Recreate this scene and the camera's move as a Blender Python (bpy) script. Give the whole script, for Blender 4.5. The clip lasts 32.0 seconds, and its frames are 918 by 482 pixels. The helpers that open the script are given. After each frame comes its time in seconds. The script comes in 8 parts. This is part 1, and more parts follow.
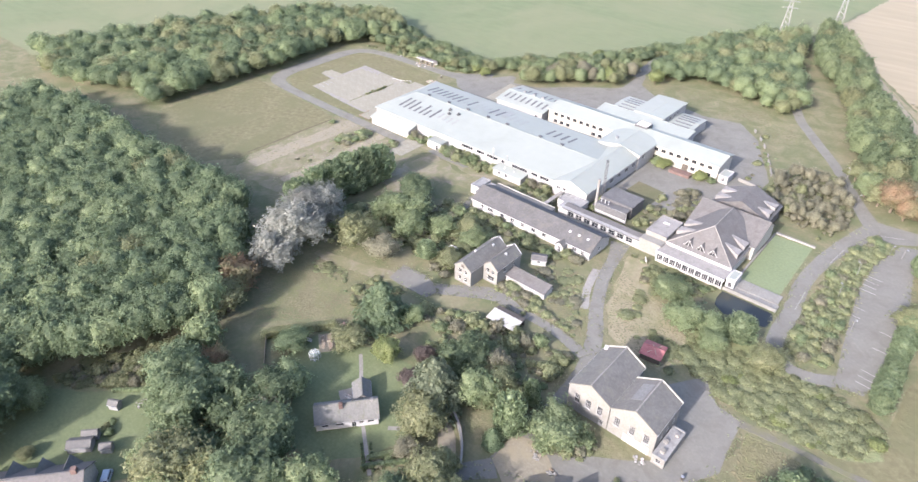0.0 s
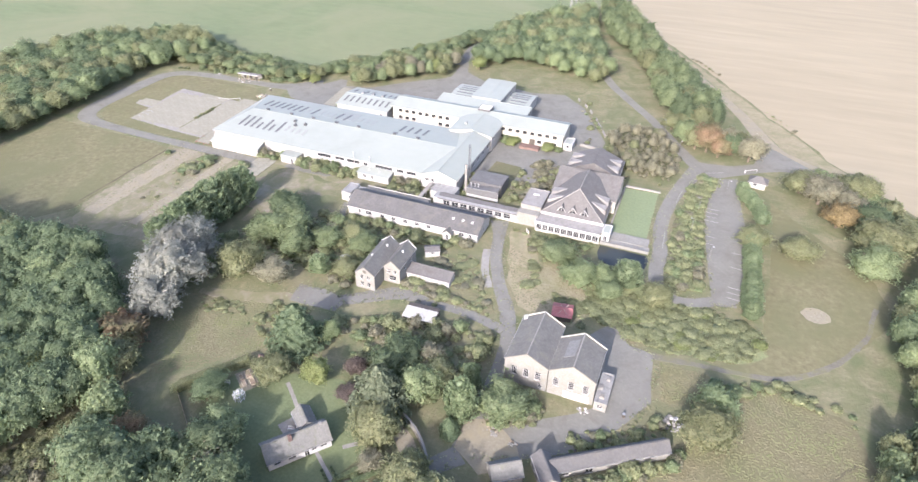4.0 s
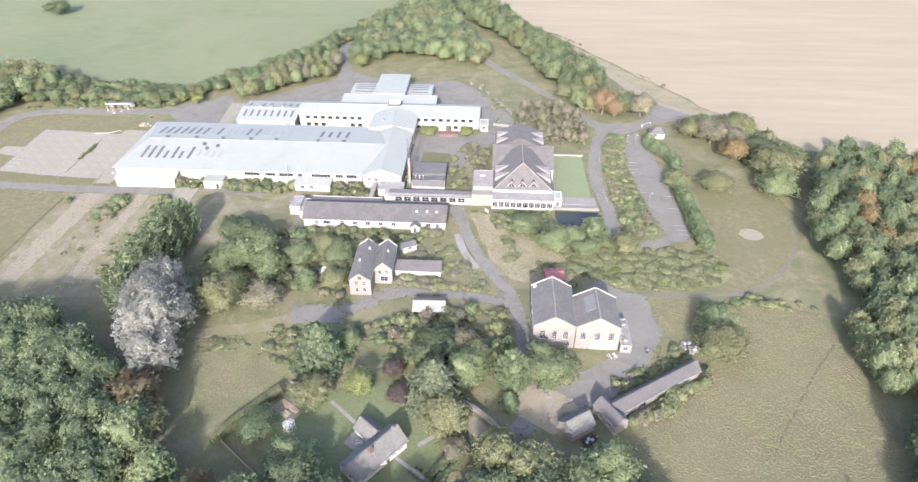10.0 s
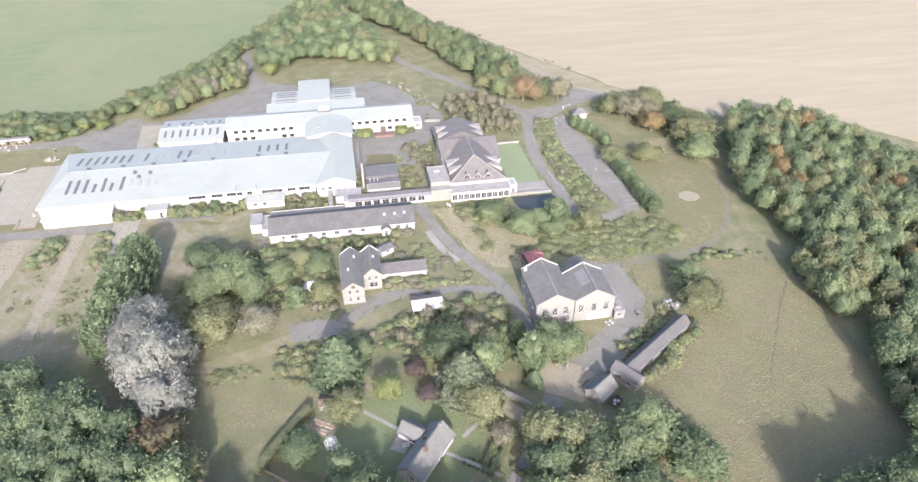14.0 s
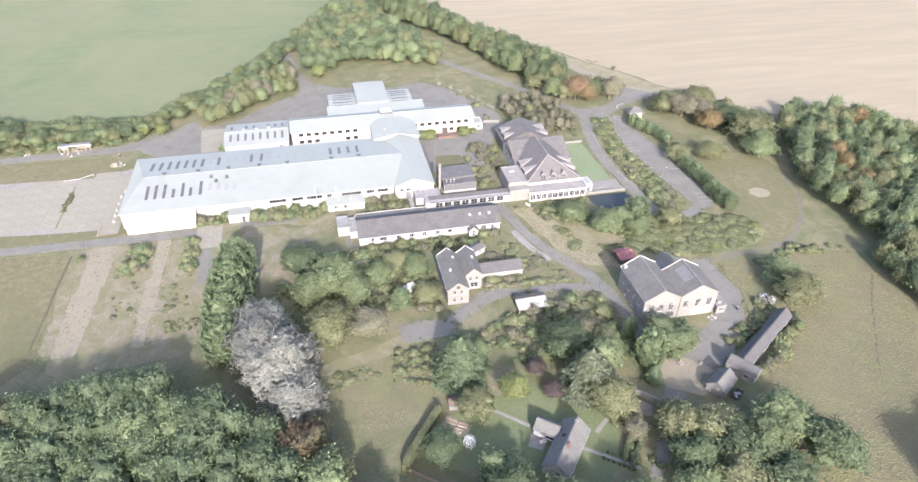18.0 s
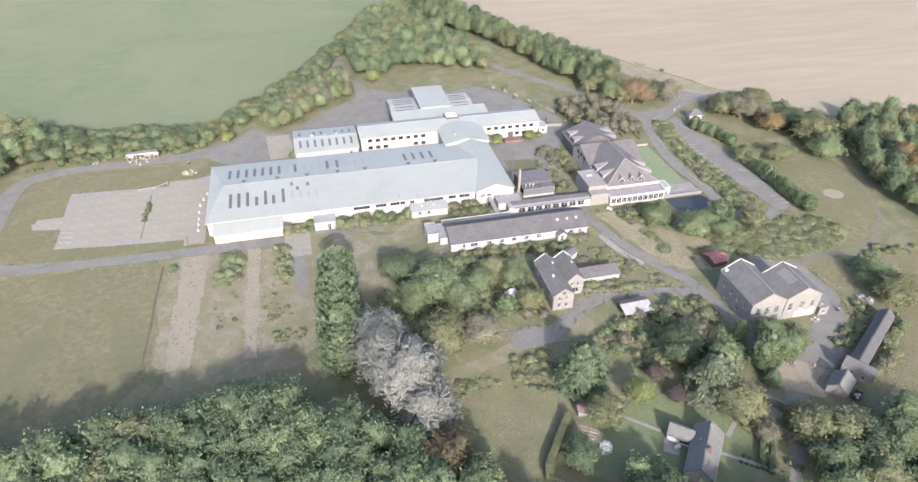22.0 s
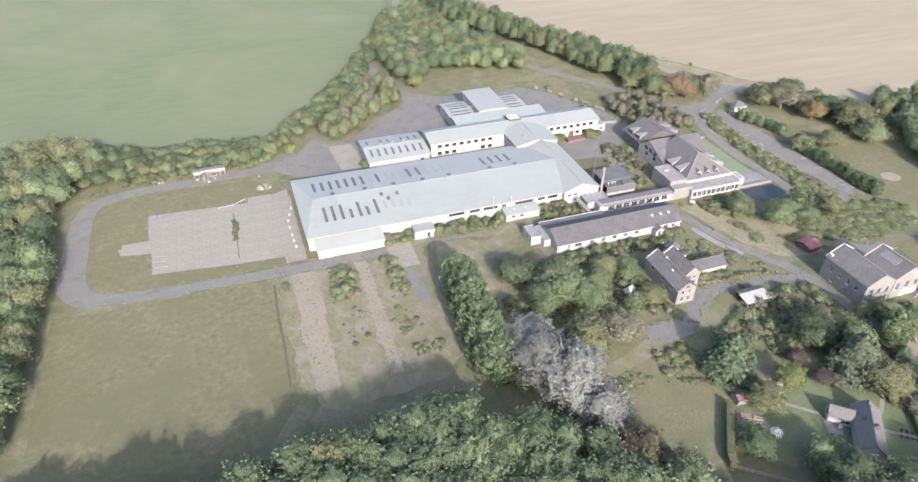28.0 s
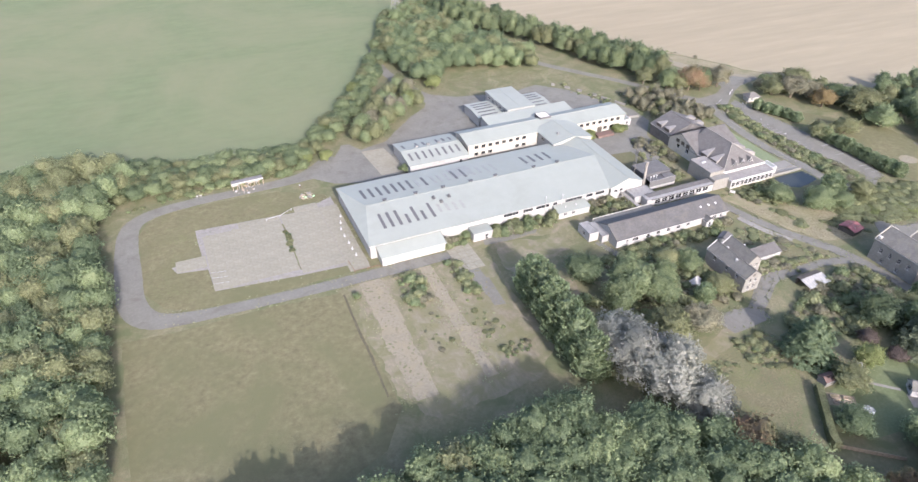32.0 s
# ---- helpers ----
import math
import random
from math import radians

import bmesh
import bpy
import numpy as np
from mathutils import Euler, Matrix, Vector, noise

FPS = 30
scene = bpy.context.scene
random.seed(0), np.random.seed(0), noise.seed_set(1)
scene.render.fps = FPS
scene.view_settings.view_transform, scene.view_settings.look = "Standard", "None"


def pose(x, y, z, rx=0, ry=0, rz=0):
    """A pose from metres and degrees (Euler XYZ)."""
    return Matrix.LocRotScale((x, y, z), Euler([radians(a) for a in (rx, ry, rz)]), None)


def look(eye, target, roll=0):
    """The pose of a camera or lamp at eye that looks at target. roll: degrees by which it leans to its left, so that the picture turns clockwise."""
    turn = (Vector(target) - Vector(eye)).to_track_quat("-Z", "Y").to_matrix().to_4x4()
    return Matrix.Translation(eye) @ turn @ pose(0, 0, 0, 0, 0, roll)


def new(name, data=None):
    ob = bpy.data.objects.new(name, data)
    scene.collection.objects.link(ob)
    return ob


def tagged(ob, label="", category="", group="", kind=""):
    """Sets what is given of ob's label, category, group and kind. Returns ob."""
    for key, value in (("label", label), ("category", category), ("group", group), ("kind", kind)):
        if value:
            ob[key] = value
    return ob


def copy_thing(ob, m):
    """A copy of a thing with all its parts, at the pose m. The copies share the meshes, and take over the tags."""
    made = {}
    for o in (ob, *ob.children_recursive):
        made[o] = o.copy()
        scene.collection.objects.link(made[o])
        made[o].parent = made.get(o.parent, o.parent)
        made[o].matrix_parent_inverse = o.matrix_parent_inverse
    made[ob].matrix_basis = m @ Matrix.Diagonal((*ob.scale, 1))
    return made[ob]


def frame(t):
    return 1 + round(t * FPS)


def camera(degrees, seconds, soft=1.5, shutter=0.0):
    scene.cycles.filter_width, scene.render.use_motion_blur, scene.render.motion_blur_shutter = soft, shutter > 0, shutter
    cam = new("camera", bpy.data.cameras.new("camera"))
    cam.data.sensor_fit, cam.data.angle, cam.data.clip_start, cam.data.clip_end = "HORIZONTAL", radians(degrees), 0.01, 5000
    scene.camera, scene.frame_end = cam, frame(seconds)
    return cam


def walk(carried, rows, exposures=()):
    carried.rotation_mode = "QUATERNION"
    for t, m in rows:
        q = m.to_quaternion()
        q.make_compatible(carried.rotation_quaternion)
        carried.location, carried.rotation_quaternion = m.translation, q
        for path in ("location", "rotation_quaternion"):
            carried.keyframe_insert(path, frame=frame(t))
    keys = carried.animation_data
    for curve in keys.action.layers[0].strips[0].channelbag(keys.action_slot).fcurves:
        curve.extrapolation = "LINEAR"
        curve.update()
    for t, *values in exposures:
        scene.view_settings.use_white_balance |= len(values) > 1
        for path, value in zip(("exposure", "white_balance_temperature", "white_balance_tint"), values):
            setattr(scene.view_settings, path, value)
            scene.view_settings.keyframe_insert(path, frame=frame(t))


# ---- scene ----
# ---- camera ----
cam = camera(69.63, 32.0, soft=1.45, shutter=0.5)
PATH = [
    (0.0, 184.20, -161.35, 114.77, 54.663, -0.983, 41.078),
    (0.5, 183.49, -162.08, 114.96, 54.730, -0.760, 38.282),
    (1.0, 182.26, -163.32, 114.84, 54.867, -0.911, 32.789),
    (1.5, 179.61, -165.21, 114.87, 54.903, -0.743, 26.222),
    (2.0, 177.11, -167.47, 114.75, 54.967, -1.198, 26.414),
    (2.5, 174.61, -169.12, 114.61, 54.974, -1.211, 26.536),
    (4.5, 164.76, -175.78, 114.63, 54.977, -0.524, 18.826),
    (5.0, 161.58, -177.49, 114.68, 54.943, -0.421, 15.940),
    (5.5, 158.07, -179.25, 114.71, 55.018, -0.433, 13.494),
    (6.0, 154.57, -180.80, 114.76, 54.945, -0.429, 11.381),
    (6.5, 151.21, -182.15, 114.76, 54.976, -0.477, 11.628),
    (7.0, 147.90, -183.26, 114.79, 54.946, -0.466, 11.507),
    (7.5, 144.43, -184.41, 114.83, 54.955, -0.471, 10.200),
    (8.0, 140.90, -185.44, 114.93, 54.894, -0.419, 9.202),
    (8.5, 137.29, -186.35, 114.91, 54.930, -0.407, 7.914),
    (9.0, 133.70, -187.14, 114.99, 54.870, -0.317, 6.240),
    (9.5, 130.03, -187.86, 115.10, 54.853, -0.332, 4.626),
    (10.0, 126.62, -188.44, 115.21, 54.754, -0.186, 3.089),
    (10.5, 123.00, -188.98, 115.21, 54.762, -0.199, 1.562),
    (11.0, 119.31, -189.36, 115.39, 54.683, -0.104, -0.344),
    (11.5, 115.45, -189.66, 115.70, 54.629, -0.162, -2.204),
    (12.0, 111.76, -189.79, 116.32, 54.414, 0.038, -4.255),
    (12.5, 107.64, -190.09, 116.62, 54.433, -0.123, -6.008),
    (13.0, 103.53, -190.24, 117.10, 54.378, -0.109, -7.867),
    (13.5, 99.46, -190.19, 117.63, 54.309, -0.204, -9.284),
    (15.5, 83.01, -188.40, 118.57, 54.120, -0.400, -12.888),
    (16.0, 78.80, -187.86, 118.63, 54.109, -0.401, -12.902),
    (16.5, 74.60, -187.28, 118.65, 54.146, -0.478, -12.772),
    (17.0, 70.58, -186.58, 118.70, 54.223, -0.557, -12.672),
    (17.5, 66.60, -185.84, 118.92, 54.180, -0.522, -12.584),
    (18.0, 62.80, -184.83, 118.87, 54.252, -0.526, -12.509),
    (18.5, 59.03, -183.69, 119.02, 54.179, -0.521, -12.399),
    (19.0, 55.24, -182.60, 119.28, 54.170, -0.545, -12.272),
    (19.5, 51.25, -181.58, 119.51, 54.123, -0.566, -12.197),
    (20.0, 47.16, -180.65, 119.55, 54.180, -0.614, -12.122),
    (20.5, 43.30, -179.66, 119.64, 54.193, -0.646, -12.130),
    (21.0, 39.58, -178.84, 119.81, 54.238, -0.646, -12.365),
    (21.5, 35.92, -177.81, 119.89, 54.253, -0.601, -12.953),
    (22.0, 32.18, -176.83, 120.03, 54.270, -0.614, -13.804),
    (22.5, 28.23, -175.77, 120.14, 54.288, -0.559, -14.787),
    (23.0, 24.18, -174.62, 120.23, 54.245, -0.614, -15.003),
    (23.5, 20.27, -173.51, 120.23, 54.254, -0.647, -14.963),
    (24.0, 16.31, -172.56, 120.32, 54.289, -0.637, -14.871),
    (24.5, 12.47, -171.33, 120.34, 54.286, -0.621, -14.833),
    (25.0, 8.74, -170.25, 120.63, 54.219, -0.648, -14.686),
    (25.5, 5.16, -168.97, 120.64, 54.247, -0.547, -14.845),
    (26.0, 1.40, -167.94, 120.87, 54.228, -0.596, -15.771),
    (26.5, -2.47, -166.74, 121.04, 54.223, -0.580, -16.571),
    (28.5, -17.72, -161.50, 121.80, 54.117, -0.594, -21.132),
    (29.0, -21.52, -160.08, 121.90, 54.086, -0.558, -22.621),
    (29.5, -25.29, -158.73, 122.18, 54.033, -0.560, -22.588),
    (30.0, -28.94, -157.13, 122.16, 54.027, -0.552, -23.067),
    (30.5, -32.73, -155.36, 122.33, 53.958, -0.603, -24.014),
    (31.0, -36.59, -153.64, 122.47, 53.931, -0.595, -24.162),
    (31.5, -40.37, -152.04, 122.79, 53.912, -0.577, -24.078),
    (32.0, -43.98, -150.14, 122.54, 53.934, -0.659, -24.187),
]
EXPOSURES = [(0.0, 1.94, 6190, 20), (2.5, 1.92, 6190, 20), (6.0, 1.95, 6190, 20), (13.0, 1.94, 6190, 20), (17.0, 1.94, 6190, 20), (18.0, 1.94, 6190, 20), (19.0, 2.12, 6190, 20), (20.0, 1.67, 6190, 20), (21.0, 1.67, 6190, 20), (23.0, 1.68, 6190, 20), (26.0, 1.66, 6190, 20), (32.0, 1.65, 6190, 20)]
walk(cam, [(r[0], pose(*r[1:])) for r in PATH], EXPOSURES)

# ---- light ----
SUN_ELEVATION, SUN_TURN = radians(27.0), radians(-2.0)
world = bpy.data.worlds.new("sky")
scene.world = world
world.use_nodes = True
wn = world.node_tree
wn.nodes.clear()
sky = wn.nodes.new("ShaderNodeTexSky")
sky.sky_type, sky.sun_disc = "NISHITA", False
sky.sun_elevation, sky.sun_rotation = SUN_ELEVATION, radians(180) - SUN_TURN
sky.air_density, sky.dust_density, sky.ozone_density = 1.0, 3.0, 1.0
back = wn.nodes.new("ShaderNodeBackground")
back.inputs["Strength"].default_value = 0.15
wout = wn.nodes.new("ShaderNodeOutputWorld")
wn.links.new(sky.outputs[0], back.inputs["Color"])
wn.links.new(back.outputs[0], wout.inputs["Surface"])
sun_data = bpy.data.lights.new("sun", "SUN")
sun_data.energy, sun_data.angle, sun_data.color = 2.85, radians(0.55), (1.0, 0.955, 0.895)
sun = new("sun", sun_data)
sun.matrix_world = look((0, -200 * math.cos(SUN_ELEVATION), 200 * math.sin(SUN_ELEVATION)), (200 * math.cos(SUN_ELEVATION) * math.sin(-SUN_TURN), 0, 0))

# ---- materials ----
def material(name, rough=0.8, metal=0.0, spec=0.3):
    m = bpy.data.materials.new(name)
    m.use_nodes = True
    nt = m.node_tree
    b = nt.nodes["Principled BSDF"]
    b.inputs["Roughness"].default_value = rough
    b.inputs["Metallic"].default_value = metal
    b.inputs["Specular IOR Level"].default_value = spec
    return m, nt, b


def ramp(nt, fac, stops):
    r = nt.nodes.new("ShaderNodeValToRGB")
    e = r.color_ramp.elements
    while len(e) < len(stops):
        e.new(0.5)
    for el, (p, c) in zip(e, stops):
        el.position, el.color = p, (*c, 1)
    nt.links.new(fac, r.inputs["Fac"])
    return r.outputs["Color"]


def noise_fac(nt, scale, detail=4.0, rough=0.6, stretch=None, coords="Object", distortion=0.0):
    tc = nt.nodes.new("ShaderNodeTexCoord")
    src = tc.outputs[coords]
    if stretch:
        mp = nt.nodes.new("ShaderNodeMapping")
        mp.inputs["Scale"].default_value = stretch
        nt.links.new(src, mp.inputs["Vector"])
        src = mp.outputs["Vector"]
    n = nt.nodes.new("ShaderNodeTexNoise")
    n.inputs["Scale"].default_value, n.inputs["Detail"].default_value = scale, detail
    n.inputs["Roughness"].default_value, n.inputs["Distortion"].default_value = rough, distortion
    nt.links.new(src, n.inputs["Vector"])
    return n.outputs["Fac"]


def mix(nt, fac, a, b, mode="MIX"):
    n = nt.nodes.new("ShaderNodeMix")
    n.data_type, n.blend_type = "RGBA", mode
    for value, sock in ((fac, n.inputs[0]), (a, n.inputs[6]), (b, n.inputs[7])):
        if isinstance(value, (int, float)):
            sock.default_value = value
        elif isinstance(value, tuple):
            sock.default_value = (*value, 1)
        else:
            nt.links.new(value, sock)
    return n.outputs[2]


def bump(nt, b, height, strength=0.4, distance=0.1):
    n = nt.nodes.new("ShaderNodeBump")
    n.inputs["Strength"].default_value, n.inputs["Distance"].default_value = strength, distance
    nt.links.new(height, n.inputs["Height"])
    nt.links.new(n.outputs[0], b.inputs["Normal"])


def spotted(name, dark, mid, light, big=0.05, small=1.5, rough=0.9, spec=0.2, bumpy=0.3, bump_distance=0.1, metal=0.0, stretch=None, stain=None, stain_scale=0.1, stain_at=0.62, varied=0.0, even=0.62):
    """A surface with variation at a large and a small scale, and stains."""
    m, nt, b = material(name, rough, metal, spec)
    f1 = noise_fac(nt, big, 5, 0.6, stretch)
    f2 = noise_fac(nt, small, 6, 0.65, stretch)
    c1 = ramp(nt, f1, [(0.32, dark), (0.52, mid), (0.72, light)])
    c2 = ramp(nt, f2, [(0.3, tuple(even * x for x in mid)), (0.55, mid), (0.8, tuple(min(1, (1.64 - 0.64 * even) * x) for x in light))])
    col = mix(nt, 0.5, c1, c2)
    if stain:
        f3 = ramp(nt, noise_fac(nt, stain_scale, 6, 0.65, None, "Object", 0.6), [(stain_at - 0.06, (0, 0, 0)), (stain_at + 0.16, (1, 1, 1))])
        col = mix(nt, f3, col, stain)
    if varied:
        info = nt.nodes.new("ShaderNodeObjectInfo")
        hsv = nt.nodes.new("ShaderNodeHueSaturation")
        val = nt.nodes.new("ShaderNodeMapRange")
        val.inputs["To Min"].default_value, val.inputs["To Max"].default_value = 1 - varied, 1 + varied
        nt.links.new(info.outputs["Random"], val.inputs["Value"])
        nt.links.new(val.outputs[0], hsv.inputs["Value"])
        nt.links.new(col, hsv.inputs["Color"])
        col = hsv.outputs[0]
    nt.links.new(col, b.inputs["Base Color"])
    bump(nt, b, f2, bumpy, bump_distance)
    return m


MAT = {}
MAT["scrub_ground"] = spotted("dry_grass_and_weeds", (0.115, 0.110, 0.063), (0.149, 0.138, 0.083), (0.191, 0.173, 0.112), 0.06, 1.1, stain=(0.092, 0.104, 0.052), stain_scale=0.13, stain_at=0.46, bumpy=0.7, bump_distance=0.3)
MAT["ditch"] = spotted("damp_dark_earth", (0.06, 0.055, 0.036), (0.085, 0.077, 0.05), (0.112, 0.1, 0.068), 0.3, 1.5)
MAT["mossy_tile"] = spotted("mossy_grey_tiles", (0.105, 0.104, 0.096), (0.135, 0.133, 0.122), (0.165, 0.162, 0.148), 0.4, 2.2, stain=(0.1, 0.104, 0.07), stain_scale=0.5, stain_at=0.58)
MAT["dry_grass"] = spotted("bleached_dry_grass", (0.165, 0.146, 0.094), (0.198, 0.176, 0.117), (0.235, 0.21, 0.145), 0.12, 1.0, stain=(0.14, 0.137, 0.076), stain_scale=0.16, stain_at=0.5, bumpy=0.6, bump_distance=0.2)
MAT["weeds"] = spotted("rank_green_weeds", (0.11, 0.13, 0.06), (0.145, 0.163, 0.08), (0.185, 0.195, 0.105), 0.15, 1.4, stain=(0.165, 0.155, 0.09), stain_scale=0.2, stain_at=0.55, bumpy=0.8, bump_distance=0.3)
MAT["meadow"] = spotted("mown_dry_meadow", (0.105, 0.101, 0.055), (0.130, 0.121, 0.068), (0.157, 0.145, 0.085), 0.05, 0.55, stain=(0.102, 0.103, 0.054), stain_scale=0.06, stain_at=0.48, even=0.42, bumpy=0.6, bump_distance=0.2)
MAT["pasture"] = spotted("green_pasture", (0.101, 0.127, 0.066), (0.113, 0.138, 0.073), (0.129, 0.149, 0.081), 0.012, 0.2, stain=(0.137, 0.147, 0.084), stain_scale=0.012, stain_at=0.46, bumpy=0.05, stretch=(0.5, 1.3, 1.0), even=0.78)
MAT["arable"] = spotted("pale_stubble_field", (0.206, 0.178, 0.122), (0.23, 0.2, 0.138), (0.256, 0.225, 0.158), 0.015, 0.16, stretch=(0.12, 0.9, 1.0), bumpy=0.03, even=0.8)
MAT["lawn"] = spotted("mown_lawn", (0.092, 0.114, 0.058), (0.110, 0.131, 0.067), (0.135, 0.150, 0.083), 0.15, 1.5, bumpy=0.2)
MAT["asphalt"] = spotted("weathered_asphalt", (0.117, 0.115, 0.101), (0.142, 0.139, 0.122), (0.167, 0.164, 0.145), 0.12, 1.2, rough=0.85, stain=(0.109, 0.105, 0.087), stain_scale=0.2, stain_at=0.56, bumpy=0.1, even=0.78)
MAT["concrete"] = spotted("old_concrete", (0.168, 0.161, 0.146), (0.200, 0.191, 0.174), (0.232, 0.224, 0.203), 0.12, 1.0, stain=(0.155, 0.146, 0.120), stain_scale=0.16, stain_at=0.58, bumpy=0.15)
MAT["gravel"] = spotted("dusty_gravel", (0.166, 0.149, 0.110), (0.193, 0.175, 0.131), (0.226, 0.205, 0.157), 0.15, 1.6, stain=(0.203, 0.179, 0.123), stain_scale=0.25, stain_at=0.52)
MAT["earth"] = spotted("bare_earth", (0.16, 0.12, 0.085), (0.22, 0.175, 0.13), (0.28, 0.23, 0.17), 0.2, 1.6, stain=(0.15, 0.15, 0.07), stain_scale=0.3, stain_at=0.55)
MAT["rough_grass"] = spotted("tussocky_dry_grass", (0.095, 0.090, 0.051), (0.118, 0.109, 0.064), (0.145, 0.132, 0.080), 0.06, 1.1, stain=(0.088, 0.091, 0.048), stain_scale=0.05, stain_at=0.52, bumpy=0.6)
MAT["metal_roof"] = spotted("white_coated_metal_sheet", (0.209, 0.226, 0.203), (0.219, 0.237, 0.213), (0.231, 0.248, 0.224), 0.05, 0.3, rough=0.55, spec=0.2, bumpy=0.02, stain=(0.195, 0.209, 0.186), stain_scale=0.06, stain_at=0.56, even=0.93)
MAT["white_wall"] = spotted("white_painted_wall", (0.259, 0.256, 0.243), (0.292, 0.288, 0.275), (0.324, 0.320, 0.308), 0.3, 2.0, stain=(0.267, 0.256, 0.227), stain_scale=0.5, stain_at=0.6, bumpy=0.1)
MAT["cream_wall"] = spotted("cream_render", (0.297, 0.286, 0.248), (0.338, 0.326, 0.286), (0.378, 0.367, 0.326), 0.3, 2.0, stain=(0.288, 0.257, 0.198), stain_scale=0.5, stain_at=0.62, bumpy=0.1)
MAT["slate"] = spotted("dark_slate_roof", (0.083, 0.082, 0.076), (0.106, 0.104, 0.097), (0.132, 0.130, 0.119), 0.25, 1.6, rough=0.7, spec=0.22, stain=(0.132, 0.127, 0.101), stain_scale=0.4, stain_at=0.6)
MAT["tile"] = spotted("grey_brown_roof_tiles", (0.080, 0.077, 0.074), (0.104, 0.100, 0.096), (0.130, 0.125, 0.120), 0.25, 1.8, rough=0.75, stain=(0.08, 0.073, 0.069), stain_scale=0.25, stain_at=0.56)
MAT["stone_tile"] = spotted("pale_stone_slate_roof", (0.16, 0.154, 0.145), (0.20, 0.192, 0.181), (0.24, 0.231, 0.218), 0.4, 2.2, stain=(0.13, 0.125, 0.115), stain_scale=0.5, stain_at=0.58)
MAT["stone"] = spotted("pale_limestone_wall", (0.153, 0.149, 0.133), (0.182, 0.178, 0.161), (0.215, 0.21, 0.192), 0.4, 2.5, stain=(0.15, 0.14, 0.116), stain_scale=0.6, stain_at=0.6)
MAT["felt"] = spotted("grey_roofing_felt", (0.162, 0.162, 0.157), (0.214, 0.214, 0.209), (0.266, 0.266, 0.257), 0.3, 1.6, stain=(0.114, 0.114, 0.104), stain_scale=0.3, stain_at=0.58)
MAT["white_trim"] = spotted("white_painted_trim", (0.339, 0.335, 0.323), (0.379, 0.375, 0.364), (0.420, 0.416, 0.404), 1.0, 5.0, rough=0.5, bumpy=0.05)
MAT["dark_frame"] = spotted("dark_stained_timber", (0.045, 0.04, 0.035), (0.07, 0.06, 0.05), (0.10, 0.085, 0.07), 1.0, 6.0, rough=0.6)
MAT["skylight"] = spotted("grimy_rooflight", (0.06, 0.06, 0.062), (0.08, 0.08, 0.082), (0.105, 0.105, 0.105), 0.6, 2.5, rough=0.5, spec=0.25, bumpy=0.05)
MAT["grey_metal"] = spotted("galvanised_steel", (0.30, 0.30, 0.30), (0.38, 0.38, 0.375), (0.46, 0.46, 0.45), 0.6, 3.0, rough=0.45, spec=0.5, metal=0.6, bumpy=0.1)
MAT["red_sheet"] = spotted("faded_red_sheet", (0.22, 0.085, 0.08), (0.28, 0.115, 0.108), (0.34, 0.16, 0.15), 0.5, 2.0, rough=0.6, stain=(0.15, 0.035, 0.04), stain_scale=0.6)
MAT["bark"] = spotted("bark", (0.10, 0.08, 0.06), (0.15, 0.12, 0.09), (0.21, 0.17, 0.13), 0.8, 5.0, bumpy=0.6)
MAT["pale_bark"] = spotted("pale_bark", (0.208, 0.200, 0.180), (0.256, 0.248, 0.228), (0.304, 0.296, 0.276), 0.8, 5.0, bumpy=0.4)
MAT["timber"] = spotted("weathered_timber", (0.22, 0.18, 0.13), (0.30, 0.25, 0.19), (0.40, 0.34, 0.27), 0.8, 5.0)
MAT["algae"] = spotted("duckweed_sheet", (0.124, 0.151, 0.078), (0.140, 0.169, 0.089), (0.160, 0.187, 0.100), 0.12, 1.5, rough=0.5, bumpy=0.05)
MAT["white_line"] = spotted("worn_white_paint", (0.27, 0.266, 0.256), (0.32, 0.315, 0.305), (0.37, 0.364, 0.35), 1.0, 6.0, stain=(0.25, 0.245, 0.235), stain_scale=1.5, stain_at=0.6)
MAT["pale_light"] = spotted("weathered_pale_rooflight", (0.19, 0.198, 0.182), (0.203, 0.211, 0.195), (0.216, 0.224, 0.208), 0.6, 2.5, rough=0.45)
MAT["dark_slate"] = spotted("weathered_dark_slate", (0.062, 0.061, 0.06), (0.08, 0.079, 0.078), (0.102, 0.1, 0.098), 0.25, 1.8, rough=0.75, spec=0.2, stain=(0.105, 0.1, 0.083), stain_scale=0.35, stain_at=0.6)
MAT["patch_slate"] = spotted("lighter_slates", (0.115, 0.115, 0.115), (0.139, 0.139, 0.138), (0.164, 0.164, 0.161), 0.4, 1.8, rough=0.7)
MAT["tuft"] = spotted("dry_grass_tufts", (0.098, 0.093, 0.053), (0.124, 0.114, 0.067), (0.154, 0.140, 0.085), 0.2, 2.5, stain=(0.116, 0.124, 0.058), stain_scale=0.12, stain_at=0.5)
MAT["dark_felt"] = spotted("dark_roofing_felt", (0.075, 0.075, 0.076), (0.1, 0.1, 0.1), (0.128, 0.128, 0.126), 0.3, 1.6, stain=(0.08, 0.08, 0.078), stain_scale=0.3, stain_at=0.58)
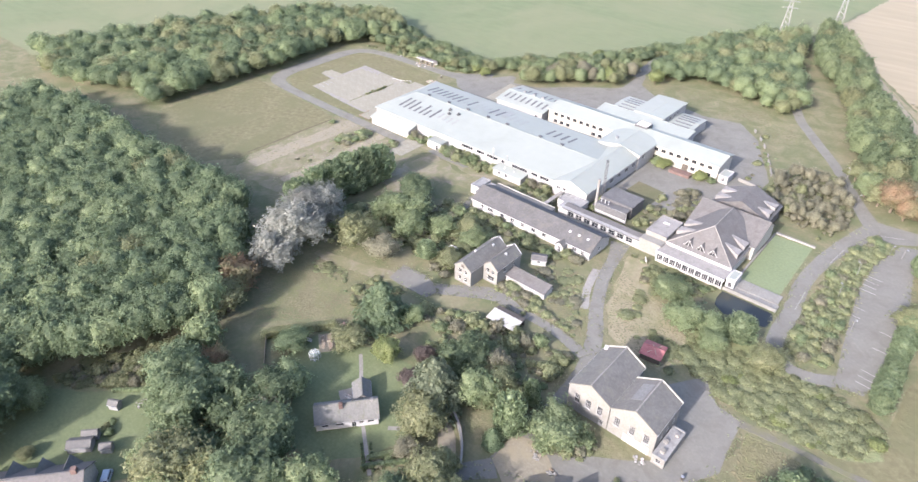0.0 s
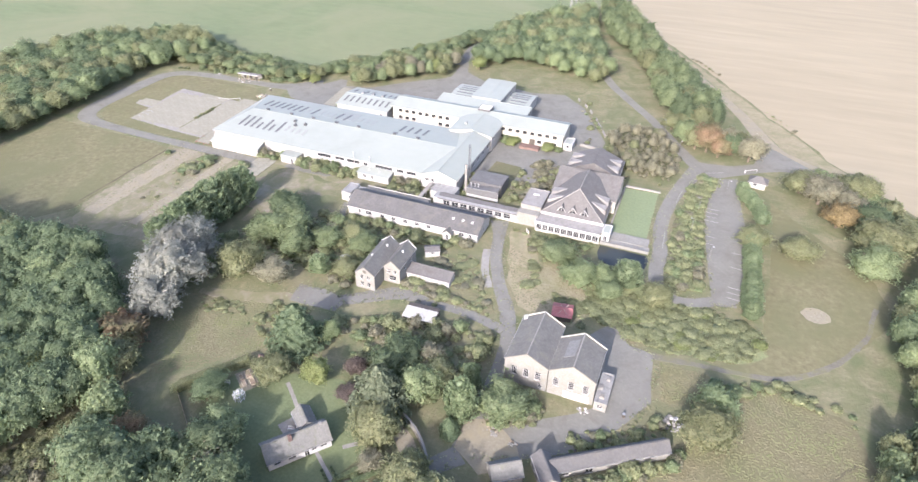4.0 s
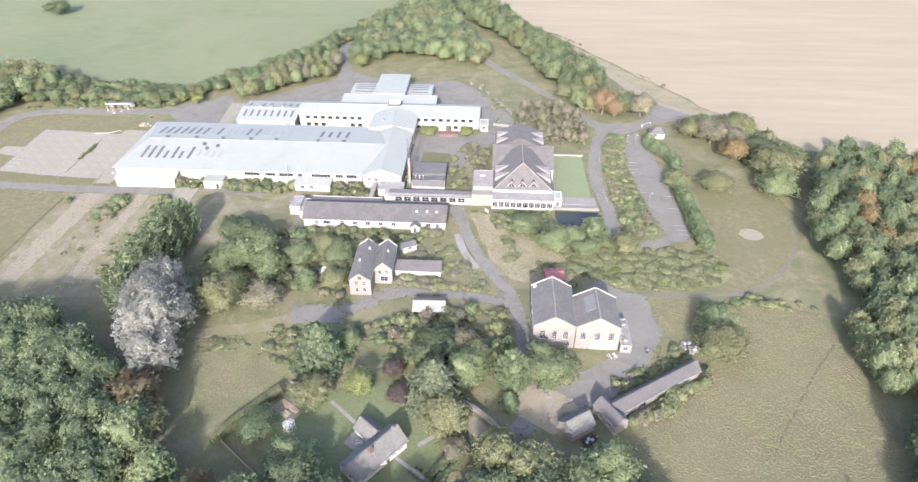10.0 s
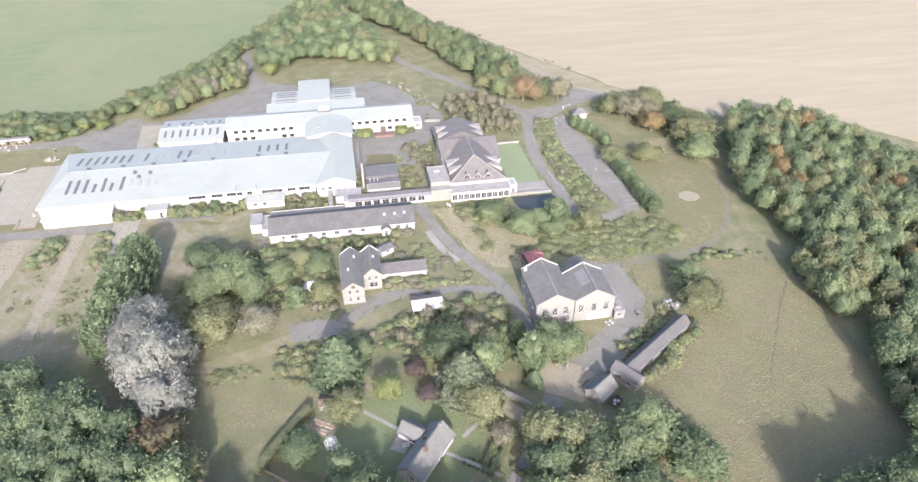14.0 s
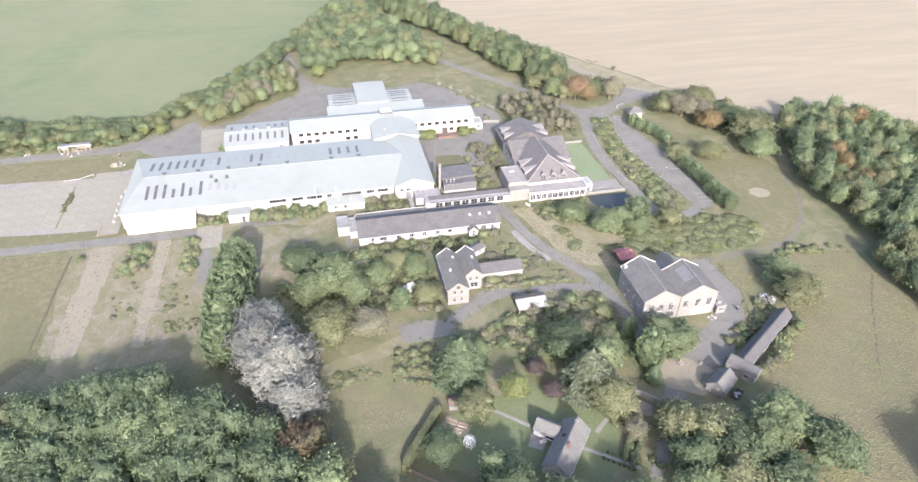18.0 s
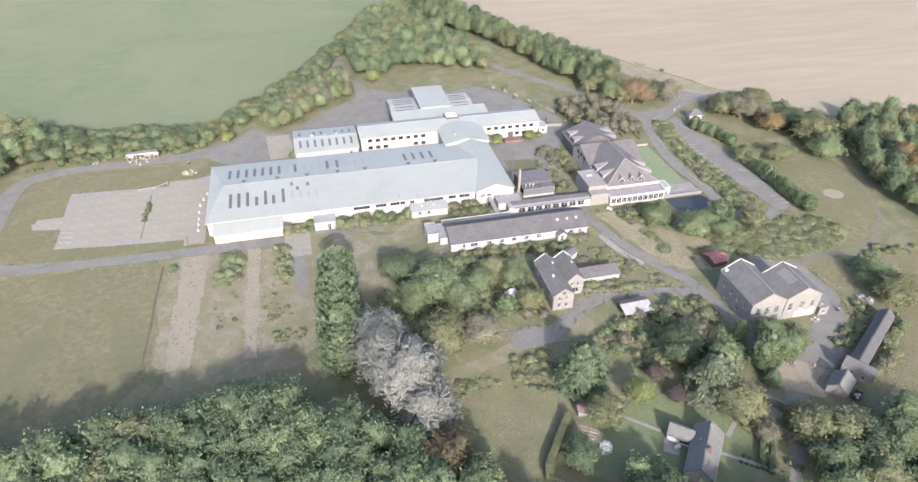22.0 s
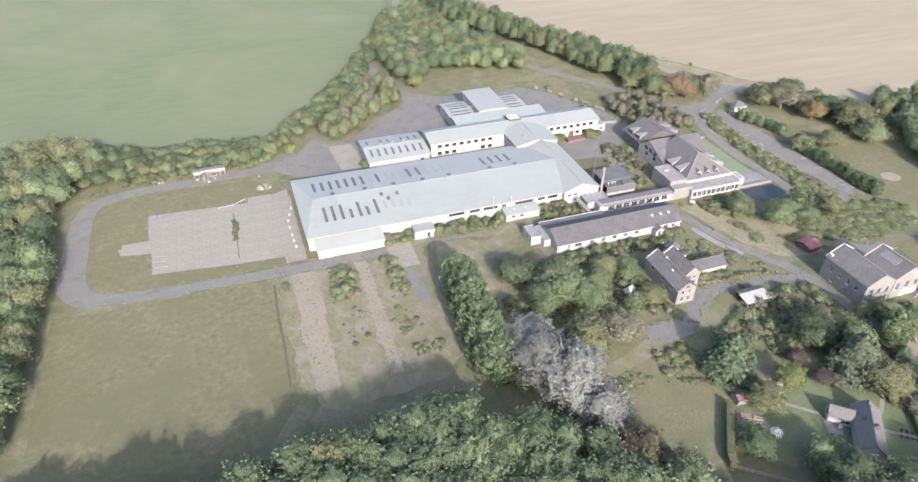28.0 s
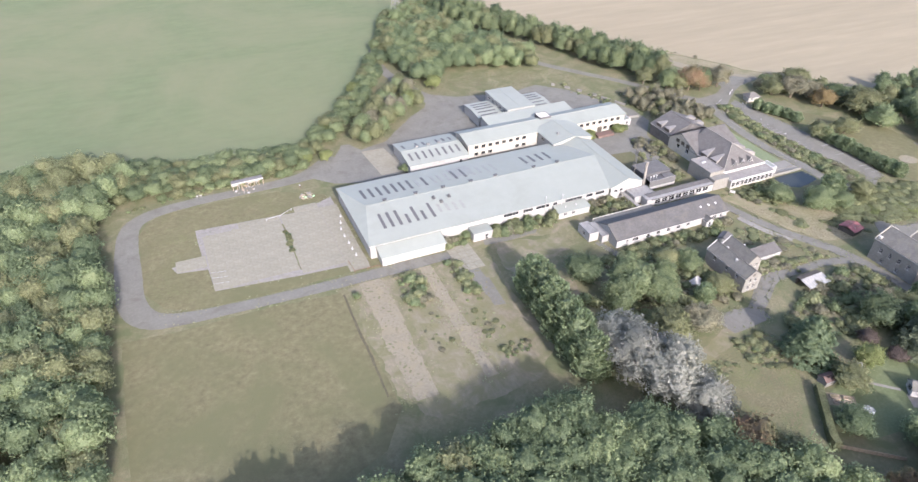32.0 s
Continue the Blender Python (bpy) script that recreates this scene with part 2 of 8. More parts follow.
MAT["dull_brick"] = spotted("dull_red_brick", (0.10, 0.068, 0.058), (0.125, 0.086, 0.074), (0.155, 0.108, 0.094), 0.5, 4.0)
MAT["bare_ground"] = spotted("trodden_earth_with_weeds", (0.155, 0.135, 0.098), (0.188, 0.165, 0.122), (0.225, 0.2, 0.155), 0.25, 1.3, stretch=(1.0, 0.3, 1.0), stain=(0.128, 0.126, 0.07), stain_scale=0.2, stain_at=0.42)
MAT["wheel_track"] = spotted("worn_wheel_track", (0.098, 0.093, 0.075), (0.121, 0.115, 0.094), (0.148, 0.139, 0.116), 0.3, 1.5, stain=(0.123, 0.119, 0.070), stain_scale=0.25, stain_at=0.5)
MAT["rust"] = spotted("rusty_steel", (0.12, 0.07, 0.05), (0.19, 0.11, 0.075), (0.26, 0.16, 0.11), 0.6, 4.0)
MAT["green_sheet"] = spotted("pale_green_sheet", (0.28, 0.50, 0.26), (0.34, 0.58, 0.32), (0.42, 0.64, 0.40), 1.0, 4.0, rough=0.5)
MAT["car_blue"] = spotted("pale_blue_car_paint", (0.30, 0.36, 0.42), (0.33, 0.39, 0.45), (0.36, 0.42, 0.48), 1.0, 8.0, rough=0.25, spec=0.5, bumpy=0.0)
MAT["slab"] = spotted("concrete_slab", (0.179, 0.172, 0.136), (0.204, 0.196, 0.155), (0.228, 0.221, 0.177), 0.1, 1.0, stain=(0.172, 0.160, 0.127), stain_scale=0.14, stain_at=0.55, bumpy=0.15, varied=0.03)
m, nt, b = material("greenhouse_glass", 0.05, 0.0, 0.5)
b.inputs["Base Color"].default_value, b.inputs["Alpha"].default_value = (0.55, 0.6, 0.58, 1), 0.2
MAT["clear_glass"] = m
MAT["brick"] = spotted("red_brick", (0.17, 0.10, 0.075), (0.215, 0.13, 0.10), (0.26, 0.165, 0.13), 0.8, 6.0)
m, nt, b = material("window_glass", 0.08, 0.0, 0.6)
b.inputs["Base Color"].default_value = (0.02, 0.022, 0.025, 1)
MAT["glass"] = m
m, nt, b = material("pond_water", 0.12, 0.0, 0.28)
b.inputs["Base Color"].default_value = (0.03, 0.034, 0.03, 1)
bump(nt, b, noise_fac(nt, 2.5, 3), 0.05, 0.05)
MAT["water"] = m


def leaf(name, dark, mid, light, patch=None, passing=0.56, patchy=0.5, grain=0.28):
    """Foliage: each leaf spray differs, and patches of a crown differ."""
    m, nt, b = material(name, 0.65, 0.0, 0.25)
    geo = nt.nodes.new("ShaderNodeNewGeometry")
    col = ramp(nt, geo.outputs["Random Per Island"], [(0.0, dark), (0.5, mid), (1.0, light)])
    big = noise_fac(nt, 0.13, 3, 0.5)
    col = mix(nt, ramp(nt, big, [(0.35, (0, 0, 0)), (0.65, (patchy, patchy, patchy))]), col, patch or tuple(1.08 * x for x in light))
    fine = noise_fac(nt, 2.6, 3, 0.7)
    col = mix(nt, 1.0, col, ramp(nt, fine, [(0.34, (1.06 - grain,) * 3), (0.64, (1.06 + grain,) * 3)]), "MULTIPLY")
    bump(nt, b, fine, 1.25 * grain, 0.2)
    info = nt.nodes.new("ShaderNodeObjectInfo")
    hsv = nt.nodes.new("ShaderNodeHueSaturation")
    val = nt.nodes.new("ShaderNodeMapRange")
    val.inputs["To Min"].default_value, val.inputs["To Max"].default_value = 0.86, 1.16
    nt.links.new(info.outputs["Random"], val.inputs["Value"])
    nt.links.new(val.outputs[0], hsv.inputs["Value"])
    nt.links.new(col, hsv.inputs["Color"])
    nt.links.new(hsv.outputs[0], b.inputs["Base Color"])
    tr = nt.nodes.new("ShaderNodeBsdfTranslucent")
    nt.links.new(hsv.outputs[0], tr.inputs["Color"])
    mx = nt.nodes.new("ShaderNodeMixShader")
    mx.inputs[0].default_value = passing
    nt.links.new(b.outputs[0], mx.inputs[1])
    nt.links.new(tr.outputs[0], mx.inputs[2])
    nt.links.new(mx.outputs[0], nt.nodes["Material Output"].inputs["Surface"])
    return m


LEAF = {
    "oak": leaf("dark_green_leaves", (0.101, 0.135, 0.075), (0.115, 0.152, 0.084), (0.132, 0.170, 0.096)),
    "ash": leaf("mid_green_leaves", (0.146, 0.186, 0.098), (0.168, 0.211, 0.112), (0.195, 0.235, 0.128)),
    "olive": leaf("olive_green_leaves", (0.151, 0.165, 0.088), (0.185, 0.197, 0.106), (0.222, 0.230, 0.131), (0.176, 0.195, 0.102)),
    "gold": leaf("yellow_green_leaves", (0.142, 0.168, 0.065), (0.175, 0.205, 0.082), (0.207, 0.234, 0.104)),
    "rust": leaf("rust_orange_leaves", (0.17, 0.13, 0.068), (0.212, 0.161, 0.083), (0.25, 0.192, 0.1), (0.19, 0.165, 0.085)),
    "red": leaf("russet_leaves", (0.125, 0.13, 0.072), (0.155, 0.155, 0.085), (0.19, 0.178, 0.1), (0.26, 0.155, 0.108), patchy=0.85),
    "fir": leaf("blue_green_needles", (0.095, 0.133, 0.077), (0.123, 0.166, 0.095), (0.153, 0.200, 0.115)),
    "pine": leaf("grey_green_needles", (0.122, 0.148, 0.094), (0.152, 0.180, 0.113), (0.182, 0.211, 0.137)),
    "cypress": leaf("bright_green_cypress", (0.128, 0.172, 0.095), (0.160, 0.207, 0.116), (0.194, 0.241, 0.138)),
    "silver": leaf("silver_white_leaves", (0.230, 0.240, 0.209), (0.256, 0.263, 0.231), (0.282, 0.289, 0.256), (0.226, 0.237, 0.196), 0.55, grain=0.1),
    "bramble": leaf("bramble_leaves", (0.183, 0.203, 0.110), (0.218, 0.238, 0.129), (0.258, 0.275, 0.155), (0.224, 0.247, 0.139)),
    "dry": leaf("thin_brown_autumn_leaves", (0.172, 0.166, 0.116), (0.206, 0.198, 0.14), (0.242, 0.232, 0.165), (0.2, 0.203, 0.134)),
    "purple": leaf("purple_leaves", (0.098, 0.079, 0.071), (0.123, 0.101, 0.089), (0.152, 0.125, 0.109)),
}

# ---- mesh helpers ----
class Geo:
    """Collects corners and faces of one mesh."""

    def __init__(self):
        self.v, self.f = [], []

    def add(self, pts, faces):
        n = len(self.v)
        self.v += [tuple(p) for p in pts]
        self.f += [tuple(n + i for i in f) for f in faces]
        return self

    def box(self, x0, x1, y0, y1, z0, z1):
        return self.prism([(x0, y0), (x1, y0), (x1, y1), (x0, y1)], z0, z1)

    def prism(self, pts, z0, z1):
        n = len(pts)
        return self.add([(x, y, z0) for x, y in pts] + [(x, y, z1) for x, y in pts],
                        [tuple(range(n))[::-1], tuple(range(n, 2 * n))] + [(i, (i + 1) % n, n + (i + 1) % n, n + i) for i in range(n)])

    def slab(self, a, b, c, d, t):
        """A sheet with corners a b c d (counter-clockwise from outside), t thick towards its back."""
        a, b, c, d = (Vector(p) for p in (a, b, c, d))
        n = (b - a).cross(d - a).normalized() * t
        return self.add([a, b, c, d, a - n, b - n, c - n, d - n], [(0, 1, 2, 3), (7, 6, 5, 4), (0, 4, 5, 1), (1, 5, 6, 2), (2, 6, 7, 3), (3, 7, 4, 0)])

    def cone(self, x, y, z0, z1, r0, r1, n=8):
        ring = lambda z, r: [(x + r * math.cos(6.2832 * i / n), y + r * math.sin(6.2832 * i / n), z) for i in range(n)]
        return self.add(ring(z0, r0) + ring(z1, r1), [tuple(range(n))[::-1], tuple(range(n, 2 * n))] + [(i, (i + 1) % n, n + (i + 1) % n, n + i) for i in range(n)])

    def rod(self, a, b, r, n=5):
        a, b = Vector(a), Vector(b)
        d = (b - a).normalized()
        s = d.orthogonal().normalized()
        u = d.cross(s)
        ring = lambda p: [p + r * (math.cos(6.2832 * i / n) * s + math.sin(6.2832 * i / n) * u) for i in range(n)]
        return self.add(ring(a) + ring(b), [tuple(range(n))[::-1], tuple(range(n, 2 * n))] + [(i, (i + 1) % n, n + (i + 1) % n, n + i) for i in range(n)])

    def wall(self, p, q, z0, z1, t, holes=()):
        """A wall from p to q, t thick to the left of the way, with holes (u0, u1, v0, v1) through it."""
        p, q = Vector((*p, 0)), Vector((*q, 0))
        along = (q - p).normalized()
        inn = Vector((-along.y, along.x, 0)) * t
        length = (q - p).length
        us = sorted({0.0, length, *[u for h in holes for u in h[:2]]})
        vs = sorted({z0, z1, *[v for h in holes for v in h[2:]]})
        full = {(i, j): not any(h[0] < (us[i] + us[i + 1]) / 2 < h[1] and h[2] < (vs[j] + vs[j + 1]) / 2 < h[3] for h in holes) for i in range(len(us) - 1) for j in range(len(vs) - 1)}
        at = {}

        def corner(i, j, k):
            if (i, j, k) not in at:
                c = p + along * us[i] + inn * k
                at[i, j, k] = len(self.v)
                self.v.append((c.x, c.y, vs[j]))
            return at[i, j, k]

        for (i, j), there in full.items():
            if not there:
                continue
            quad = lambda *c: self.f.append(tuple(corner(i + a, j + b, k) for a, b, k in c))
            quad((0, 0, 0), (1, 0, 0), (1, 1, 0), (0, 1, 0))
            quad((1, 0, 1), (0, 0, 1), (0, 1, 1), (1, 1, 1))
            if not full.get((i, j - 1)):
                quad((0, 0, 1), (1, 0, 1), (1, 0, 0), (0, 0, 0))
            if not full.get((i, j + 1)):
                quad((0, 1, 0), (1, 1, 0), (1, 1, 1), (0, 1, 1))
            if not full.get((i - 1, j)):
                quad((0, 0, 1), (0, 0, 0), (0, 1, 0), (0, 1, 1))
            if not full.get((i + 1, j)):
                quad((1, 0, 0), (1, 0, 1), (1, 1, 1), (1, 1, 0))
        return self

    def mesh(self, name):
        me = bpy.data.meshes.new(name)
        me.from_pydata(self.v, [], self.f)
        me.update()
        return me


def part(name, geo, mat, parent, label=""):
    me = geo.mesh(name) if isinstance(geo, Geo) else geo
    if mat and not me.materials:
        me.materials.append(MAT[mat] if isinstance(mat, str) else mat)
    ob = new(name, me)
    ob.parent = parent
    if label:
        tagged(ob, label)
    return ob


def thing(name, label, category, m=None, group="", kind=""):
    ob = new(name)
    ob.empty_display_size = 0.5
    if m is not None:
        ob.matrix_world = m
    return tagged(ob, label, category, group, kind)


def solid(name, geo, mat, label, category, m=None, group="", kind=""):
    """A thing of one mesh."""
    ob = part(name, geo, mat, None)
    if m is not None:
        ob.matrix_world = m
    return tagged(ob, label, category, group, kind)


def smooth_line(pts, step=2.0):
    """A soft curve through the points."""
    p = [Vector(q) for q in pts]
    p = [2 * p[0] - p[1]] + p + [2 * p[-1] - p[-2]]
    out = []
    for a, b, c, d in zip(p, p[1:], p[2:], p[3:]):
        n = max(1, int((c - b).length / step))
        for i in range(n):
            t = i / n
            out.append(0.5 * (2 * b + (c - a) * t + (2 * a - 5 * b + 4 * c - d) * t * t + (3 * b - a - 3 * c + d) * t ** 3))
    return out + [p[-2]]


def wobble(x, y, scale, amount):
    return amount * noise.noise((x * scale, y * scale, 3.7))


def sheet(name, pts, z, mat, label, category="", edge=0.0, step=3.0, kind="structure", base=0.0):
    """A flat piece of ground with an uneven rim; its sides go down to base."""
    out = []
    for (x0, y0), (x1, y1) in zip(pts, pts[1:] + pts[:1]):
        n = max(1, int(math.hypot(x1 - x0, y1 - y0) / step)) if edge else 1
        for i in range(n):
            x, y = x0 + (x1 - x0) * i / n, y0 + (y1 - y0) * i / n
            out.append((x + wobble(x, y, 0.31, edge) + wobble(x, y, 0.07, edge), y + wobble(y, x + 40, 0.31, edge) + wobble(y, x, 0.07, edge)))
    g = Geo()
    n = len(out)
    g.add([(x, y, z) for x, y in out] + [(x, y, base) for x, y in out], [tuple(range(n))] + [(i, n + i, n + (i + 1) % n, (i + 1) % n) for i in range(n)])
    me = g.mesh(name)
    if me.polygons[0].normal.z < 0:
        me.flip_normals()
    ob = part(name, me, mat, None)
    return tagged(ob, label, category or name.replace("_", " "), kind=kind)


def ribbon(name, pts, width, z, mat, label, category="road", kind="structure", edge=0.15, base=0.0):
    """A road along a soft curve. width: one number or one for each point."""
    w = width if isinstance(width, (list, tuple)) else [width] * len(pts)
    line = smooth_line([(x, y, ww) for (x, y), ww in zip(pts, w)])
    left, right = [], []
    for i, p in enumerate(line):
        a, b = line[max(0, i - 1)], line[min(len(line) - 1, i + 1)]
        d = Vector((b.x - a.x, b.y - a.y)).normalized()
        nrm = Vector((-d.y, d.x))
        h = p.z / 2
        left.append(p.xy + nrm * (h + wobble(p.x, p.y, 0.4, edge)))
        right.append(p.xy - nrm * (h + wobble(p.y, p.x, 0.4, edge)))
    n = len(line)
    g = Geo()
    g.add([(*p, z) for p in left] + [(*p, z) for p in right] + [(*p, base) for p in left] + [(*p, base) for p in right],
          [(i, n + i, n + i + 1, i + 1) for i in range(n - 1)] + [(i, i + 1, 2 * n + i + 1, 2 * n + i) for i in range(n - 1)] + [(n + i + 1, n + i, 3 * n + i, 3 * n + i + 1) for i in range(n - 1)])
    return tagged(part(name, g, mat, None), label, category, kind=kind)


def inside(x, y, poly):
    hit = False
    for (x0, y0), (x1, y1) in zip(poly, poly[1:] + poly[:1]):
        if (y0 > y) != (y1 > y) and x < (x1 - x0) * (y - y0) / (y1 - y0) + x0:
            hit = not hit
    return hit


def scatter(poly, gap, seed, most=2000):
    """Points at least gap apart inside an outline."""
    rng = random.Random(seed)
    xs, ys = [p[0] for p in poly], [p[1] for p in poly]
    cells, out = {}, []
    tries = int((max(xs) - min(xs)) * (max(ys) - min(ys)) / gap / gap * 12)
    for _ in range(tries):
        x, y = rng.uniform(min(xs), max(xs)), rng.uniform(min(ys), max(ys))
        if not inside(x, y, poly):
            continue
        c = (int(x // gap), int(y // gap))
        if any((x - a) ** 2 + (y - b) ** 2 < gap * gap for i in (-1, 0, 1) for j in (-1, 0, 1) for a, b in cells.get((c[0] + i, c[1] + j), ())):
            continue
        cells.setdefault(c, []).append((x, y))
        out.append((x, y))
        if len(out) >= most:
            break
    return out


# ---- the ground ----
g = Geo()
g.add([(-1500, -1500, 0), (1500, -1500, 0), (1500, 1500, 0), (-1500, 1500, 0)], [(0, 1, 2, 3)])
tagged(part("ground", g, "scrub_ground", None), "dry grass and weeds over the whole site", "ground", kind="structure")
sheet("pasture", [(-92, 98), (-52, 86), (0, 82), (18, 100), (55, 160), (92, 236), (110, 300), (150, 700), (-700, 700), (-700, -60), (-175, -60), (-150, 20), (-130, 75)], 0.03, "pasture", "wide green grazed pasture", "field", 1.0)
sheet("arable_field", [(100, 262), (146, 190), (166, 160), (184, 132), (197, 110), (207, 96), (216, 80), (222, 72), (234, 56), (246, 42), (268, 32), (300, 22), (350, -40), (900, -200), (900, 900), (150, 900), (112, 400)], 0.035, "arable", "pale harvested stubble field", "field", 1.2)
sheet("meadow", [(-72, -50), (-72, -4), (-60, -5), (-34, -5), (-15, -7), (-14, -30), (-13, -52), (-20, -62), (-40, -70)], 0.03, "meadow", "dry mown meadow", "meadow", 0.4)
sheet("loop_island", [(-65.6, 15), (-65.6, 45), (-63, 51), (-57, 54.6), (-40, 56), (-20, 54), (-6, 47), (-2.5, 42), (-2.5, 1.5), (-35, 0.8), (-54, 2.4), (-61, 6)], 0.03, "meadow", "dry grass island inside the loop road", "meadow", 0.4)
sheet("paddock", [(186, -55), (198, -49), (214, -53), (219, -74), (216, -100), (208, -126), (180, -140), (150, -134), (147, -106), (160, -94), (178, -76), (184, -66)], 0.03, "rough_grass", "tussocky dry grass paddock", "paddock", 0.8)
sheet("green", [(196, 40), (212, 20), (222, 10), (227, -10), (220, -24), (211, -35), (198, -46), (182, -46), (176, -36), (195, -28), (197, 10)], 0.03, "meadow", "dry grass field with a worn centre", "meadow", 0.8)
sheet("garden_lawn", [(80, -90), (104, -84), (116, -90), (119, -100), (116, -108), (108, -117), (98, -117), (88, -104), (80, -103)], 0.035, "lawn", "mown cottage lawn", "lawn", 0.4)
sheet("neighbour_lawn", [(44, -147), (57, -138), (60, -134), (68, -127.4), (76, -131), (81, -136), (85, -142), (80, -150), (66, -164), (46, -164)], 0.035, "lawn", "mown lawn behind the neighbouring house", "lawn", 0.4)
sheet("apron", [(97, 44), (97, 20), (113, 16), (122, 24), (127, 40), (136, 50), (136, 62), (129, 75), (121, 91), (110, 102), (95, 98.5), (70, 104), (60, 111), (56.5, 122), (53, 122), (55, 103), (53, 99), (44, 92.5), (33, 82), (27, 75.5), (16, 72.5), (13, 79), (10, 79), (3, 68), (-8, 60), (0, 52), (18, 46)], 0.05, "asphalt", "worn grey asphalt yard behind the factory", "yard", 0.3)
ribbon("loop_road", [(21, -2.8), (10, -2.6), (0, -2.6), (-20, -2.3), (-40, -1.6), (-56, -0.4), (-65, 2.6), (-69, 11), (-69.4, 25), (-69.2, 40), (-67.6, 50.5), (-62, 56), (-50, 58.6), (-30, 59.5), (-10, 61), (6, 68)], [3.4, 4.4, 4.4, 4.2, 4.2, 5, 7, 7.5, 7.5, 6.8, 6, 5.2, 4.8, 4.6, 6, 14], 0.045, "asphalt", "grey asphalt loop road")
ribbon("north_track", [(53, 118), (52, 130), (50, 150), (54, 175)], [6, 5, 5, 4], 0.045, "asphalt", "narrow asphalt track between the trees")
ribbon("east_track", [(112, 160), (124, 128), (137, 108), (150, 90), (163, 68), (172, 54)], [4, 4, 4, 4, 4.5, 6], 0.045, "asphalt", "old asphalt track beside the tree belt")
ribbon("lane", [(214, 69), (205, 74), (196, 82), (184, 110), (168, 140), (141, 190), (106, 250)], [4, 6, 7, 5, 4, 4, 4], 0.04, "gravel", "pale dusty farm lane")
sheet("entrance", [(167, 60), (170, 52), (176, 48), (184, 54), (192, 60), (199, 64), (213, 67), (205, 74), (195, 83), (192, 76), (190, 66), (182, 61), (174, 60)], 0.05, "asphalt", "asphalt entrance to the site", "road", 0.2)
ribbon("ring_road", [(172, 56), (168, 42), (165, 28), (163.8, 12), (165.5, -4), (165.8, -14), (167.4, -21), (172, -24.4), (178, -23.6), (184, -20)], [7, 5.5, 4.6, 4.4, 4.4, 4.2, 4, 3.6, 3.6, 4], 0.048, "asphalt", "curving asphalt access road")
sheet("car_park", [(176.5, 34), (180, 50), (185, 52), (187, 32), (188.5, 22), (190, 4), (190.5, -11), (188, -22), (182, -23), (180, -11), (178, 4), (176.5, 18)], 0.046, "asphalt", "cracked asphalt car park", "car park", 0.15)
ribbon("mill_road", [(116, -6), (118.5, -14), (121, -24), (126, -36), (132, -47), (135.5, -58), (136.8, -72), (137.5, -84), (137, -92)], [6, 3.8, 3.6, 3.6, 4.2, 3.5, 3.5, 4.4, 5], 0.045, "asphalt", "narrow asphalt road past the mill")
sheet("mill_yard", [(159, -40), (164, -47), (170, -48), (171.5, -64), (166, -74), (158, -84), (148, -90), (139, -92), (135, -86), (140, -81), (148, -79), (156, -73.5), (160, -70), (159, -58), (152, -50), (156, -44)], 0.05, "asphalt", "asphalt mill yard", "yard", 0.3)
sheet("yard_gravel", [(135, -92), (134.5, -84), (140, -82), (147, -86), (150, -91), (142, -96)], 0.055, "gravel", "pale gravel by the mill", "gravel", 0.4)
ribbon("field_path", [(164, -49), (172, -48.4), (182, -47.4), (191, -46.6), (198.5, -45), (206, -40), (213, -32.4), (219.4, -21.2), (221.4, -13), (222.8, -8), (224, -3)], [3.4, 2, 1.5, 1.4, 1.7, 1.5, 1.4, 1.4, 1.3, 1.3], 0.045, "wheel_track", "narrow worn field path", "path", edge=0.3)
ribbon("earth_path", [(88, -60.5), (80, -62.5), (70, -66), (60, -69), (52, -70)], [4, 3.4, 4.5, 4, 2], 0.04, "bare_ground", "worn brown earth path strewn with stones", "path", edge=0.9)
ribbon("garden_track", [(66, -15), (69, -26), (71, -36), (72.5, -45)], 2.2, 0.043, "asphalt", "narrow overgrown asphalt track", "track", edge=0.4)
ribbon("villa_lane", [(134, -54), (124, -51.5), (112, -51), (103, -50.5), (97, -54), (92, -57.5), (88, -59.5)], [3.2, 3, 3, 5, 5, 4.4, 3.5], 0.044, "asphalt", "cracked lane beside the villa", "lane")
ribbon("cottage_lane", [(137, -93), (131, -100), (126, -108), (118, -118), (108, -130)], [5, 3.6, 3, 2.8, 2.8], 0.043, "asphalt", "narrow shaded lane past the cottage", "lane")
ribbon("paddock_track", [(213.7, -64.2), (205, -75), (195.9, -87.4), (188, -98)], 0.6, 0.05, "ditch", "faint wheel track across the paddock", "track", edge=0.2)
ribbon("pavement", [(117.5, -22), (120, -31), (124, -39)], 2.2, 0.05, "concrete", "cracked concrete footpath", "path")
sheet("slab_yard", [(75.5, -57.5), (83.5, -57), (91, -59), (90, -64), (81.4, -64.5), (76.5, -64.5)], 0.06, "asphalt", "broken weathered hard slab", "slab", 0.2)
sheet("dirt_yard", [(39.6, -13), (46.6, -13.6), (49.5, -26), (46.4, -38), (40.6, -37.4), (39.4, -25)], 0.041, "bare_ground", "trodden bare earth behind the tall cypresses", "earth", 0.7, 1.2)
sheet("asphalt_strip", [(23.4, -16.6), (26.8, -17.2), (26.2, -29.6), (22.8, -29)], 0.05, "asphalt", "dark strip of old asphalt", "asphalt", 0.3)
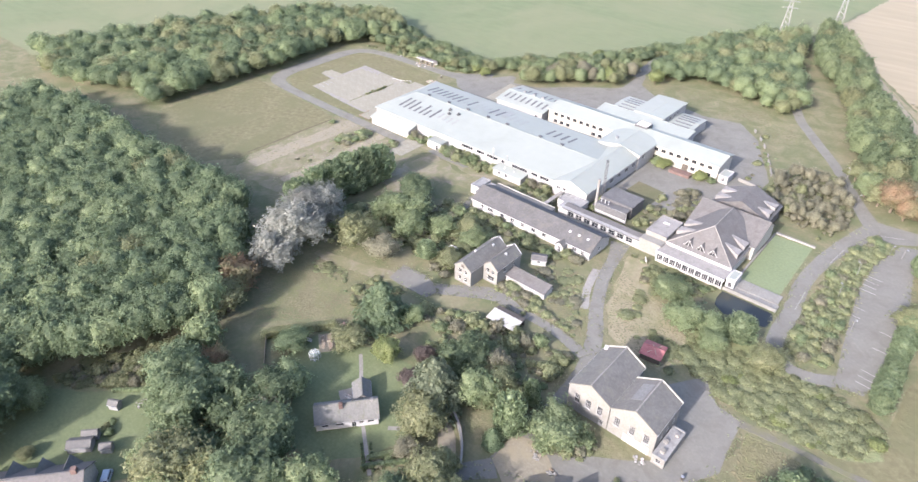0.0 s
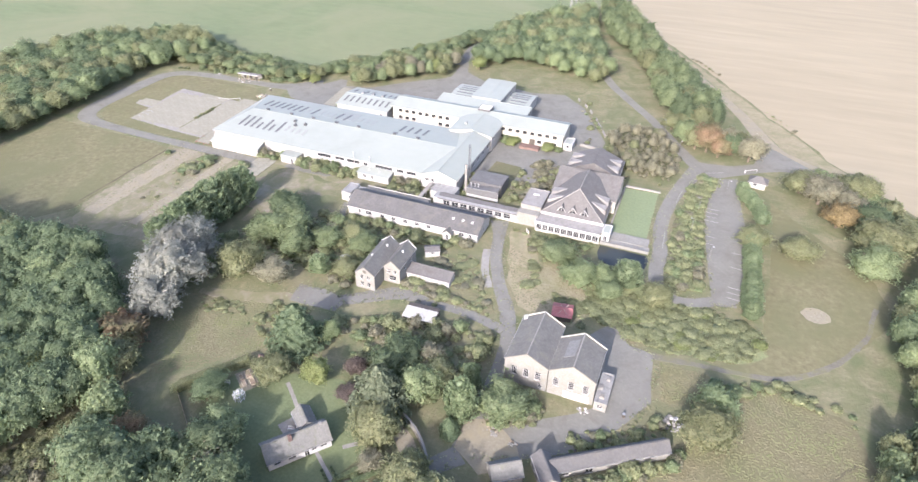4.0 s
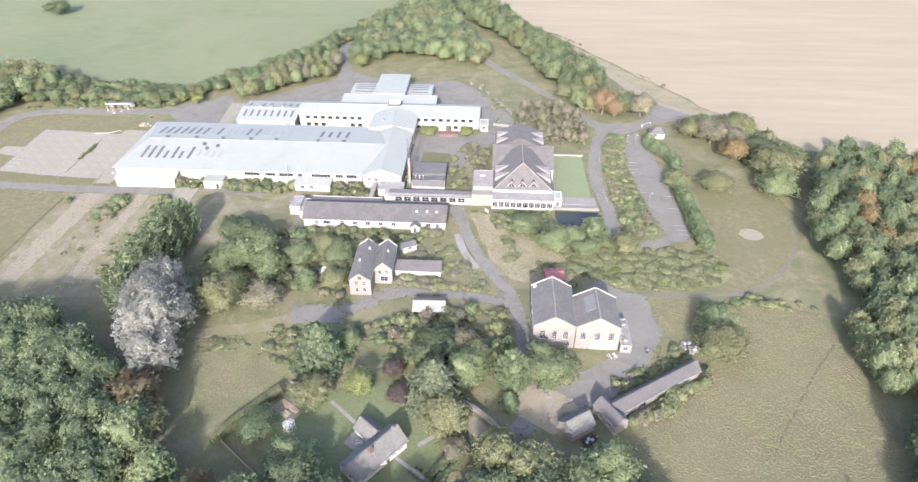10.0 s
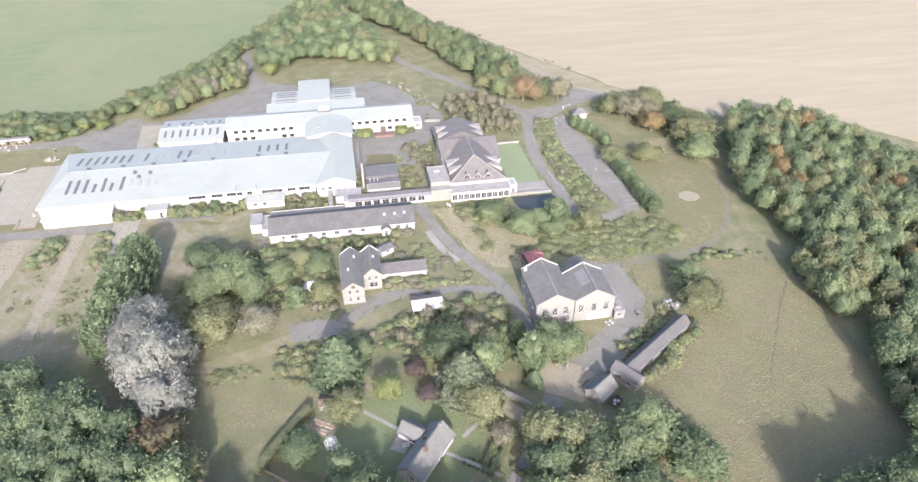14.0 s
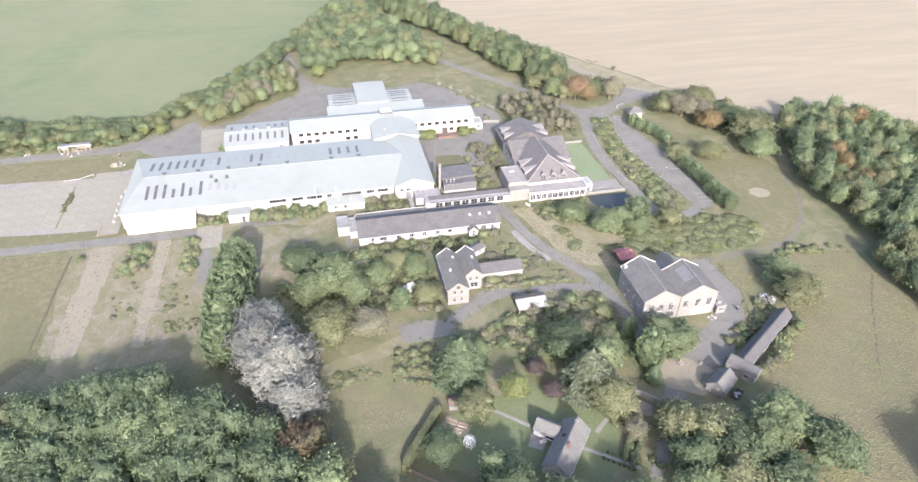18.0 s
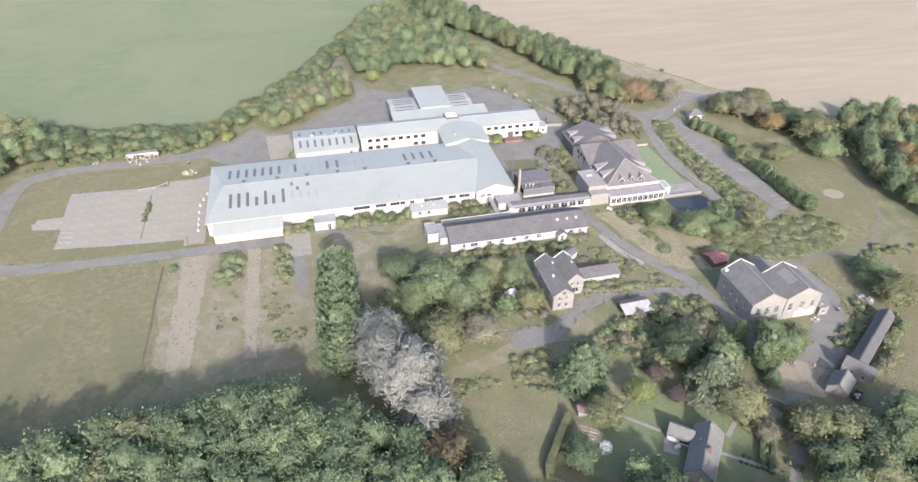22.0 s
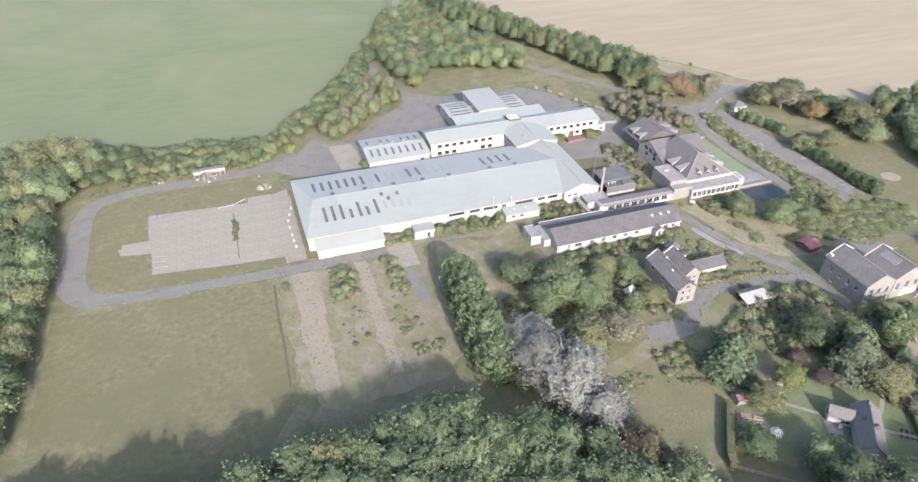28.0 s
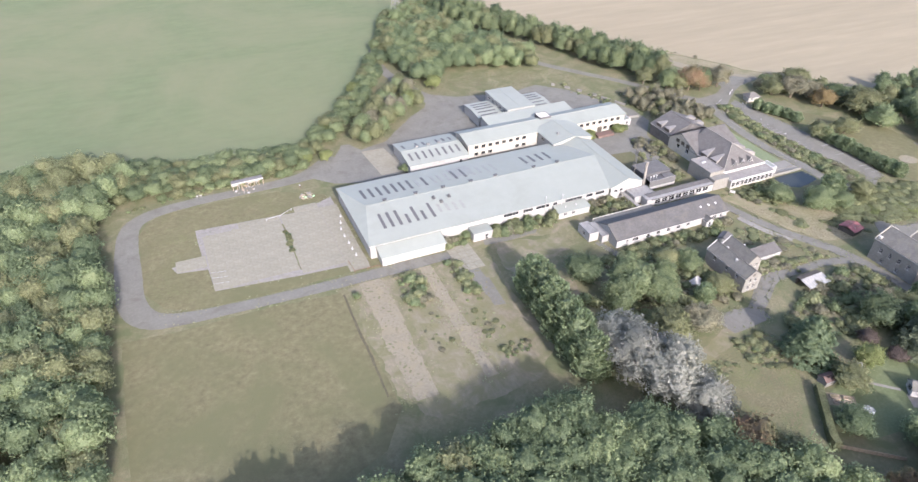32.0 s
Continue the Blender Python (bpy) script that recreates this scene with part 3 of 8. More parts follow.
sheet("concrete_pad", [(-63.6, 34.5), (-64.2, 35.5), (-49, 41), (-26, 39.6), (-17, 39), (-4, 44), (-3.2, 3.2), (-10, 4.6), (-24, 5.5), (-47.2, 8), (-47.8, 19), (-56.3, 20.5), (-57.5, 24), (-48.5, 25), (-49, 36)][2:], 0.07, "concrete", "large cracked concrete hardstanding", "hardstanding", 0.1)
sheet("bare_ground", [(-13, -6), (0, -5.4), (22, -5.4), (31, -8), (30.5, -24), (30, -48), (22, -58), (-6, -58), (-13, -48)], 0.03, "bare_ground", "trodden pinkish earth with patches of weeds", "earth", 1.4, 1.5)
for gx, w, bottom in ((-5.6, 6.8, -52), (11.6, 3.8, -52)):
    ribbon("gravel_strip", [(gx, -5), (gx - 0.2, -22), (gx - 0.6, -36), (gx - 0.8, bottom)], [w, w, w, w * 0.8], 0.04, "gravel", "strip of bare gravel", "strip", edge=0.9)
ribbon("ditch", [(-14.2, -8), (-14.6, -20), (-14.6, -34), (-15, -48)], [0.6, 0.7, 0.7, 0.6], 0.036, "ditch", "shallow dark ditch along the meadow edge", "ditch", edge=0.25)
sheet("concrete_patch", [(15.5, 71), (24.4, 70.5), (25.5, 62), (25.8, 51), (17.1, 51)], 0.056, "slab", "pale concrete slab beside the shed", "slab", 0.15)
sheet("court_grass", [(101.8, 31.4), (111.8, 30.3), (112.4, 22), (112, 16), (101.4, 16)], 0.056, "rough_grass", "rough grass in the court", "grass", 0.4)
ribbon("old_drive", [(24.5, -5), (24, -14), (24.5, -24)], [4.4, 4.2, 4], 0.042, "asphalt", "old asphalt drive", "drive")
sheet("brown_yard", [(36, -3), (58, -8), (56, -15), (44, -18), (44, -30), (36, -30), (33, -14)], 0.038, "bare_ground", "bare weedy earth", "earth", 1.5, 1.2)
sheet("front_yard", [(20, -4.5), (40, -3), (60, -6), (72, -5), (72, 0.5), (38, 0.5), (22, 2), (19, -0.8)], 0.041, "bare_ground", "weedy trodden yard before the factory", "yard", 0.9, 1.2)
sheet("asphalt_patch", [(33, -2.6), (40, -3.4), (51, -3), (53, -0.6), (46, 0.3), (34, 0)], 0.047, "asphalt", "broken patch of asphalt", "asphalt", 0.6, 1.2)

sheet("dry_verge", [(106, 256), (144, 190), (165, 158), (183, 130), (196, 109), (206, 95), (215, 79), (221, 71.5), (233, 55.5), (228, 55), (219, 66), (210, 72), (200, 82), (189, 106), (172, 138), (145, 188)], 0.038, "dry_grass", "bleached grass verge between the lane and the stubble", "verge", 0.5)
sheet("dry_bank", [(121, -10), (128, -11), (134, -22), (142, -24), (148, -30), (152, -38), (150, -46), (142, -46), (134, -44), (128, -34), (123.5, -22)], 0.036, "dry_grass", "bleached dry grass beside the mill road", "grass", 0.9)
sheet("weedy_bank", [(148, -28), (150.5, -24.8), (159, -19), (166, -23), (175, -24), (183, -28), (194, -30), (196, -38), (190, -43), (177, -44.5), (169, -43), (159, -36), (152, -34)], 0.04, "weeds", "bank of rank green weeds below the access road", "weeds", 0.9)
sheet("weedy_island", [(170.2, -19.5), (178, -19), (177.4, -8), (176.6, 6), (175.2, 22), (176, 36), (179, 47), (173.5, 50), (169.5, 36), (168, 18), (168.3, -4)], 0.04, "weeds", "island of rank weeds beside the car park", "weeds", 0.5)

# ---- trees ----
def ico(n):
    bm = bmesh.new()
    bmesh.ops.create_icosphere(bm, subdivisions=n, radius=1.0)
    bm.verts.index_update()
    v = np.array([p.co[:] for p in bm.verts])
    f = np.array([[q.index for q in p.verts] for p in bm.faces])
    bm.free()
    return v, f


ICO2, ICO3 = ico(2), ico(3)


def ripple(d, seed, terms):
    """Uneven swelling of a crown in each direction d: terms are (frequency, amount)."""
    return np.array([1.0 + sum(a * noise.noise((p[0] * f + seed * 3.1, p[1] * f + 1.7, p[2] * f - seed)) for f, a in terms) for p in d.tolist()])


def sprays_at(rng, p, nrm, size, spread, squash):
    """One leaf spray (a triangle) at each point, turned about its normal."""
    n = len(p)
    nrm = nrm + rng.normal(size=(n, 3)) * spread
    nrm /= np.linalg.norm(nrm, axis=1)[:, None]
    s = np.cross(nrm, rng.normal(size=(n, 3)))
    s /= np.linalg.norm(s, axis=1)[:, None]
    u = np.cross(nrm, s) * squash
    s = s * squash
    a = (size * rng.uniform(0.6, 1.35, n))[:, None]
    b = a * rng.uniform(0.5, 0.95, n)[:, None]
    return np.stack([p + s * a, p - s * a * 0.6 + u * b, p - s * a * 0.6 - u * b], 1).reshape(-1, 3)


def leaves_on(rng, centres, radii, count, size, aspect=1.0):
    """Leaf sprays over the outside of clumps: corners (3 a spray)."""
    pick = rng.integers(0, len(centres), count)
    d = rng.normal(size=(count, 3))
    d[:, 2] = np.abs(d[:, 2]) * 0.9 - 0.25
    d /= np.linalg.norm(d, axis=1)[:, None]
    squash = np.array([1.0, 1.0, aspect])
    p = centres[pick] + d * (radii[pick] * rng.uniform(0.85, 1.1, count))[:, None] * squash
    return sprays_at(rng, p, d + [0, 0, 0.2], size, 0.22, squash)


def fronds(rng, root, way, count, length, width, squash, hang):
    """Long drooping sprays that point outwards from a conifer's core, a few side by side on each branch."""
    n = len(root)
    pick = np.repeat(np.arange(n), count)
    k = rng.uniform(0.15, 1.0, n * count)[:, None]
    side = np.cross(way, [0, 0, 1.0])
    side /= np.linalg.norm(side, axis=1)[:, None]
    L = length[pick][:, None]
    p = root[pick] + (way[pick] * k * L + side[pick] * rng.normal(size=(n * count, 1)) * L * 0.32 * (1.1 - k * 0.6)) * squash
    w = way[pick] * 0.55 + [0, 0, hang] + rng.normal(size=(n * count, 3)) * 0.28
    w /= np.linalg.norm(w, axis=1)[:, None]
    t = np.cross(w, way[pick] + [0, 0, 0.25] + rng.normal(size=(n * count, 3)) * 0.3)
    t /= np.linalg.norm(t, axis=1)[:, None]
    a = (width * rng.uniform(0.7, 1.3, n * count))[:, None]
    return np.stack([p + w * a * 1.7 * squash, p - w * a * 0.5 * squash + t * a * 0.75 * squash, p - w * a * 0.5 * squash - t * a * 0.75 * squash], 1).reshape(-1, 3)


def crown(kind, seed, sprays, size, aspect=0.45, fine=True, uneven=0.34):
    """Corners and triangles of a core, and the sprays, of a crown about 1 wide (radius) and 1 high, standing on 0."""
    rng = np.random.default_rng(seed)
    iv, jf = ICO3 if fine else ICO2
    if kind in ("fir", "column"):
        profile = (lambda z: (1.0 - z) ** 0.72 * 0.95 + 0.02) if kind == "fir" else (lambda z: 0.9 * np.sqrt(np.clip(1 - z ** 2.6, 0.0, 1)) + 0.03)
        n = sprays // 11
        lv = rng.uniform(0, 1, n) ** (1.45 if kind == "fir" else 1.05)
        if kind == "fir":
            lv = (np.floor(lv * 11) + rng.uniform(0, 0.3, n)) / 11
        an = rng.uniform(0, 6.2832, n)
        out = np.stack([np.cos(an), np.sin(an), np.zeros(n)], 1)
        lump = ripple(out * 1.0 + [0, 0, 1] * lv[:, None] * 3, seed, ((1.7, 0.3), (4.0, 0.25)))
        r = profile(lv) * lump
        root = out * (r * 0.66)[:, None] + np.stack([0 * lv, 0 * lv, 0.04 + 0.9 * lv], 1)
        way = out + [0, 0, 0.16 if kind == "fir" else 0.95]
        way /= np.linalg.norm(way, axis=1)[:, None]
        tris = fronds(rng, root, way, 11, r * 0.36 + 0.07, size * 0.7, np.array([1.0, 1.0, aspect]), -0.65 if kind == "fir" else 0.5)
        zz = (iv[:, 2] + 1) / 2
        cz = 0.03 + 0.93 * zz
        rad = profile(zz) * 0.66 * ripple(iv * [1, 1, 3.0], seed, ((1.7, 0.3), (4.0, 0.2)))
        flat = np.linalg.norm(iv[:, :2], axis=1) + 1e-6
        cv = np.stack([iv[:, 0] / flat * rad * np.minimum(1, flat * 3), iv[:, 1] / flat * rad * np.minimum(1, flat * 3), cz], 1)
    else:
        low = kind == "bush"
        flat, mid = (0.52, 0.36) if low else (0.47, 0.5)
        terms = ((1.3, uneven), (3.2, 0.3), (6.5, 0.36), (12.0, 0.26)) if kind != "plume" else ((1.6, 0.5), (3.8, 0.4), (8.0, 0.3))
        base = 0.84 if kind != "plume" else 0.8
        d = rng.normal(size=(int(sprays * 1.5), 3))
        d /= np.linalg.norm(d, axis=1)[:, None]
        d = d[d[:, 2] > (-0.35 if low else -0.5)][:sprays]
        r = base * ripple(d, seed, terms)
        squash = np.array([1.0, 1.0, flat])
        p = d * (r * rng.uniform(0.93, 1.07, len(d)))[:, None] * squash + [0, 0, mid]
        nrm = d * [1.0, 1.0, 1.2] + [0, 0, 0.1]
        tris = sprays_at(rng, p, nrm, size, 0.55 if kind != "plume" else 0.35, np.array([1.0, 1.0, 0.85 if low else aspect]))
        cv = iv * (base * (0.9 if kind != "plume" else 0.86) * ripple(iv, seed, terms))[:, None] * squash + [0, 0, mid]
        keep = iv[jf].mean(1)[:, 2] > -0.55
        jf = jf[keep]
    tris[:, 2] = np.maximum(tris[:, 2], 0.01)
    return cv, jf, tris


def tree_mesh(name, data, sx, sz, z0, mat):
    cv, jf, quads = data
    v = np.concatenate([cv, quads]) * [sx, sx, sz] + [0, 0, z0]
    q = len(cv) + np.arange(len(quads)).reshape(-1, 3)
    me = bpy.data.meshes.new(name)
    me.from_pydata(v.tolist(), [], jf.tolist() + q.tolist())
    me.polygons.foreach_set("use_smooth", np.arange(len(jf) + len(q)) < len(jf))
    me.materials.append(mat)
    return me


SHAPE = {"fir": "fir", "spire": "column", "pine": "fir", "cypress": "column", "leyland": "column"}
SPECIES = {
    "oak": ("spreading dark green broadleaf tree in full leaf", "oak"), "ash": ("mid green broadleaf tree in full leaf", "ash"),
    "olive": ("olive-brown broadleaf tree turning in autumn", "olive"), "gold": ("small bright yellow-green garden tree", "gold"),
    "rust": ("rust-orange autumn broadleaf tree", "rust"), "fir": ("tall dense blue-green conifer", "fir"),
    "cypress": ("bright green columnar cypress", "cypress"), "silver": ("tall silvery white-leaved tree with pale limbs", "silver"),
    "leyland": ("tall dense green cypress in a row", "cypress"), "dry_tree": ("grey-brown thinly leaved autumn tree", "dry"), "red_tree": ("tall russet-red autumn tree", "red"), "spire": ("tall pointed yellow-green conifer", "cypress"), "pine": ("tall grey-green pine with a pointed top", "pine"), "purple": ("small dark purple-leaved garden tree", "purple"),
}
MADE = {}


def tree_proto(kind, n):
    """A tree 10 m high with a crown 4 m in radius, far below the ground until it is copied."""
    if (kind, n) not in MADE:
        label, lf = SPECIES[kind]
        seed = 17 * n + sum(map(ord, kind))
        shape = SHAPE.get(kind, "round")
        root = thing("tree", label, "tree")
        clear = 0.3
        data = crown("plume" if kind == "silver" else shape, seed, 3400 if kind != "silver" else 9000, (0.056 if kind != "silver" else 0.036) if shape == "round" else 0.085, uneven=0.6)
        part("crown", tree_mesh("crown", data, 4.0, 10.0 - clear, clear, LEAF[lf]), None, root)
        rng = random.Random(seed)
        g = Geo().cone(0, 0, -0.1, 6.0, 0.32, 0.14, 7)
        for i in range(6 if shape == "round" else 0):
            a, z = i * 1.05 + rng.uniform(-0.3, 0.3), rng.uniform(2.2, 5.0)
            g.rod((0, 0, z), (2.6 * math.cos(a), 2.6 * math.sin(a), z + rng.uniform(1.2, 2.6)), 0.09, 5)
        for i in range(16 if kind == "silver" else 0):
            a, z, far = i * 2.4, rng.uniform(1.5, 5.5), rng.uniform(2.2, 3.2)
            tip = (far * math.cos(a), far * math.sin(a), min(9.4, z + rng.uniform(1.5, 4.0)))
            g.rod((0, 0, z), tip, 0.07, 4)
            for k in (-0.35, 0.4):
                g.rod(tuple(0.55 * q + 0.45 * o for q, o in zip(tip, (0, 0, z))), (far * 1.02 * math.cos(a + k), far * 1.02 * math.sin(a + k), tip[2] + rng.uniform(-0.4, 0.6)), 0.045, 4)
        part("trunk", g, "pale_bark" if kind == "silver" else "bark", root)
        MADE[kind, n] = root
        root["fresh"] = 1
    return MADE[kind, n]


PLACED = random.Random(5)


def plant(kind, x, y, h, r, n=None):
    n = PLACED.randrange(3) if n is None else n
    root = tree_proto(kind, n)
    m = Matrix.Translation((x, y, 0)) @ Matrix.Rotation(PLACED.uniform(0, 6.28), 4, "Z") @ Matrix.Diagonal((r / 4.0, r / 4.0, h / 10.0, 1))
    if "fresh" in root:
        del root["fresh"]
        root.matrix_world = m
        MADE["scale", kind, n] = m.to_scale()
        return root
    s = root.scale
    return copy_thing(root, m @ Matrix.Diagonal((1 / s[0], 1 / s[1], 1 / s[2], 1)))


def joined_wood(name, spots, label, kinds, height, radius, seed, sprays=1900, kind="stuff", category="wood", shape="round", size=0.078):
    """A stand of trees or bushes that nobody could count, in one mesh."""
    rng = random.Random(seed)
    protos = [crown(shape, seed * 7 + i, sprays, size, fine=sprays > 1500) for i in range(4)]
    vs, fs, mi, smooth, base = [], [], [], [], 0
    lower = 0.0
    for x, y in spots:
        cv, jf, quads = protos[rng.randrange(4)]
        a, k = rng.uniform(0, 6.28), rng.random() ** (1.0 if shape == "round" else 1.7)
        h, r = height[0] + (height[1] - height[0]) * min(1, k * rng.uniform(0.7, 1.3)), radius[0] + (radius[1] - radius[0]) * k
        v = np.concatenate([cv, quads])
        co, si = math.cos(a), math.sin(a)
        w = np.stack([(v[:, 0] * co - v[:, 1] * si) * r + x, (v[:, 0] * si + v[:, 1] * co) * r + y, v[:, 2] * h * (1 - lower) + h * lower], 1)
        vs.append(w)
        q = len(cv) + np.arange(len(quads)).reshape(-1, 3)
        fs += (jf + base).tolist() + (q + base).tolist()
        k = rng.choices(range(len(kinds)), [c[1] for c in kinds])[0]
        mi += [k] * (len(jf) + len(q))
        smooth += [True] * len(jf) + [False] * len(q)
        base += len(v)
    me = bpy.data.meshes.new(name)
    me.from_pydata(np.concatenate(vs).tolist(), [], fs)
    for c in kinds:
        me.materials.append(LEAF[c[0]])
    me.polygons.foreach_set("material_index", np.array(mi, dtype=np.int32))
    me.polygons.foreach_set("use_smooth", np.array(smooth))
    return tagged(new(name, me), label, category, kind=kind)

# ---- woods ----
WOOD_KINDS = [("oak", 7), ("ash", 2), ("olive", 0.4)]
south_wood = [(-112, -83), (-85, -77), (-60, -76), (-45, -77.5), (-24, -78), (-15, -75), (6, -73), (20, -74), (34, -83), (50, -98), (57, -108), (54, -116), (50, -124), (49, -134), (43, -143), (34, -154), (-10, -170), (-50, -140), (-90, -110)]
west_wood = [(-77, -50), (-76, -20), (-76, 0), (-76.5, 10), (-76.5, 56), (-72, 65), (-66, 72), (-68, 84), (-92, 96), (-130, 72), (-148, 20), (-165, -32), (-172, -56), (-140, -64), (-112, -60), (-95, -48)]
north_wood = [(-70, 66), (-45, 68), (-15, 68), (-4, 73), (7, 84), (24, 104), (40, 130), (56, 160), (84, 224), (79, 227), (50, 162), (33, 132), (17, 107), (1, 88), (-8, 81), (-50, 84), (-72, 88)]
stand_wood = [(17, 76), (27, 77), (33, 84), (44, 95), (52, 101), (52, 124), (47, 122), (36, 106), (25, 92), (16, 81)]
back_wood = [(62, 120), (78, 130), (95, 131), (112, 120), (122, 120), (124, 134), (112, 158), (104, 178), (96, 222), (88, 228), (60, 168), (56, 140)]
belt_wood = [(114, 188), (136, 152), (151, 107), (160, 91), (168, 82), (174, 92), (171, 108), (160, 128), (127, 200), (104, 246), (99, 236)]
east_wood = [(252, 36), (266, 33), (288, 16), (296, -30), (280, -90), (250, -132), (176, -146), (172, -138), (184, -134), (196, -129), (205, -121), (211, -113), (214, -103), (217, -96), (224, -88), (219, -82), (217, -70), (219, -60), (229, -50), (226, -38), (224, -22), (229, -8), (238, 12), (247, 32)]
joined_wood("south_wood", [p for p in scatter(south_wood, 4.7, 1) if math.dist(p, (50, -95.6)) > 6.5], "dense dark green broadleaf wood", WOOD_KINDS, (12.6, 14.2), (4.6, 5.6), 1, 2000, size=0.054)
joined_wood("west_wood", scatter(west_wood, 5.2, 2), "dense mixed broadleaf wood beside the loop road", [("olive", 3), ("ash", 3), ("oak", 4)], (8, 12), (3.8, 5.4), 2, 1350, size=0.072)
joined_wood("north_wood", scatter(north_wood, 3.0, 3), "continuous hedge of low trees beside the pasture", [("olive", 2), ("ash", 4), ("oak", 3), ("gold", 0.15)], (3.6, 6.6), (2.4, 3.8), 3, 700, size=0.085)
joined_wood("stand_wood", scatter(stand_wood, 4.0, 9), "stand of turning trees beside the asphalt yard", [("olive", 4), ("ash", 2), ("rust", 0.5), ("gold", 0.6), ("dry", 1.2)], (6.5, 9.5), (2.8, 4.4), 9, 1100, size=0.076)
joined_wood("back_wood", scatter(back_wood, 4.3, 4), "wood behind the factory yard", [("oak", 3), ("ash", 4), ("olive", 2)], (6.5, 11.5), (3.2, 5.0), 4, 1000, size=0.076)
joined_wood("belt_wood", scatter(belt_wood, 4.2, 5), "dense belt of trees along the stubble field", [("oak", 3), ("ash", 6), ("olive", 2)], (9, 13.5), (3.2, 4.8), 5, 1100, size=0.076)
joined_wood("east_wood", scatter(east_wood, 4.3, 6), "dense broadleaf wood beside the paddock", [("oak", 3), ("ash", 5), ("olive", 3), ("rust", 0.25)], (7, 12), (2.6, 4.0), 6, 900, size=0.088)

copse = [(62, -111), (67, -113), (71, -121), (80, -117), (91, -118), (98, -114), (104, -119), (111, -124), (104, -134), (93, -143), (85, -138), (76, -131), (68, -126)]
joined_wood("garden_copse", scatter(copse, 5.0, 7), "dense trees between two gardens", [("oak", 6), ("olive", 1), ("ash", 3), ("dry", 1.2), ("rust", 0.4)], (7, 12), (3.6, 5.4), 7, 1700)

def planting(rows):
    for row in rows:
        plant(*row)


# the west and south wood edge
planting([("leyland", 34.9, -28.6, 13, 5.8), ("leyland", 34.4, -34.5, 14, 6), ("leyland", 33.8, -41, 14.5, 6), ("leyland", 33.4, -47.5, 14, 6), ("leyland", 33.2, -54, 14, 6), ("leyland", 33, -60.6, 13, 5.8), ("silver", 42.4, -59, 14, 7.4), ("silver", 46.4, -73.3, 16, 9.2), ("silver", 49.4, -82, 12, 7.2), ("silver", 43.6, -66.4, 15.5, 8.8), ("red_tree", 50, -95.6, 11, 6.2), ("oak", 46, -152, 11, 5), ("oak", 39.5, -149, 12, 5.5), ("olive", 43, -157, 10, 5), ("gold", 46, -113, 11, 4), ("olive", -27.5, -77, 9, 5), ("gold", -42, -76, 8.5, 5), ("olive", -34, -79, 9, 5), ("olive", -18, -77, 9.5, 4.6)])
# the west and south wood edge
planting([("ash", -11.3, -10.7, 1.6, 1.2)])
# the villa grounds
planting([("olive", 58, -59.5, 10.5, 6.2), ("dry_tree", 68.6, -59.2, 7.5, 5), ("ash", 60.6, -39.5, 10.5, 7), ("oak", 52.4, -28.4, 7.5, 5.4), ("ash", 54.2, -43, 8.5, 5), ("ash", 66, -45.5, 8, 5), ("oak", 78.9, -99.2, 5.6, 4.2), ("cypress", 77.8, -50.6, 6, 3.2), ("ash", 73, -38.5, 6, 4.6), ("ash", 84, -36.5, 5.5, 4.4), ("olive", 79, -32.5, 5, 4), ("oak", 73.3, -125.1, 13, 7), ("ash", 52, -148.5, 8, 4), ("red_tree", 72.3, -115.6, 8, 3.4), ("olive", 56, -102, 10, 5)])
# the cottage garden and lane
planting([("fir", 88, -77.6, 13, 6.9), ("olive", 89, -89.6, 6.4, 4.7), ("gold", 98.6, -86.6, 6.4, 3.5), ("purple", 106, -80.8, 4.4, 2.6), ("oak", 115, -76.4, 8.8, 5.6), ("pine", 116, -88.4, 14, 7), ("olive", 119, -95.4, 9, 5.6), ("ash", 90.1, -108.5, 8, 5.1), ("spire", 133.4, -84, 12, 3.9), ("fir", 132.8, -88.8, 5, 2.4), ("ash", 94, -72, 4.2, 2.6), ("olive", 124.8, -76.6, 7, 4), ("dry_tree", 121.5, -73, 7, 3.6), ("ash", 142, -79, 7.6, 6.2), ("olive", 130.4, -105.6, 9.6, 5), ("olive", 136.4, -108.3, 9.6, 6), ("oak", 138.2, -114.6, 10, 7), ("ash", 145.7, -113.4, 10, 6.8), ("dry_tree", 121.6, -102.6, 4.6, 2.8), ("purple", 108, -88, 3, 2.8), ("ash", 123, -82.4, 8.6, 4.6), ("oak", 81.5, -127.5, 13, 6.6), ("olive", 91.6, -138, 12, 7.2)])
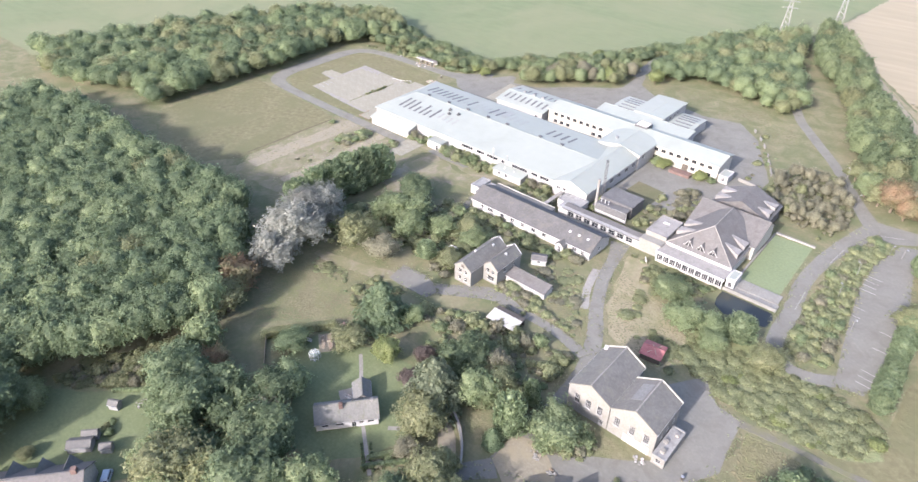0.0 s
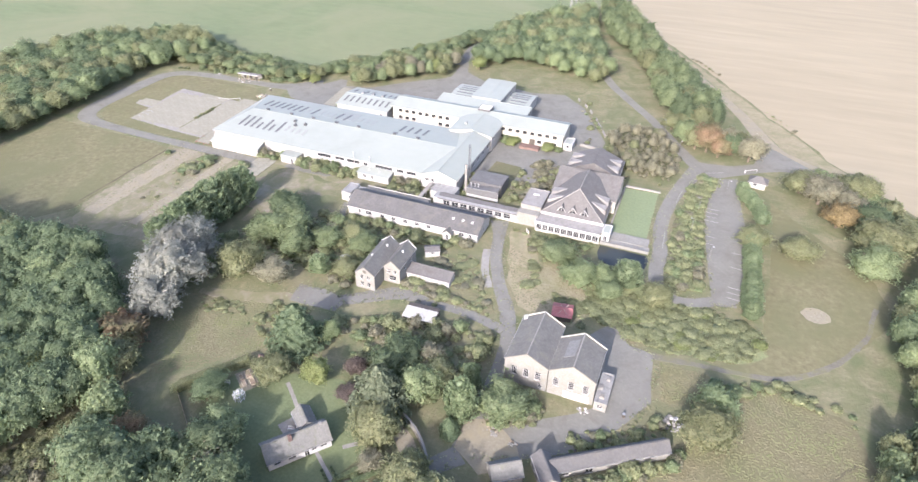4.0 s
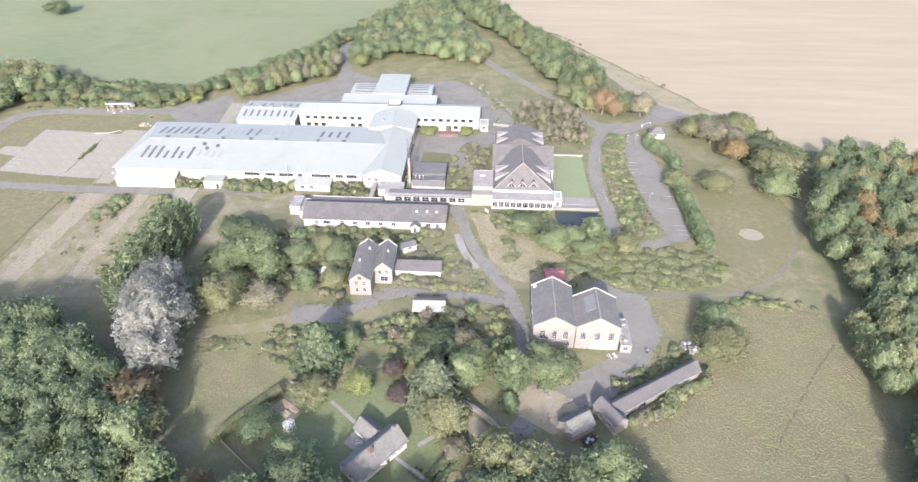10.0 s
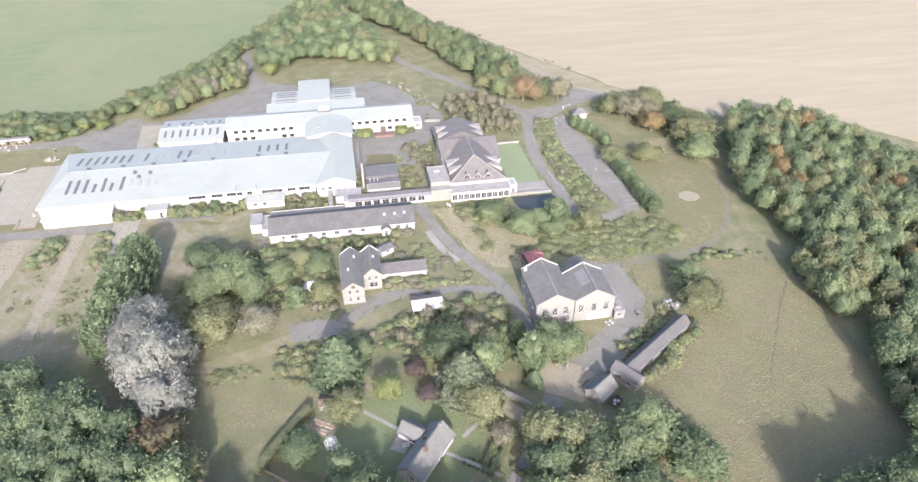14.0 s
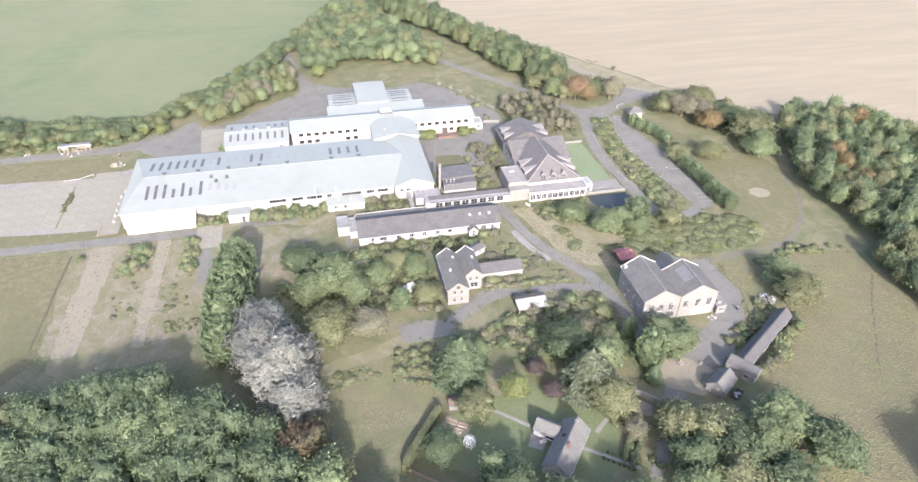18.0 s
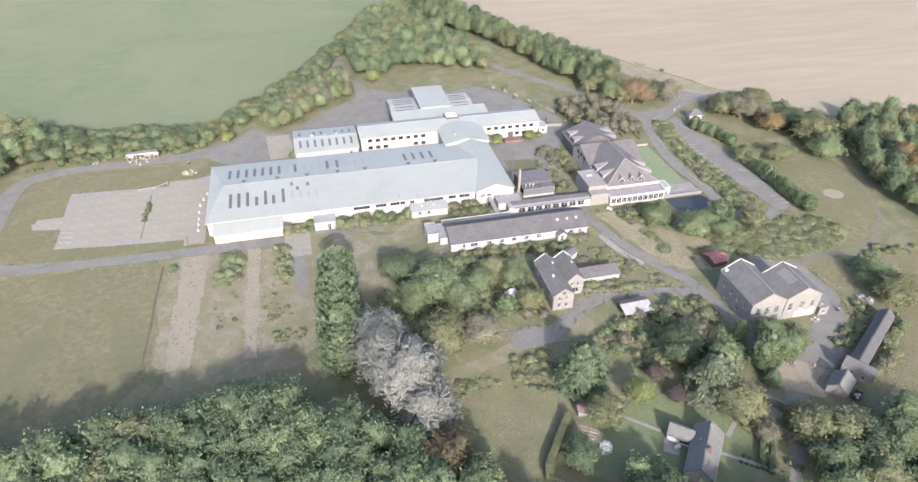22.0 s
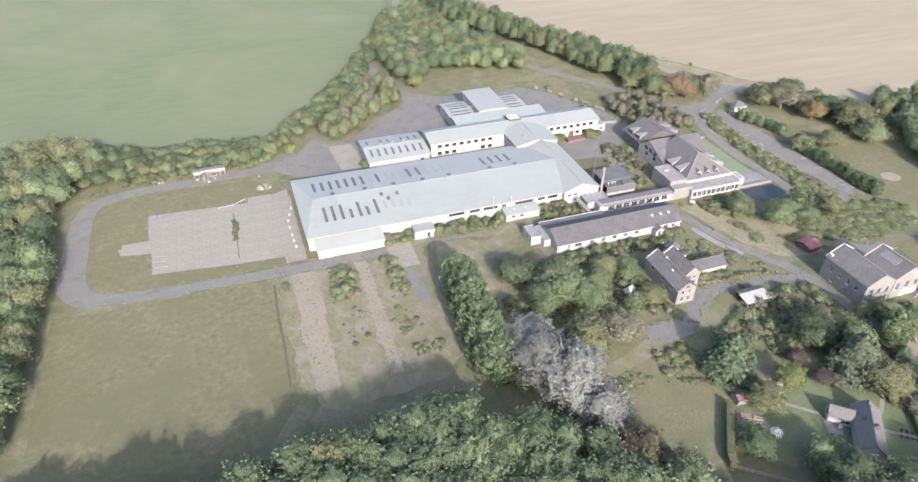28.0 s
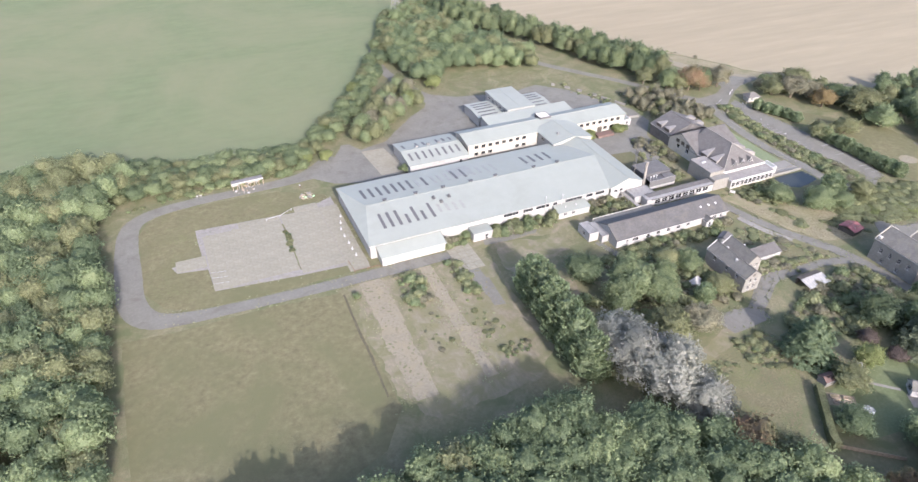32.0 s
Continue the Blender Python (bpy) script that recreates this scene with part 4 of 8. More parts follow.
# the cottage garden and lane
# the oaks beyond y -160 stand out of view, added to shade the neighbour's lawn
planting([("oak", 50, -154.5, 13.5, 6.4), ("oak", 57, -160.5, 13, 6), ("olive", 64.4, -154.4, 2.4, 1.8), ("fir", 82, -119.6, 7, 2.8), ("oak", 51, -161, 13, 6), ("oak", 45, -165, 13, 6), ("ash", 56, -168, 12, 5.5), ("oak", 129.5, -113.5, 9, 5), ("ash", 126.5, -120, 9, 5), ("olive", 135, -121, 10, 6), ("oak", 144, -123, 10, 6)])
planting([("oak", 181, -134, 13, 6), ("oak", 190, -132.4, 13, 6), ("ash", 198.6, -131, 12.6, 5.6), ("ash", 152.5, -108.5, 10, 6), ("oak", 158.5, -117, 11, 6.5), ("oak", 90.2, -112.7, 9, 5.4), ("oak", 97.6, -121.1, 11, 6.6), ("oak", 104.2, -128, 12, 7), ("ash", 114, -122, 9, 5.4), ("olive", 130, -101.5, 6.4, 3.6)])
# the mill and pond
planting([("olive", 85, -48.5, 5, 4), ("cypress", 132.6, -74.6, 7.4, 2.2), ("olive", 183.4, -70.4, 9, 6), ("ash", 185, -61.5, 7, 5), ("ash", 146.4, -27.6, 7, 5), ("spire", 158.8, -23, 7.5, 4.6), ("ash", 152.6, -25, 5.5, 4), ("ash", 155.4, -30.4, 5, 3.8), ("ash", 138.2, -18.9, 5, 5), ("olive", 167.5, -28, 6, 4.2)])
# the east fields and entrance
planting([("olive", 190.8, 10.8, 6.4, 4.8), ("rust", 215.1, 31.4, 8.5, 5.2), ("olive", 204.7, 50.2, 8, 5.8), ("dry_tree", 210.5, 44.7, 10, 6.6), ("dry_tree", 218, 41, 8, 5), ("olive", 203, 9.2, 6.6, 5.4), ("olive", 225.9, 19.9, 11, 8.6), ("olive", 232, 27, 8.5, 6), ("oak", 224.9, 33.7, 8, 6), ("ash", 223.2, 8.1, 9, 6.6), ("dry_tree", 187.8, 67.4, 10.5, 5.4), ("oak", 181.5, 70.5, 9, 4.6), ("red_tree", 172.6, 69.4, 12, 5.4), ("ash", 163.5, 74, 10, 4.4), ("dry_tree", 178.6, 73, 9.5, 4.6), ("olive", 168.4, 70.6, 9, 4.4), ("red_tree", 177, 66.6, 8.5, 4), ("olive", 184.6, 73.4, 8.5, 4.2), ("olive", 224.3, 55.1, 8, 6.2), ("ash", 168, 76, 8, 5), ("olive", 158, 84, 7, 4.4), ("olive", 165, 88, 8, 5)])
# the factory yard
planting([("oak", -127, 189, 8, 6.5), ("gold", 103.4, 46.2, 3.4, 2.8), ("gold", 117.3, 46.4, 3.2, 2.8), ("ash", 100.6, 46.4, 3.2, 2.2), ("gold", -11.7, 71.5, 4.4, 2.2), ("gold", -5, 71, 4, 2), ("gold", 1.5, 69.6, 4.6, 2.4), ("ash", 25.6, 50.5, 3, 2), ("gold", 63.9, 116, 7, 3.6), ("ash", 121, 47.2, 2.2, 1.6)])
for k, (x, y) in enumerate([(186.6, 40.5), (188.6, 36.8), (190.4, 33), (192, 29), (193.2, 25)] + [(190.6 + 0.1 * i, 8 - 3.6 * i) for i in range(10)]):
    plant("cypress", x, y, PLACED.uniform(4.4, 6.0), PLACED.uniform(2.6, 3.1))

# ---- buildings ----
def gable_building(root, x0, x1, y0, y1, eave, ridge, along="x", wall="stone", roof="slate", over=0.3, windows=(), thick=0.35, trim=None, joinery="white_trim", bars=(1, 1), base=-0.2, roof_t=0.16, ridge_at=0.5):
    """Walls with openings, two roof slopes and a ridge cap. windows: (side, u, v, w, h) with side one of s, n, w, e."""
    sides = {"s": ((x0, y0), (x1, y0)), "e": ((x1, y0 + thick), (x1, y1 - thick)), "n": ((x1, y1), (x0, y1)), "w": ((x0, y1 - thick), (x0, y0 + thick))}
    for s, (p, q) in sides.items():
        holes = [(u - w / 2, u + w / 2, v, v + h) for side, u, v, w, h in windows if side == s]
        g = Geo().wall(p, q, base, eave, thick, holes)
        if along == "x" and s in "ew":
            xx = (x0, x0 + thick) if s == "w" else (x1 - thick, x1)
            ym = y0 + (y1 - y0) * ridge_at
            g.add([(xx[0], y0, eave), (xx[0], y1, eave), (xx[0], ym, ridge), (xx[1], y0, eave), (xx[1], y1, eave), (xx[1], ym, ridge)], [(0, 2, 1), (3, 4, 5), (0, 3, 5, 2), (1, 2, 5, 4), (0, 1, 4, 3)])
        if along == "y" and s in "sn":
            yy = (y0, y0 + thick) if s == "s" else (y1 - thick, y1)
            xm = (x0 + x1) / 2
            g.add([(x0, yy[0], eave), (x1, yy[0], eave), (xm, yy[0], ridge), (x0, yy[1], eave), (x1, yy[1], eave), (xm, yy[1], ridge)], [(0, 1, 2), (3, 5, 4), (0, 2, 5, 3), (1, 4, 5, 2), (0, 3, 4, 1)])
        part("wall", g, wall, root)
    e, t = over, roof_t
    if along == "x":
        ym = y0 + (y1 - y0) * ridge_at
        zl = eave - e * (ridge - eave) / (ym - y0) + t
        zb = eave - e * (ridge - eave) / (y1 - ym) + t
        part("roof_slope", Geo().slab((x0 - e, y0 - e, zl), (x1 + e, y0 - e, zl), (x1 + e, ym, ridge + t), (x0 - e, ym, ridge + t), t), roof, root)
        part("roof_slope", Geo().slab((x1 + e, y1 + e, zb), (x0 - e, y1 + e, zb), (x0 - e, ym, ridge + t), (x1 + e, ym, ridge + t), t), roof, root)
        part("ridge_cap", Geo().prism([(x0 - e, ym - 0.16), (x1 + e, ym - 0.16), (x1 + e, ym + 0.16), (x0 - e, ym + 0.16)], ridge + t - 0.06, ridge + t + 0.07), roof, root)
        for yy, zg in ((y0 - e, zl), (y1 + e, zb)):
            part("gutter", Geo().box(x0 - e, x1 + e, yy - 0.09, yy + 0.05, zg - 0.28, zg - 0.12), trim or "grey_metal", root)
    else:
        xm, k = (x0 + x1) / 2, (ridge - eave) / ((x1 - x0) / 2)
        zl = eave - e * k + t
        part("roof_slope", Geo().slab((x0 - e, y1 + e, zl), (x0 - e, y0 - e, zl), (xm, y0 - e, ridge + t), (xm, y1 + e, ridge + t), t), roof, root)
        part("roof_slope", Geo().slab((x1 + e, y0 - e, zl), (x1 + e, y1 + e, zl), (xm, y1 + e, ridge + t), (xm, y0 - e, ridge + t), t), roof, root)
        part("ridge_cap", Geo().box(xm - 0.16, xm + 0.16, y0 - e, y1 + e, ridge + t - 0.06, ridge + t + 0.07), roof, root)
        for xx in (x0 - e, x1 + e):
            part("gutter", Geo().box(xx - 0.09, xx + 0.05, y0 - e, y1 + e, zl - 0.28, zl - 0.12), trim or "grey_metal", root)
    for side, u, v, w, h in windows:
        window(root, *sides[side], u, v, w, h, thick, joinery, bars)


def window(root, p, q, u, v, w, h, thick, joinery="white_trim", bars=(1, 1), sill=True):
    """A framed pane set back in its opening."""
    p, q = Vector((*p, 0)), Vector((*q, 0))
    d = (q - p).normalized()
    n = Vector((-d.y, d.x, 0))
    turn = Matrix(((d.x, n.x, 0), (d.y, n.y, 0), (0, 0, 1))).to_4x4()
    m = Matrix.Translation(p + d * u + n * 0.12 + Vector((0, 0, v))) @ turn
    g, f = Geo(), 0.07
    g.box(-w / 2, w / 2, 0, 0.06, 0, f).box(-w / 2, w / 2, 0, 0.06, h - f, h).box(-w / 2, -w / 2 + f, 0, 0.06, f, h - f).box(w / 2 - f, w / 2, 0, 0.06, f, h - f)
    for i in range(bars[0]):
        x = -w / 2 + w * (i + 1) / (bars[0] + 1)
        g.box(x - 0.025, x + 0.025, 0.005, 0.055, f, h - f)
    for i in range(bars[1]):
        z = h * (i + 1) / (bars[1] + 1)
        g.box(-w / 2 + f, w / 2 - f, 0.01, 0.05, z - 0.025, z + 0.025)
    win = part("window", g, joinery, root)
    win.matrix_local = m
    pane = part("pane", Geo().box(-w / 2 + 0.02, w / 2 - 0.02, 0.03, 0.04, 0.02, h - 0.02), "glass", win)
    if sill:
        part("sill", Geo().box(-w / 2 - 0.08, w / 2 + 0.08, -0.2, 0.02, -0.09, -0.003), joinery, win)
    return win


def flat_building(root, x0, x1, y0, y1, top, wall="white_wall", roof="felt", windows=(), thick=0.3, parapet=0.25, base=-0.2, coping=None):
    sides = {"s": ((x0, y0), (x1, y0)), "e": ((x1, y0 + thick), (x1, y1 - thick)), "n": ((x1, y1), (x0, y1)), "w": ((x0, y1 - thick), (x0, y0 + thick))}
    for s, (p, q) in sides.items():
        holes = [(u - w / 2, u + w / 2, v, v + h) for side, u, v, w, h in windows if side == s]
        part("wall", Geo().wall(p, q, base, top, thick, holes), wall, root)
    part("roof", Geo().box(x0 + thick, x1 - thick, y0 + thick, y1 - thick, top - parapet - 0.2, top - parapet), roof, root)
    part("coping", Geo().wall((x0 - 0.06, y0 - 0.06), (x1 + 0.06, y0 - 0.06), top, top + 0.07, thick + 0.1).wall((x1 + 0.06, y0 + thick), (x1 + 0.06, y1 - thick), top, top + 0.07, thick + 0.1).wall((x1 + 0.06, y1 + 0.06), (x0 - 0.06, y1 + 0.06), top, top + 0.07, thick + 0.1).wall((x0 - 0.06, y1 - thick), (x0 - 0.06, y0 + thick), top, top + 0.07, thick + 0.1), coping or ("felt" if roof == "felt" else "white_trim"), root)
    for side, u, v, w, h in windows:
        window(root, *sides[side], u, v, w, h, thick)

# ---- the factory ----
def lean_slab(root, name, pts, t, mat, label=""):
    return part(name, Geo().slab(*pts, t), mat, root, label)


HALL_X0, HALL_X1, HALL_Y0, HALL_Y1, HALL_EAVE, HALL_RIDGE, HALL_MID = -2.0, 83.6, 4.8, 40.2, 4.9, 6.9, 23.2
hall = thing("factory_hall", "long low factory hall with a white metal roof and rooflights", "factory")
strips = [(45.7, 5.4), (52.0, 3.6), (57.5, 5.0), (62.3, 1.6), (69.5, 6.6), (75.8, 2.6), (80.0, 3.6)]
T = 0.3
holes = [(c - w / 2 - HALL_X0, c + w / 2 - HALL_X0, 3.0, 4.2) for c, w in strips]
part("wall", Geo().wall((HALL_X0, HALL_Y0), (HALL_X1, HALL_Y0), -0.2, HALL_EAVE, T, holes), "white_wall", hall)
part("wall", Geo().wall((HALL_X1, HALL_Y0 + T), (HALL_X1, HALL_Y1 - T), -0.2, HALL_EAVE, T), "white_wall", hall)
part("wall", Geo().wall((HALL_X1, HALL_Y1), (HALL_X0, HALL_Y1), -0.2, HALL_EAVE, T), "white_wall", hall)
part("wall", Geo().wall((HALL_X0, HALL_Y1 - T), (HALL_X0, HALL_Y0 + T), -0.2, HALL_EAVE, T), "white_wall", hall)
for c, w in strips:
    window(hall, (HALL_X0, HALL_Y0), (HALL_X1, HALL_Y0), c - HALL_X0, 3.0, w, 1.2, T, bars=(max(1, int(w / 1.1)), 0))
for i in range(30):
    x = HALL_X0 + 1.5 + i * 2.85
    part("pilaster", Geo().box(x - 0.12, x + 0.12, HALL_Y0 - 0.1, HALL_Y0 - 0.003, -0.1, 3.1), "white_trim", hall)
e, hx = 0.45, 2.6
x0, x1, y0, y1 = HALL_X0 - e, HALL_X1 + 6.2, HALL_Y0 - e, HALL_Y1 + e
zl, zr = HALL_EAVE + 0.1, HALL_RIDGE + 0.1
lean_slab(hall, "roof_slope", [(x0, y0, zl), (HALL_X1, y0, zl), (x1, HALL_MID, zr), (hx, HALL_MID, zr)], 0.12, "metal_roof")
lean_slab(hall, "roof_slope", [(HALL_X1, y1, zl), (x0, y1, zl), (hx, HALL_MID, zr), (x1, HALL_MID, zr)], 0.12, "metal_roof")
part("roof_hip", Geo().add([(x0, y1, zl), (x0, y0, zl), (hx, HALL_MID, zr), (x0, y1, zl - 0.12), (x0, y0, zl - 0.12), (hx, HALL_MID, zr - 0.12)], [(0, 1, 2), (5, 4, 3), (0, 3, 4, 1)]), "metal_roof", hall)
part("ridge_cap", Geo().box(hx, HALL_X1, HALL_MID - 0.2, HALL_MID + 0.2, zr - 0.04, zr + 0.06), "metal_roof", hall)
part("gutter", Geo().box(x0, HALL_X1, y0 - 0.14, y0 + 0.02, zl - 0.3, zl - 0.1), "grey_metal", hall, "grey box gutter")
part("fascia", Geo().box(x0 - 0.06, x0 - 0.004, y0, y1, zl - 0.5, zl - 0.02), "felt", hall, "dark weathered fascia board")


def hall_z(y):
    k = (y - y0) / (HALL_MID - y0) if y < HALL_MID else (y1 - y) / (y1 - HALL_MID)
    return zl + (zr - zl) * k


def rooflight(root, x, ya, yb, w, zfun, mat="skylight"):
    part("rooflight", Geo().slab((x - w / 2, ya, zfun(ya) + 0.07), (x + w / 2, ya, zfun(ya) + 0.07), (x + w / 2, yb, zfun(yb) + 0.07), (x - w / 2, yb, zfun(yb) + 0.07), 0.1), mat, root)


for i, x in enumerate((5.0, 7.6, 10.3, 13.1, 15.9, 18.4, 21.5)):
    rooflight(hall, x, 10.6, 17.9 if i not in (3, 5) else 15.0, 0.95, hall_z)
for i, x in enumerate((4.2, 6.95, 9.7, 12.4, 15.1, 17.8, 20.6, 26.0, 37.0, 40.4, 64.4, 67.5, 70.7, 73.9)):
    rooflight(hall, x, 28.2, 35.0 if i < 10 else 34.2, 0.95, hall_z)
for x in (23.3, 29.2, 31.6, 34.2, 43.6, 46.4, 49.2, 52.0):
    rooflight(hall, x, 28.4, 34.2, 1.0, hall_z, "pale_light")
for x, y in ((24.4, 14.2), (27.0, 14.0), (29.6, 13.6), (32.2, 13.6)):
    rooflight(hall, x, y - 2.0, y + 2.0, 1.0, hall_z, "pale_light")
for x in (9.2, 20.0, 29.8, 40.0, 49.4, 64.5, 74.0):
    part("ridge_vent", Geo().box(x - 0.55, x + 0.55, HALL_MID + 0.5, HALL_MID + 1.1, hall_z(HALL_MID + 1) - 0.1, zr + 0.42).prism([(x - 0.7, HALL_MID + 0.35), (x + 0.7, HALL_MID + 0.35), (x + 0.7, HALL_MID + 1.25), (x - 0.7, HALL_MID + 1.25)], zr + 0.42, zr + 0.5), "skylight", hall, "small dark ridge ventilator")
for x, y in ((24.5, 19.5), (29.6, 18.6), (26.2, 16.9)):
    z = hall_z(y)
    part("roof_fan", Geo().box(x - 0.5, x + 0.5, y - 0.5, y + 0.5, z - 0.1, z + 0.5).cone(x, y, z + 0.5, z + 0.95, 0.42, 0.3, 10), "skylight", hall, "grey roof extractor fan")
for x, h in ((58.2, 2.6), (64.5, 1.9)):
    part("flue", Geo().cone(x, HALL_Y0 - 0.35, 2.5, HALL_EAVE + h, 0.16, 0.16, 8).cone(x, HALL_Y0 - 0.35, HALL_EAVE + h, HALL_EAVE + h + 0.25, 0.26, 0.1, 8), "grey_metal", hall, "galvanised wall flue")
part("roof_step", Geo().slab((36.0, 29.4, hall_z(29.4) + 0.05), (44, 29.4, hall_z(29.4) + 0.05), (44, 37, hall_z(37) + 0.05), (36, 37, hall_z(37) + 0.05), 0.05), "pale_light", hall, "patched roof sheets")

# lean-to, porch and middle lean-to
annex = thing("lean_to", "white lean-to store with a sloping metal roof", "shed")
part("wall", Geo().wall((0, 0), (20.4, 0), -0.2, 3.0, 0.25), "white_wall", annex)
for xa, xb in ((0.0, 0.25), (20.15, 20.4)):
    part("wall", Geo().add([(xa, 0.25, -0.2), (xb, 0.25, -0.2), (xb, 4.7, -0.2), (xa, 4.7, -0.2), (xa, 0.25, 3.0), (xb, 0.25, 3.0), (xb, 4.7, 4.1), (xa, 4.7, 4.1)], [(3, 2, 1, 0), (4, 5, 6, 7), (0, 1, 5, 4), (1, 2, 6, 5), (2, 3, 7, 6), (3, 0, 4, 7)]), "white_wall", annex)
lean_slab(annex, "roof_slope", [(-0.3, -0.3, 3.05), (20.7, -0.3, 3.05), (20.7, 4.76, 4.3), (-0.3, 4.76, 4.3)], 0.1, "metal_roof")
part("gutter", Geo().box(-0.3, 20.7, -0.42, -0.303, 2.82, 2.98), "white_trim", annex)
part("door_panel", Geo().box(1.0, 4.0, -0.05, -0.004, 0, 2.6), "white_trim", annex, "white roller door")
porch = thing("porch_block", "small white flat-roofed block by the factory wall", "shed")
flat_building(porch, 30.2, 36.9, 0.3, 4.7, 2.9, "white_wall", "metal_roof", [("s", 4.6, 0.0, 1.0, 2.0)], parapet=-0.1, coping="metal_roof")
mid = thing("middle_lean_to", "low white lean-to with a pale metal roof", "shed")
part("wall", Geo().wall((61.4, 0.6), (73.3, 0.6), -0.2, 2.5, 0.25, [(2.0, 3.2, 0.9, 2.0), (5.0, 6.2, 0.9, 2.0)]), "white_wall", mid)
for u in (2.6, 5.6):
    window(mid, (61.4, 0.6), (73.3, 0.6), u, 0.9, 1.2, 1.1, 0.25)
for xa, xb in ((61.4, 61.65), (73.05, 73.3)):
    part("wall", Geo().add([(xa, 0.85, -0.2), (xb, 0.85, -0.2), (xb, 4.7, -0.2), (xa, 4.7, -0.2), (xa, 0.85, 2.5), (xb, 0.85, 2.5), (xb, 4.7, 3.0), (xa, 4.7, 3.0)], [(3, 2, 1, 0), (4, 5, 6, 7), (0, 1, 5, 4), (1, 2, 6, 5), (2, 3, 7, 6), (3, 0, 4, 7)]), "white_wall", mid)
lean_slab(mid, "roof_slope", [(61.1, 0.3, 2.55), (73.6, 0.3, 2.55), (73.6, 4.76, 3.1), (61.1, 4.76, 3.1)], 0.1, "metal_roof")
for x in (65.0, 69.0):
    part("roof_vent", Geo().cone(x, 2.6, 2.8, 3.3, 0.25, 0.25, 8), "white_trim", mid)

# cross wing, link and offices
wing = thing("factory_wing", "white gabled cross wing with a shallow metal roof", "factory")
gable_building(wing, 84.0, 97.0, 4.2, 41.5, 4.9, 7.2, "y", "white_wall", "metal_roof", 0.4, [("s", 2.2, 2.6, 1.4, 1.0), ("s", 4.4, 2.6, 1.4, 1.0)] + [("e", u, 2.2, 2.0, 1.4) for u in (16.0, 21.0, 26.0, 31.0)])
link = thing("link_block", "tall white gabled link between hall and offices", "office")
gable_building(link, 81.0, 97.6, 37.6, 52.0, 6.1, 7.7, "y", "white_wall", "metal_roof", 0.5, [("e", 3.0, 3.6, 1.5, 1.6), ("w", 6.0, 3.8, 2.4, 1.2)])
part("roof_hatch", Geo().box(85.2, 86.0, 42.0, 42.9, 7.2, 7.9), "felt", link)
office = thing("office_block", "two-storey cream office range with a white metal roof", "office")
bays = [3.4 + 2.93 * i for i in range(8)] + [47.2 + 2.93 * i for i in range(8)]
low = [u for i, u in enumerate(bays) if i not in (3, 4, 5, 9, 10, 11)]
gable_building(office, 51.0, 121.8, 49.4, 61.0, 6.0, 7.2, "x", "cream_wall", "metal_roof", 0.55, [("s", u, 3.9, 1.7, 1.2) for u in bays] + [("s", u, 1.0, 1.7, 1.2) for u in low], ridge_at=0.62, joinery="dark_frame", bars=(1, 0))
part("door", Geo().box(109.0, 111.2, 49.32, 49.396, 0, 2.4), "dark_frame", office, "dark entrance door")
part("plinth_panel", Geo().box(106.4, 114.0, 44.4, 47.4, -0.1, 1.0), "dull_brick", office, "red brick planter wall")
stair = thing("outside_stair", "dark steel stair up to the office end door", "stairs")
for i in range(14):
    part("tread", Geo().box(49.0 - i * 0.28, 49.28 - i * 0.28, 47.9, 48.9, 2.9 - i * 0.21, 2.95 - i * 0.21), "grey_metal", stair)
for y in (47.9, 48.9):
    part("string", Geo().rod((49.28, y, 2.9), (45.3, y, 0.0), 0.08), "grey_metal", stair)
    part("handrail", Geo().rod((49.28, y, 3.9), (45.3, y, 1.0), 0.05).rod((45.3, y, 0), (45.3, y, 1.0), 0.04).rod((49.28, y, 0.0), (49.28, y, 3.9), 0.04), "grey_metal", stair)
end = thing("end_porch", "small white flat-roofed porch at the office end", "porch")
flat_building(end, 122.2, 125.6, 49.6, 55.0, 2.9, "white_wall", "metal_roof", [("s", 1.7, 0.9, 1.2, 1.2)], parapet=0.1)
range2 = thing("rear_range", "white-roofed range behind the offices", "office")
gable_building(range2, 65.6, 104.0, 61.3, 68.6, 5.9, 6.6, "x", "white_wall", "metal_roof", 0.3, ridge_at=0.94)
plant_room = thing("plant_room", "louvred rooftop plant room", "plant room")
flat_building(plant_room, 85.4, 90.4, 55.8, 60.4, 7.95, "skylight", "dark_felt", parapet=0.5, base=6.2, coping="felt")
for i in range(6):
    part("louvre", Geo().slab((85.7, 56.2 + i * 0.7, 7.75), (90.1, 56.2 + i * 0.7, 7.75), (90.1, 56.5 + i * 0.7, 7.97), (85.7, 56.5 + i * 0.7, 7.97), 0.05), "white_trim", plant_room)
block = thing("rear_block", "two-storey rear block with a shallow white roof", "factory")
gable_building(block, 78.0, 90.4, 69.2, 90.0, 6.9, 7.05, "y", "white_wall", "metal_roof", 0.3, [("w", u, 4.6, 2.0, 1.0) for u in (3.0, 6.5, 10.0, 13.5, 17.0)] + [("e", u, 4.6, 2.0, 1.0) for u in (3.0, 6.5, 10.0, 13.5)])
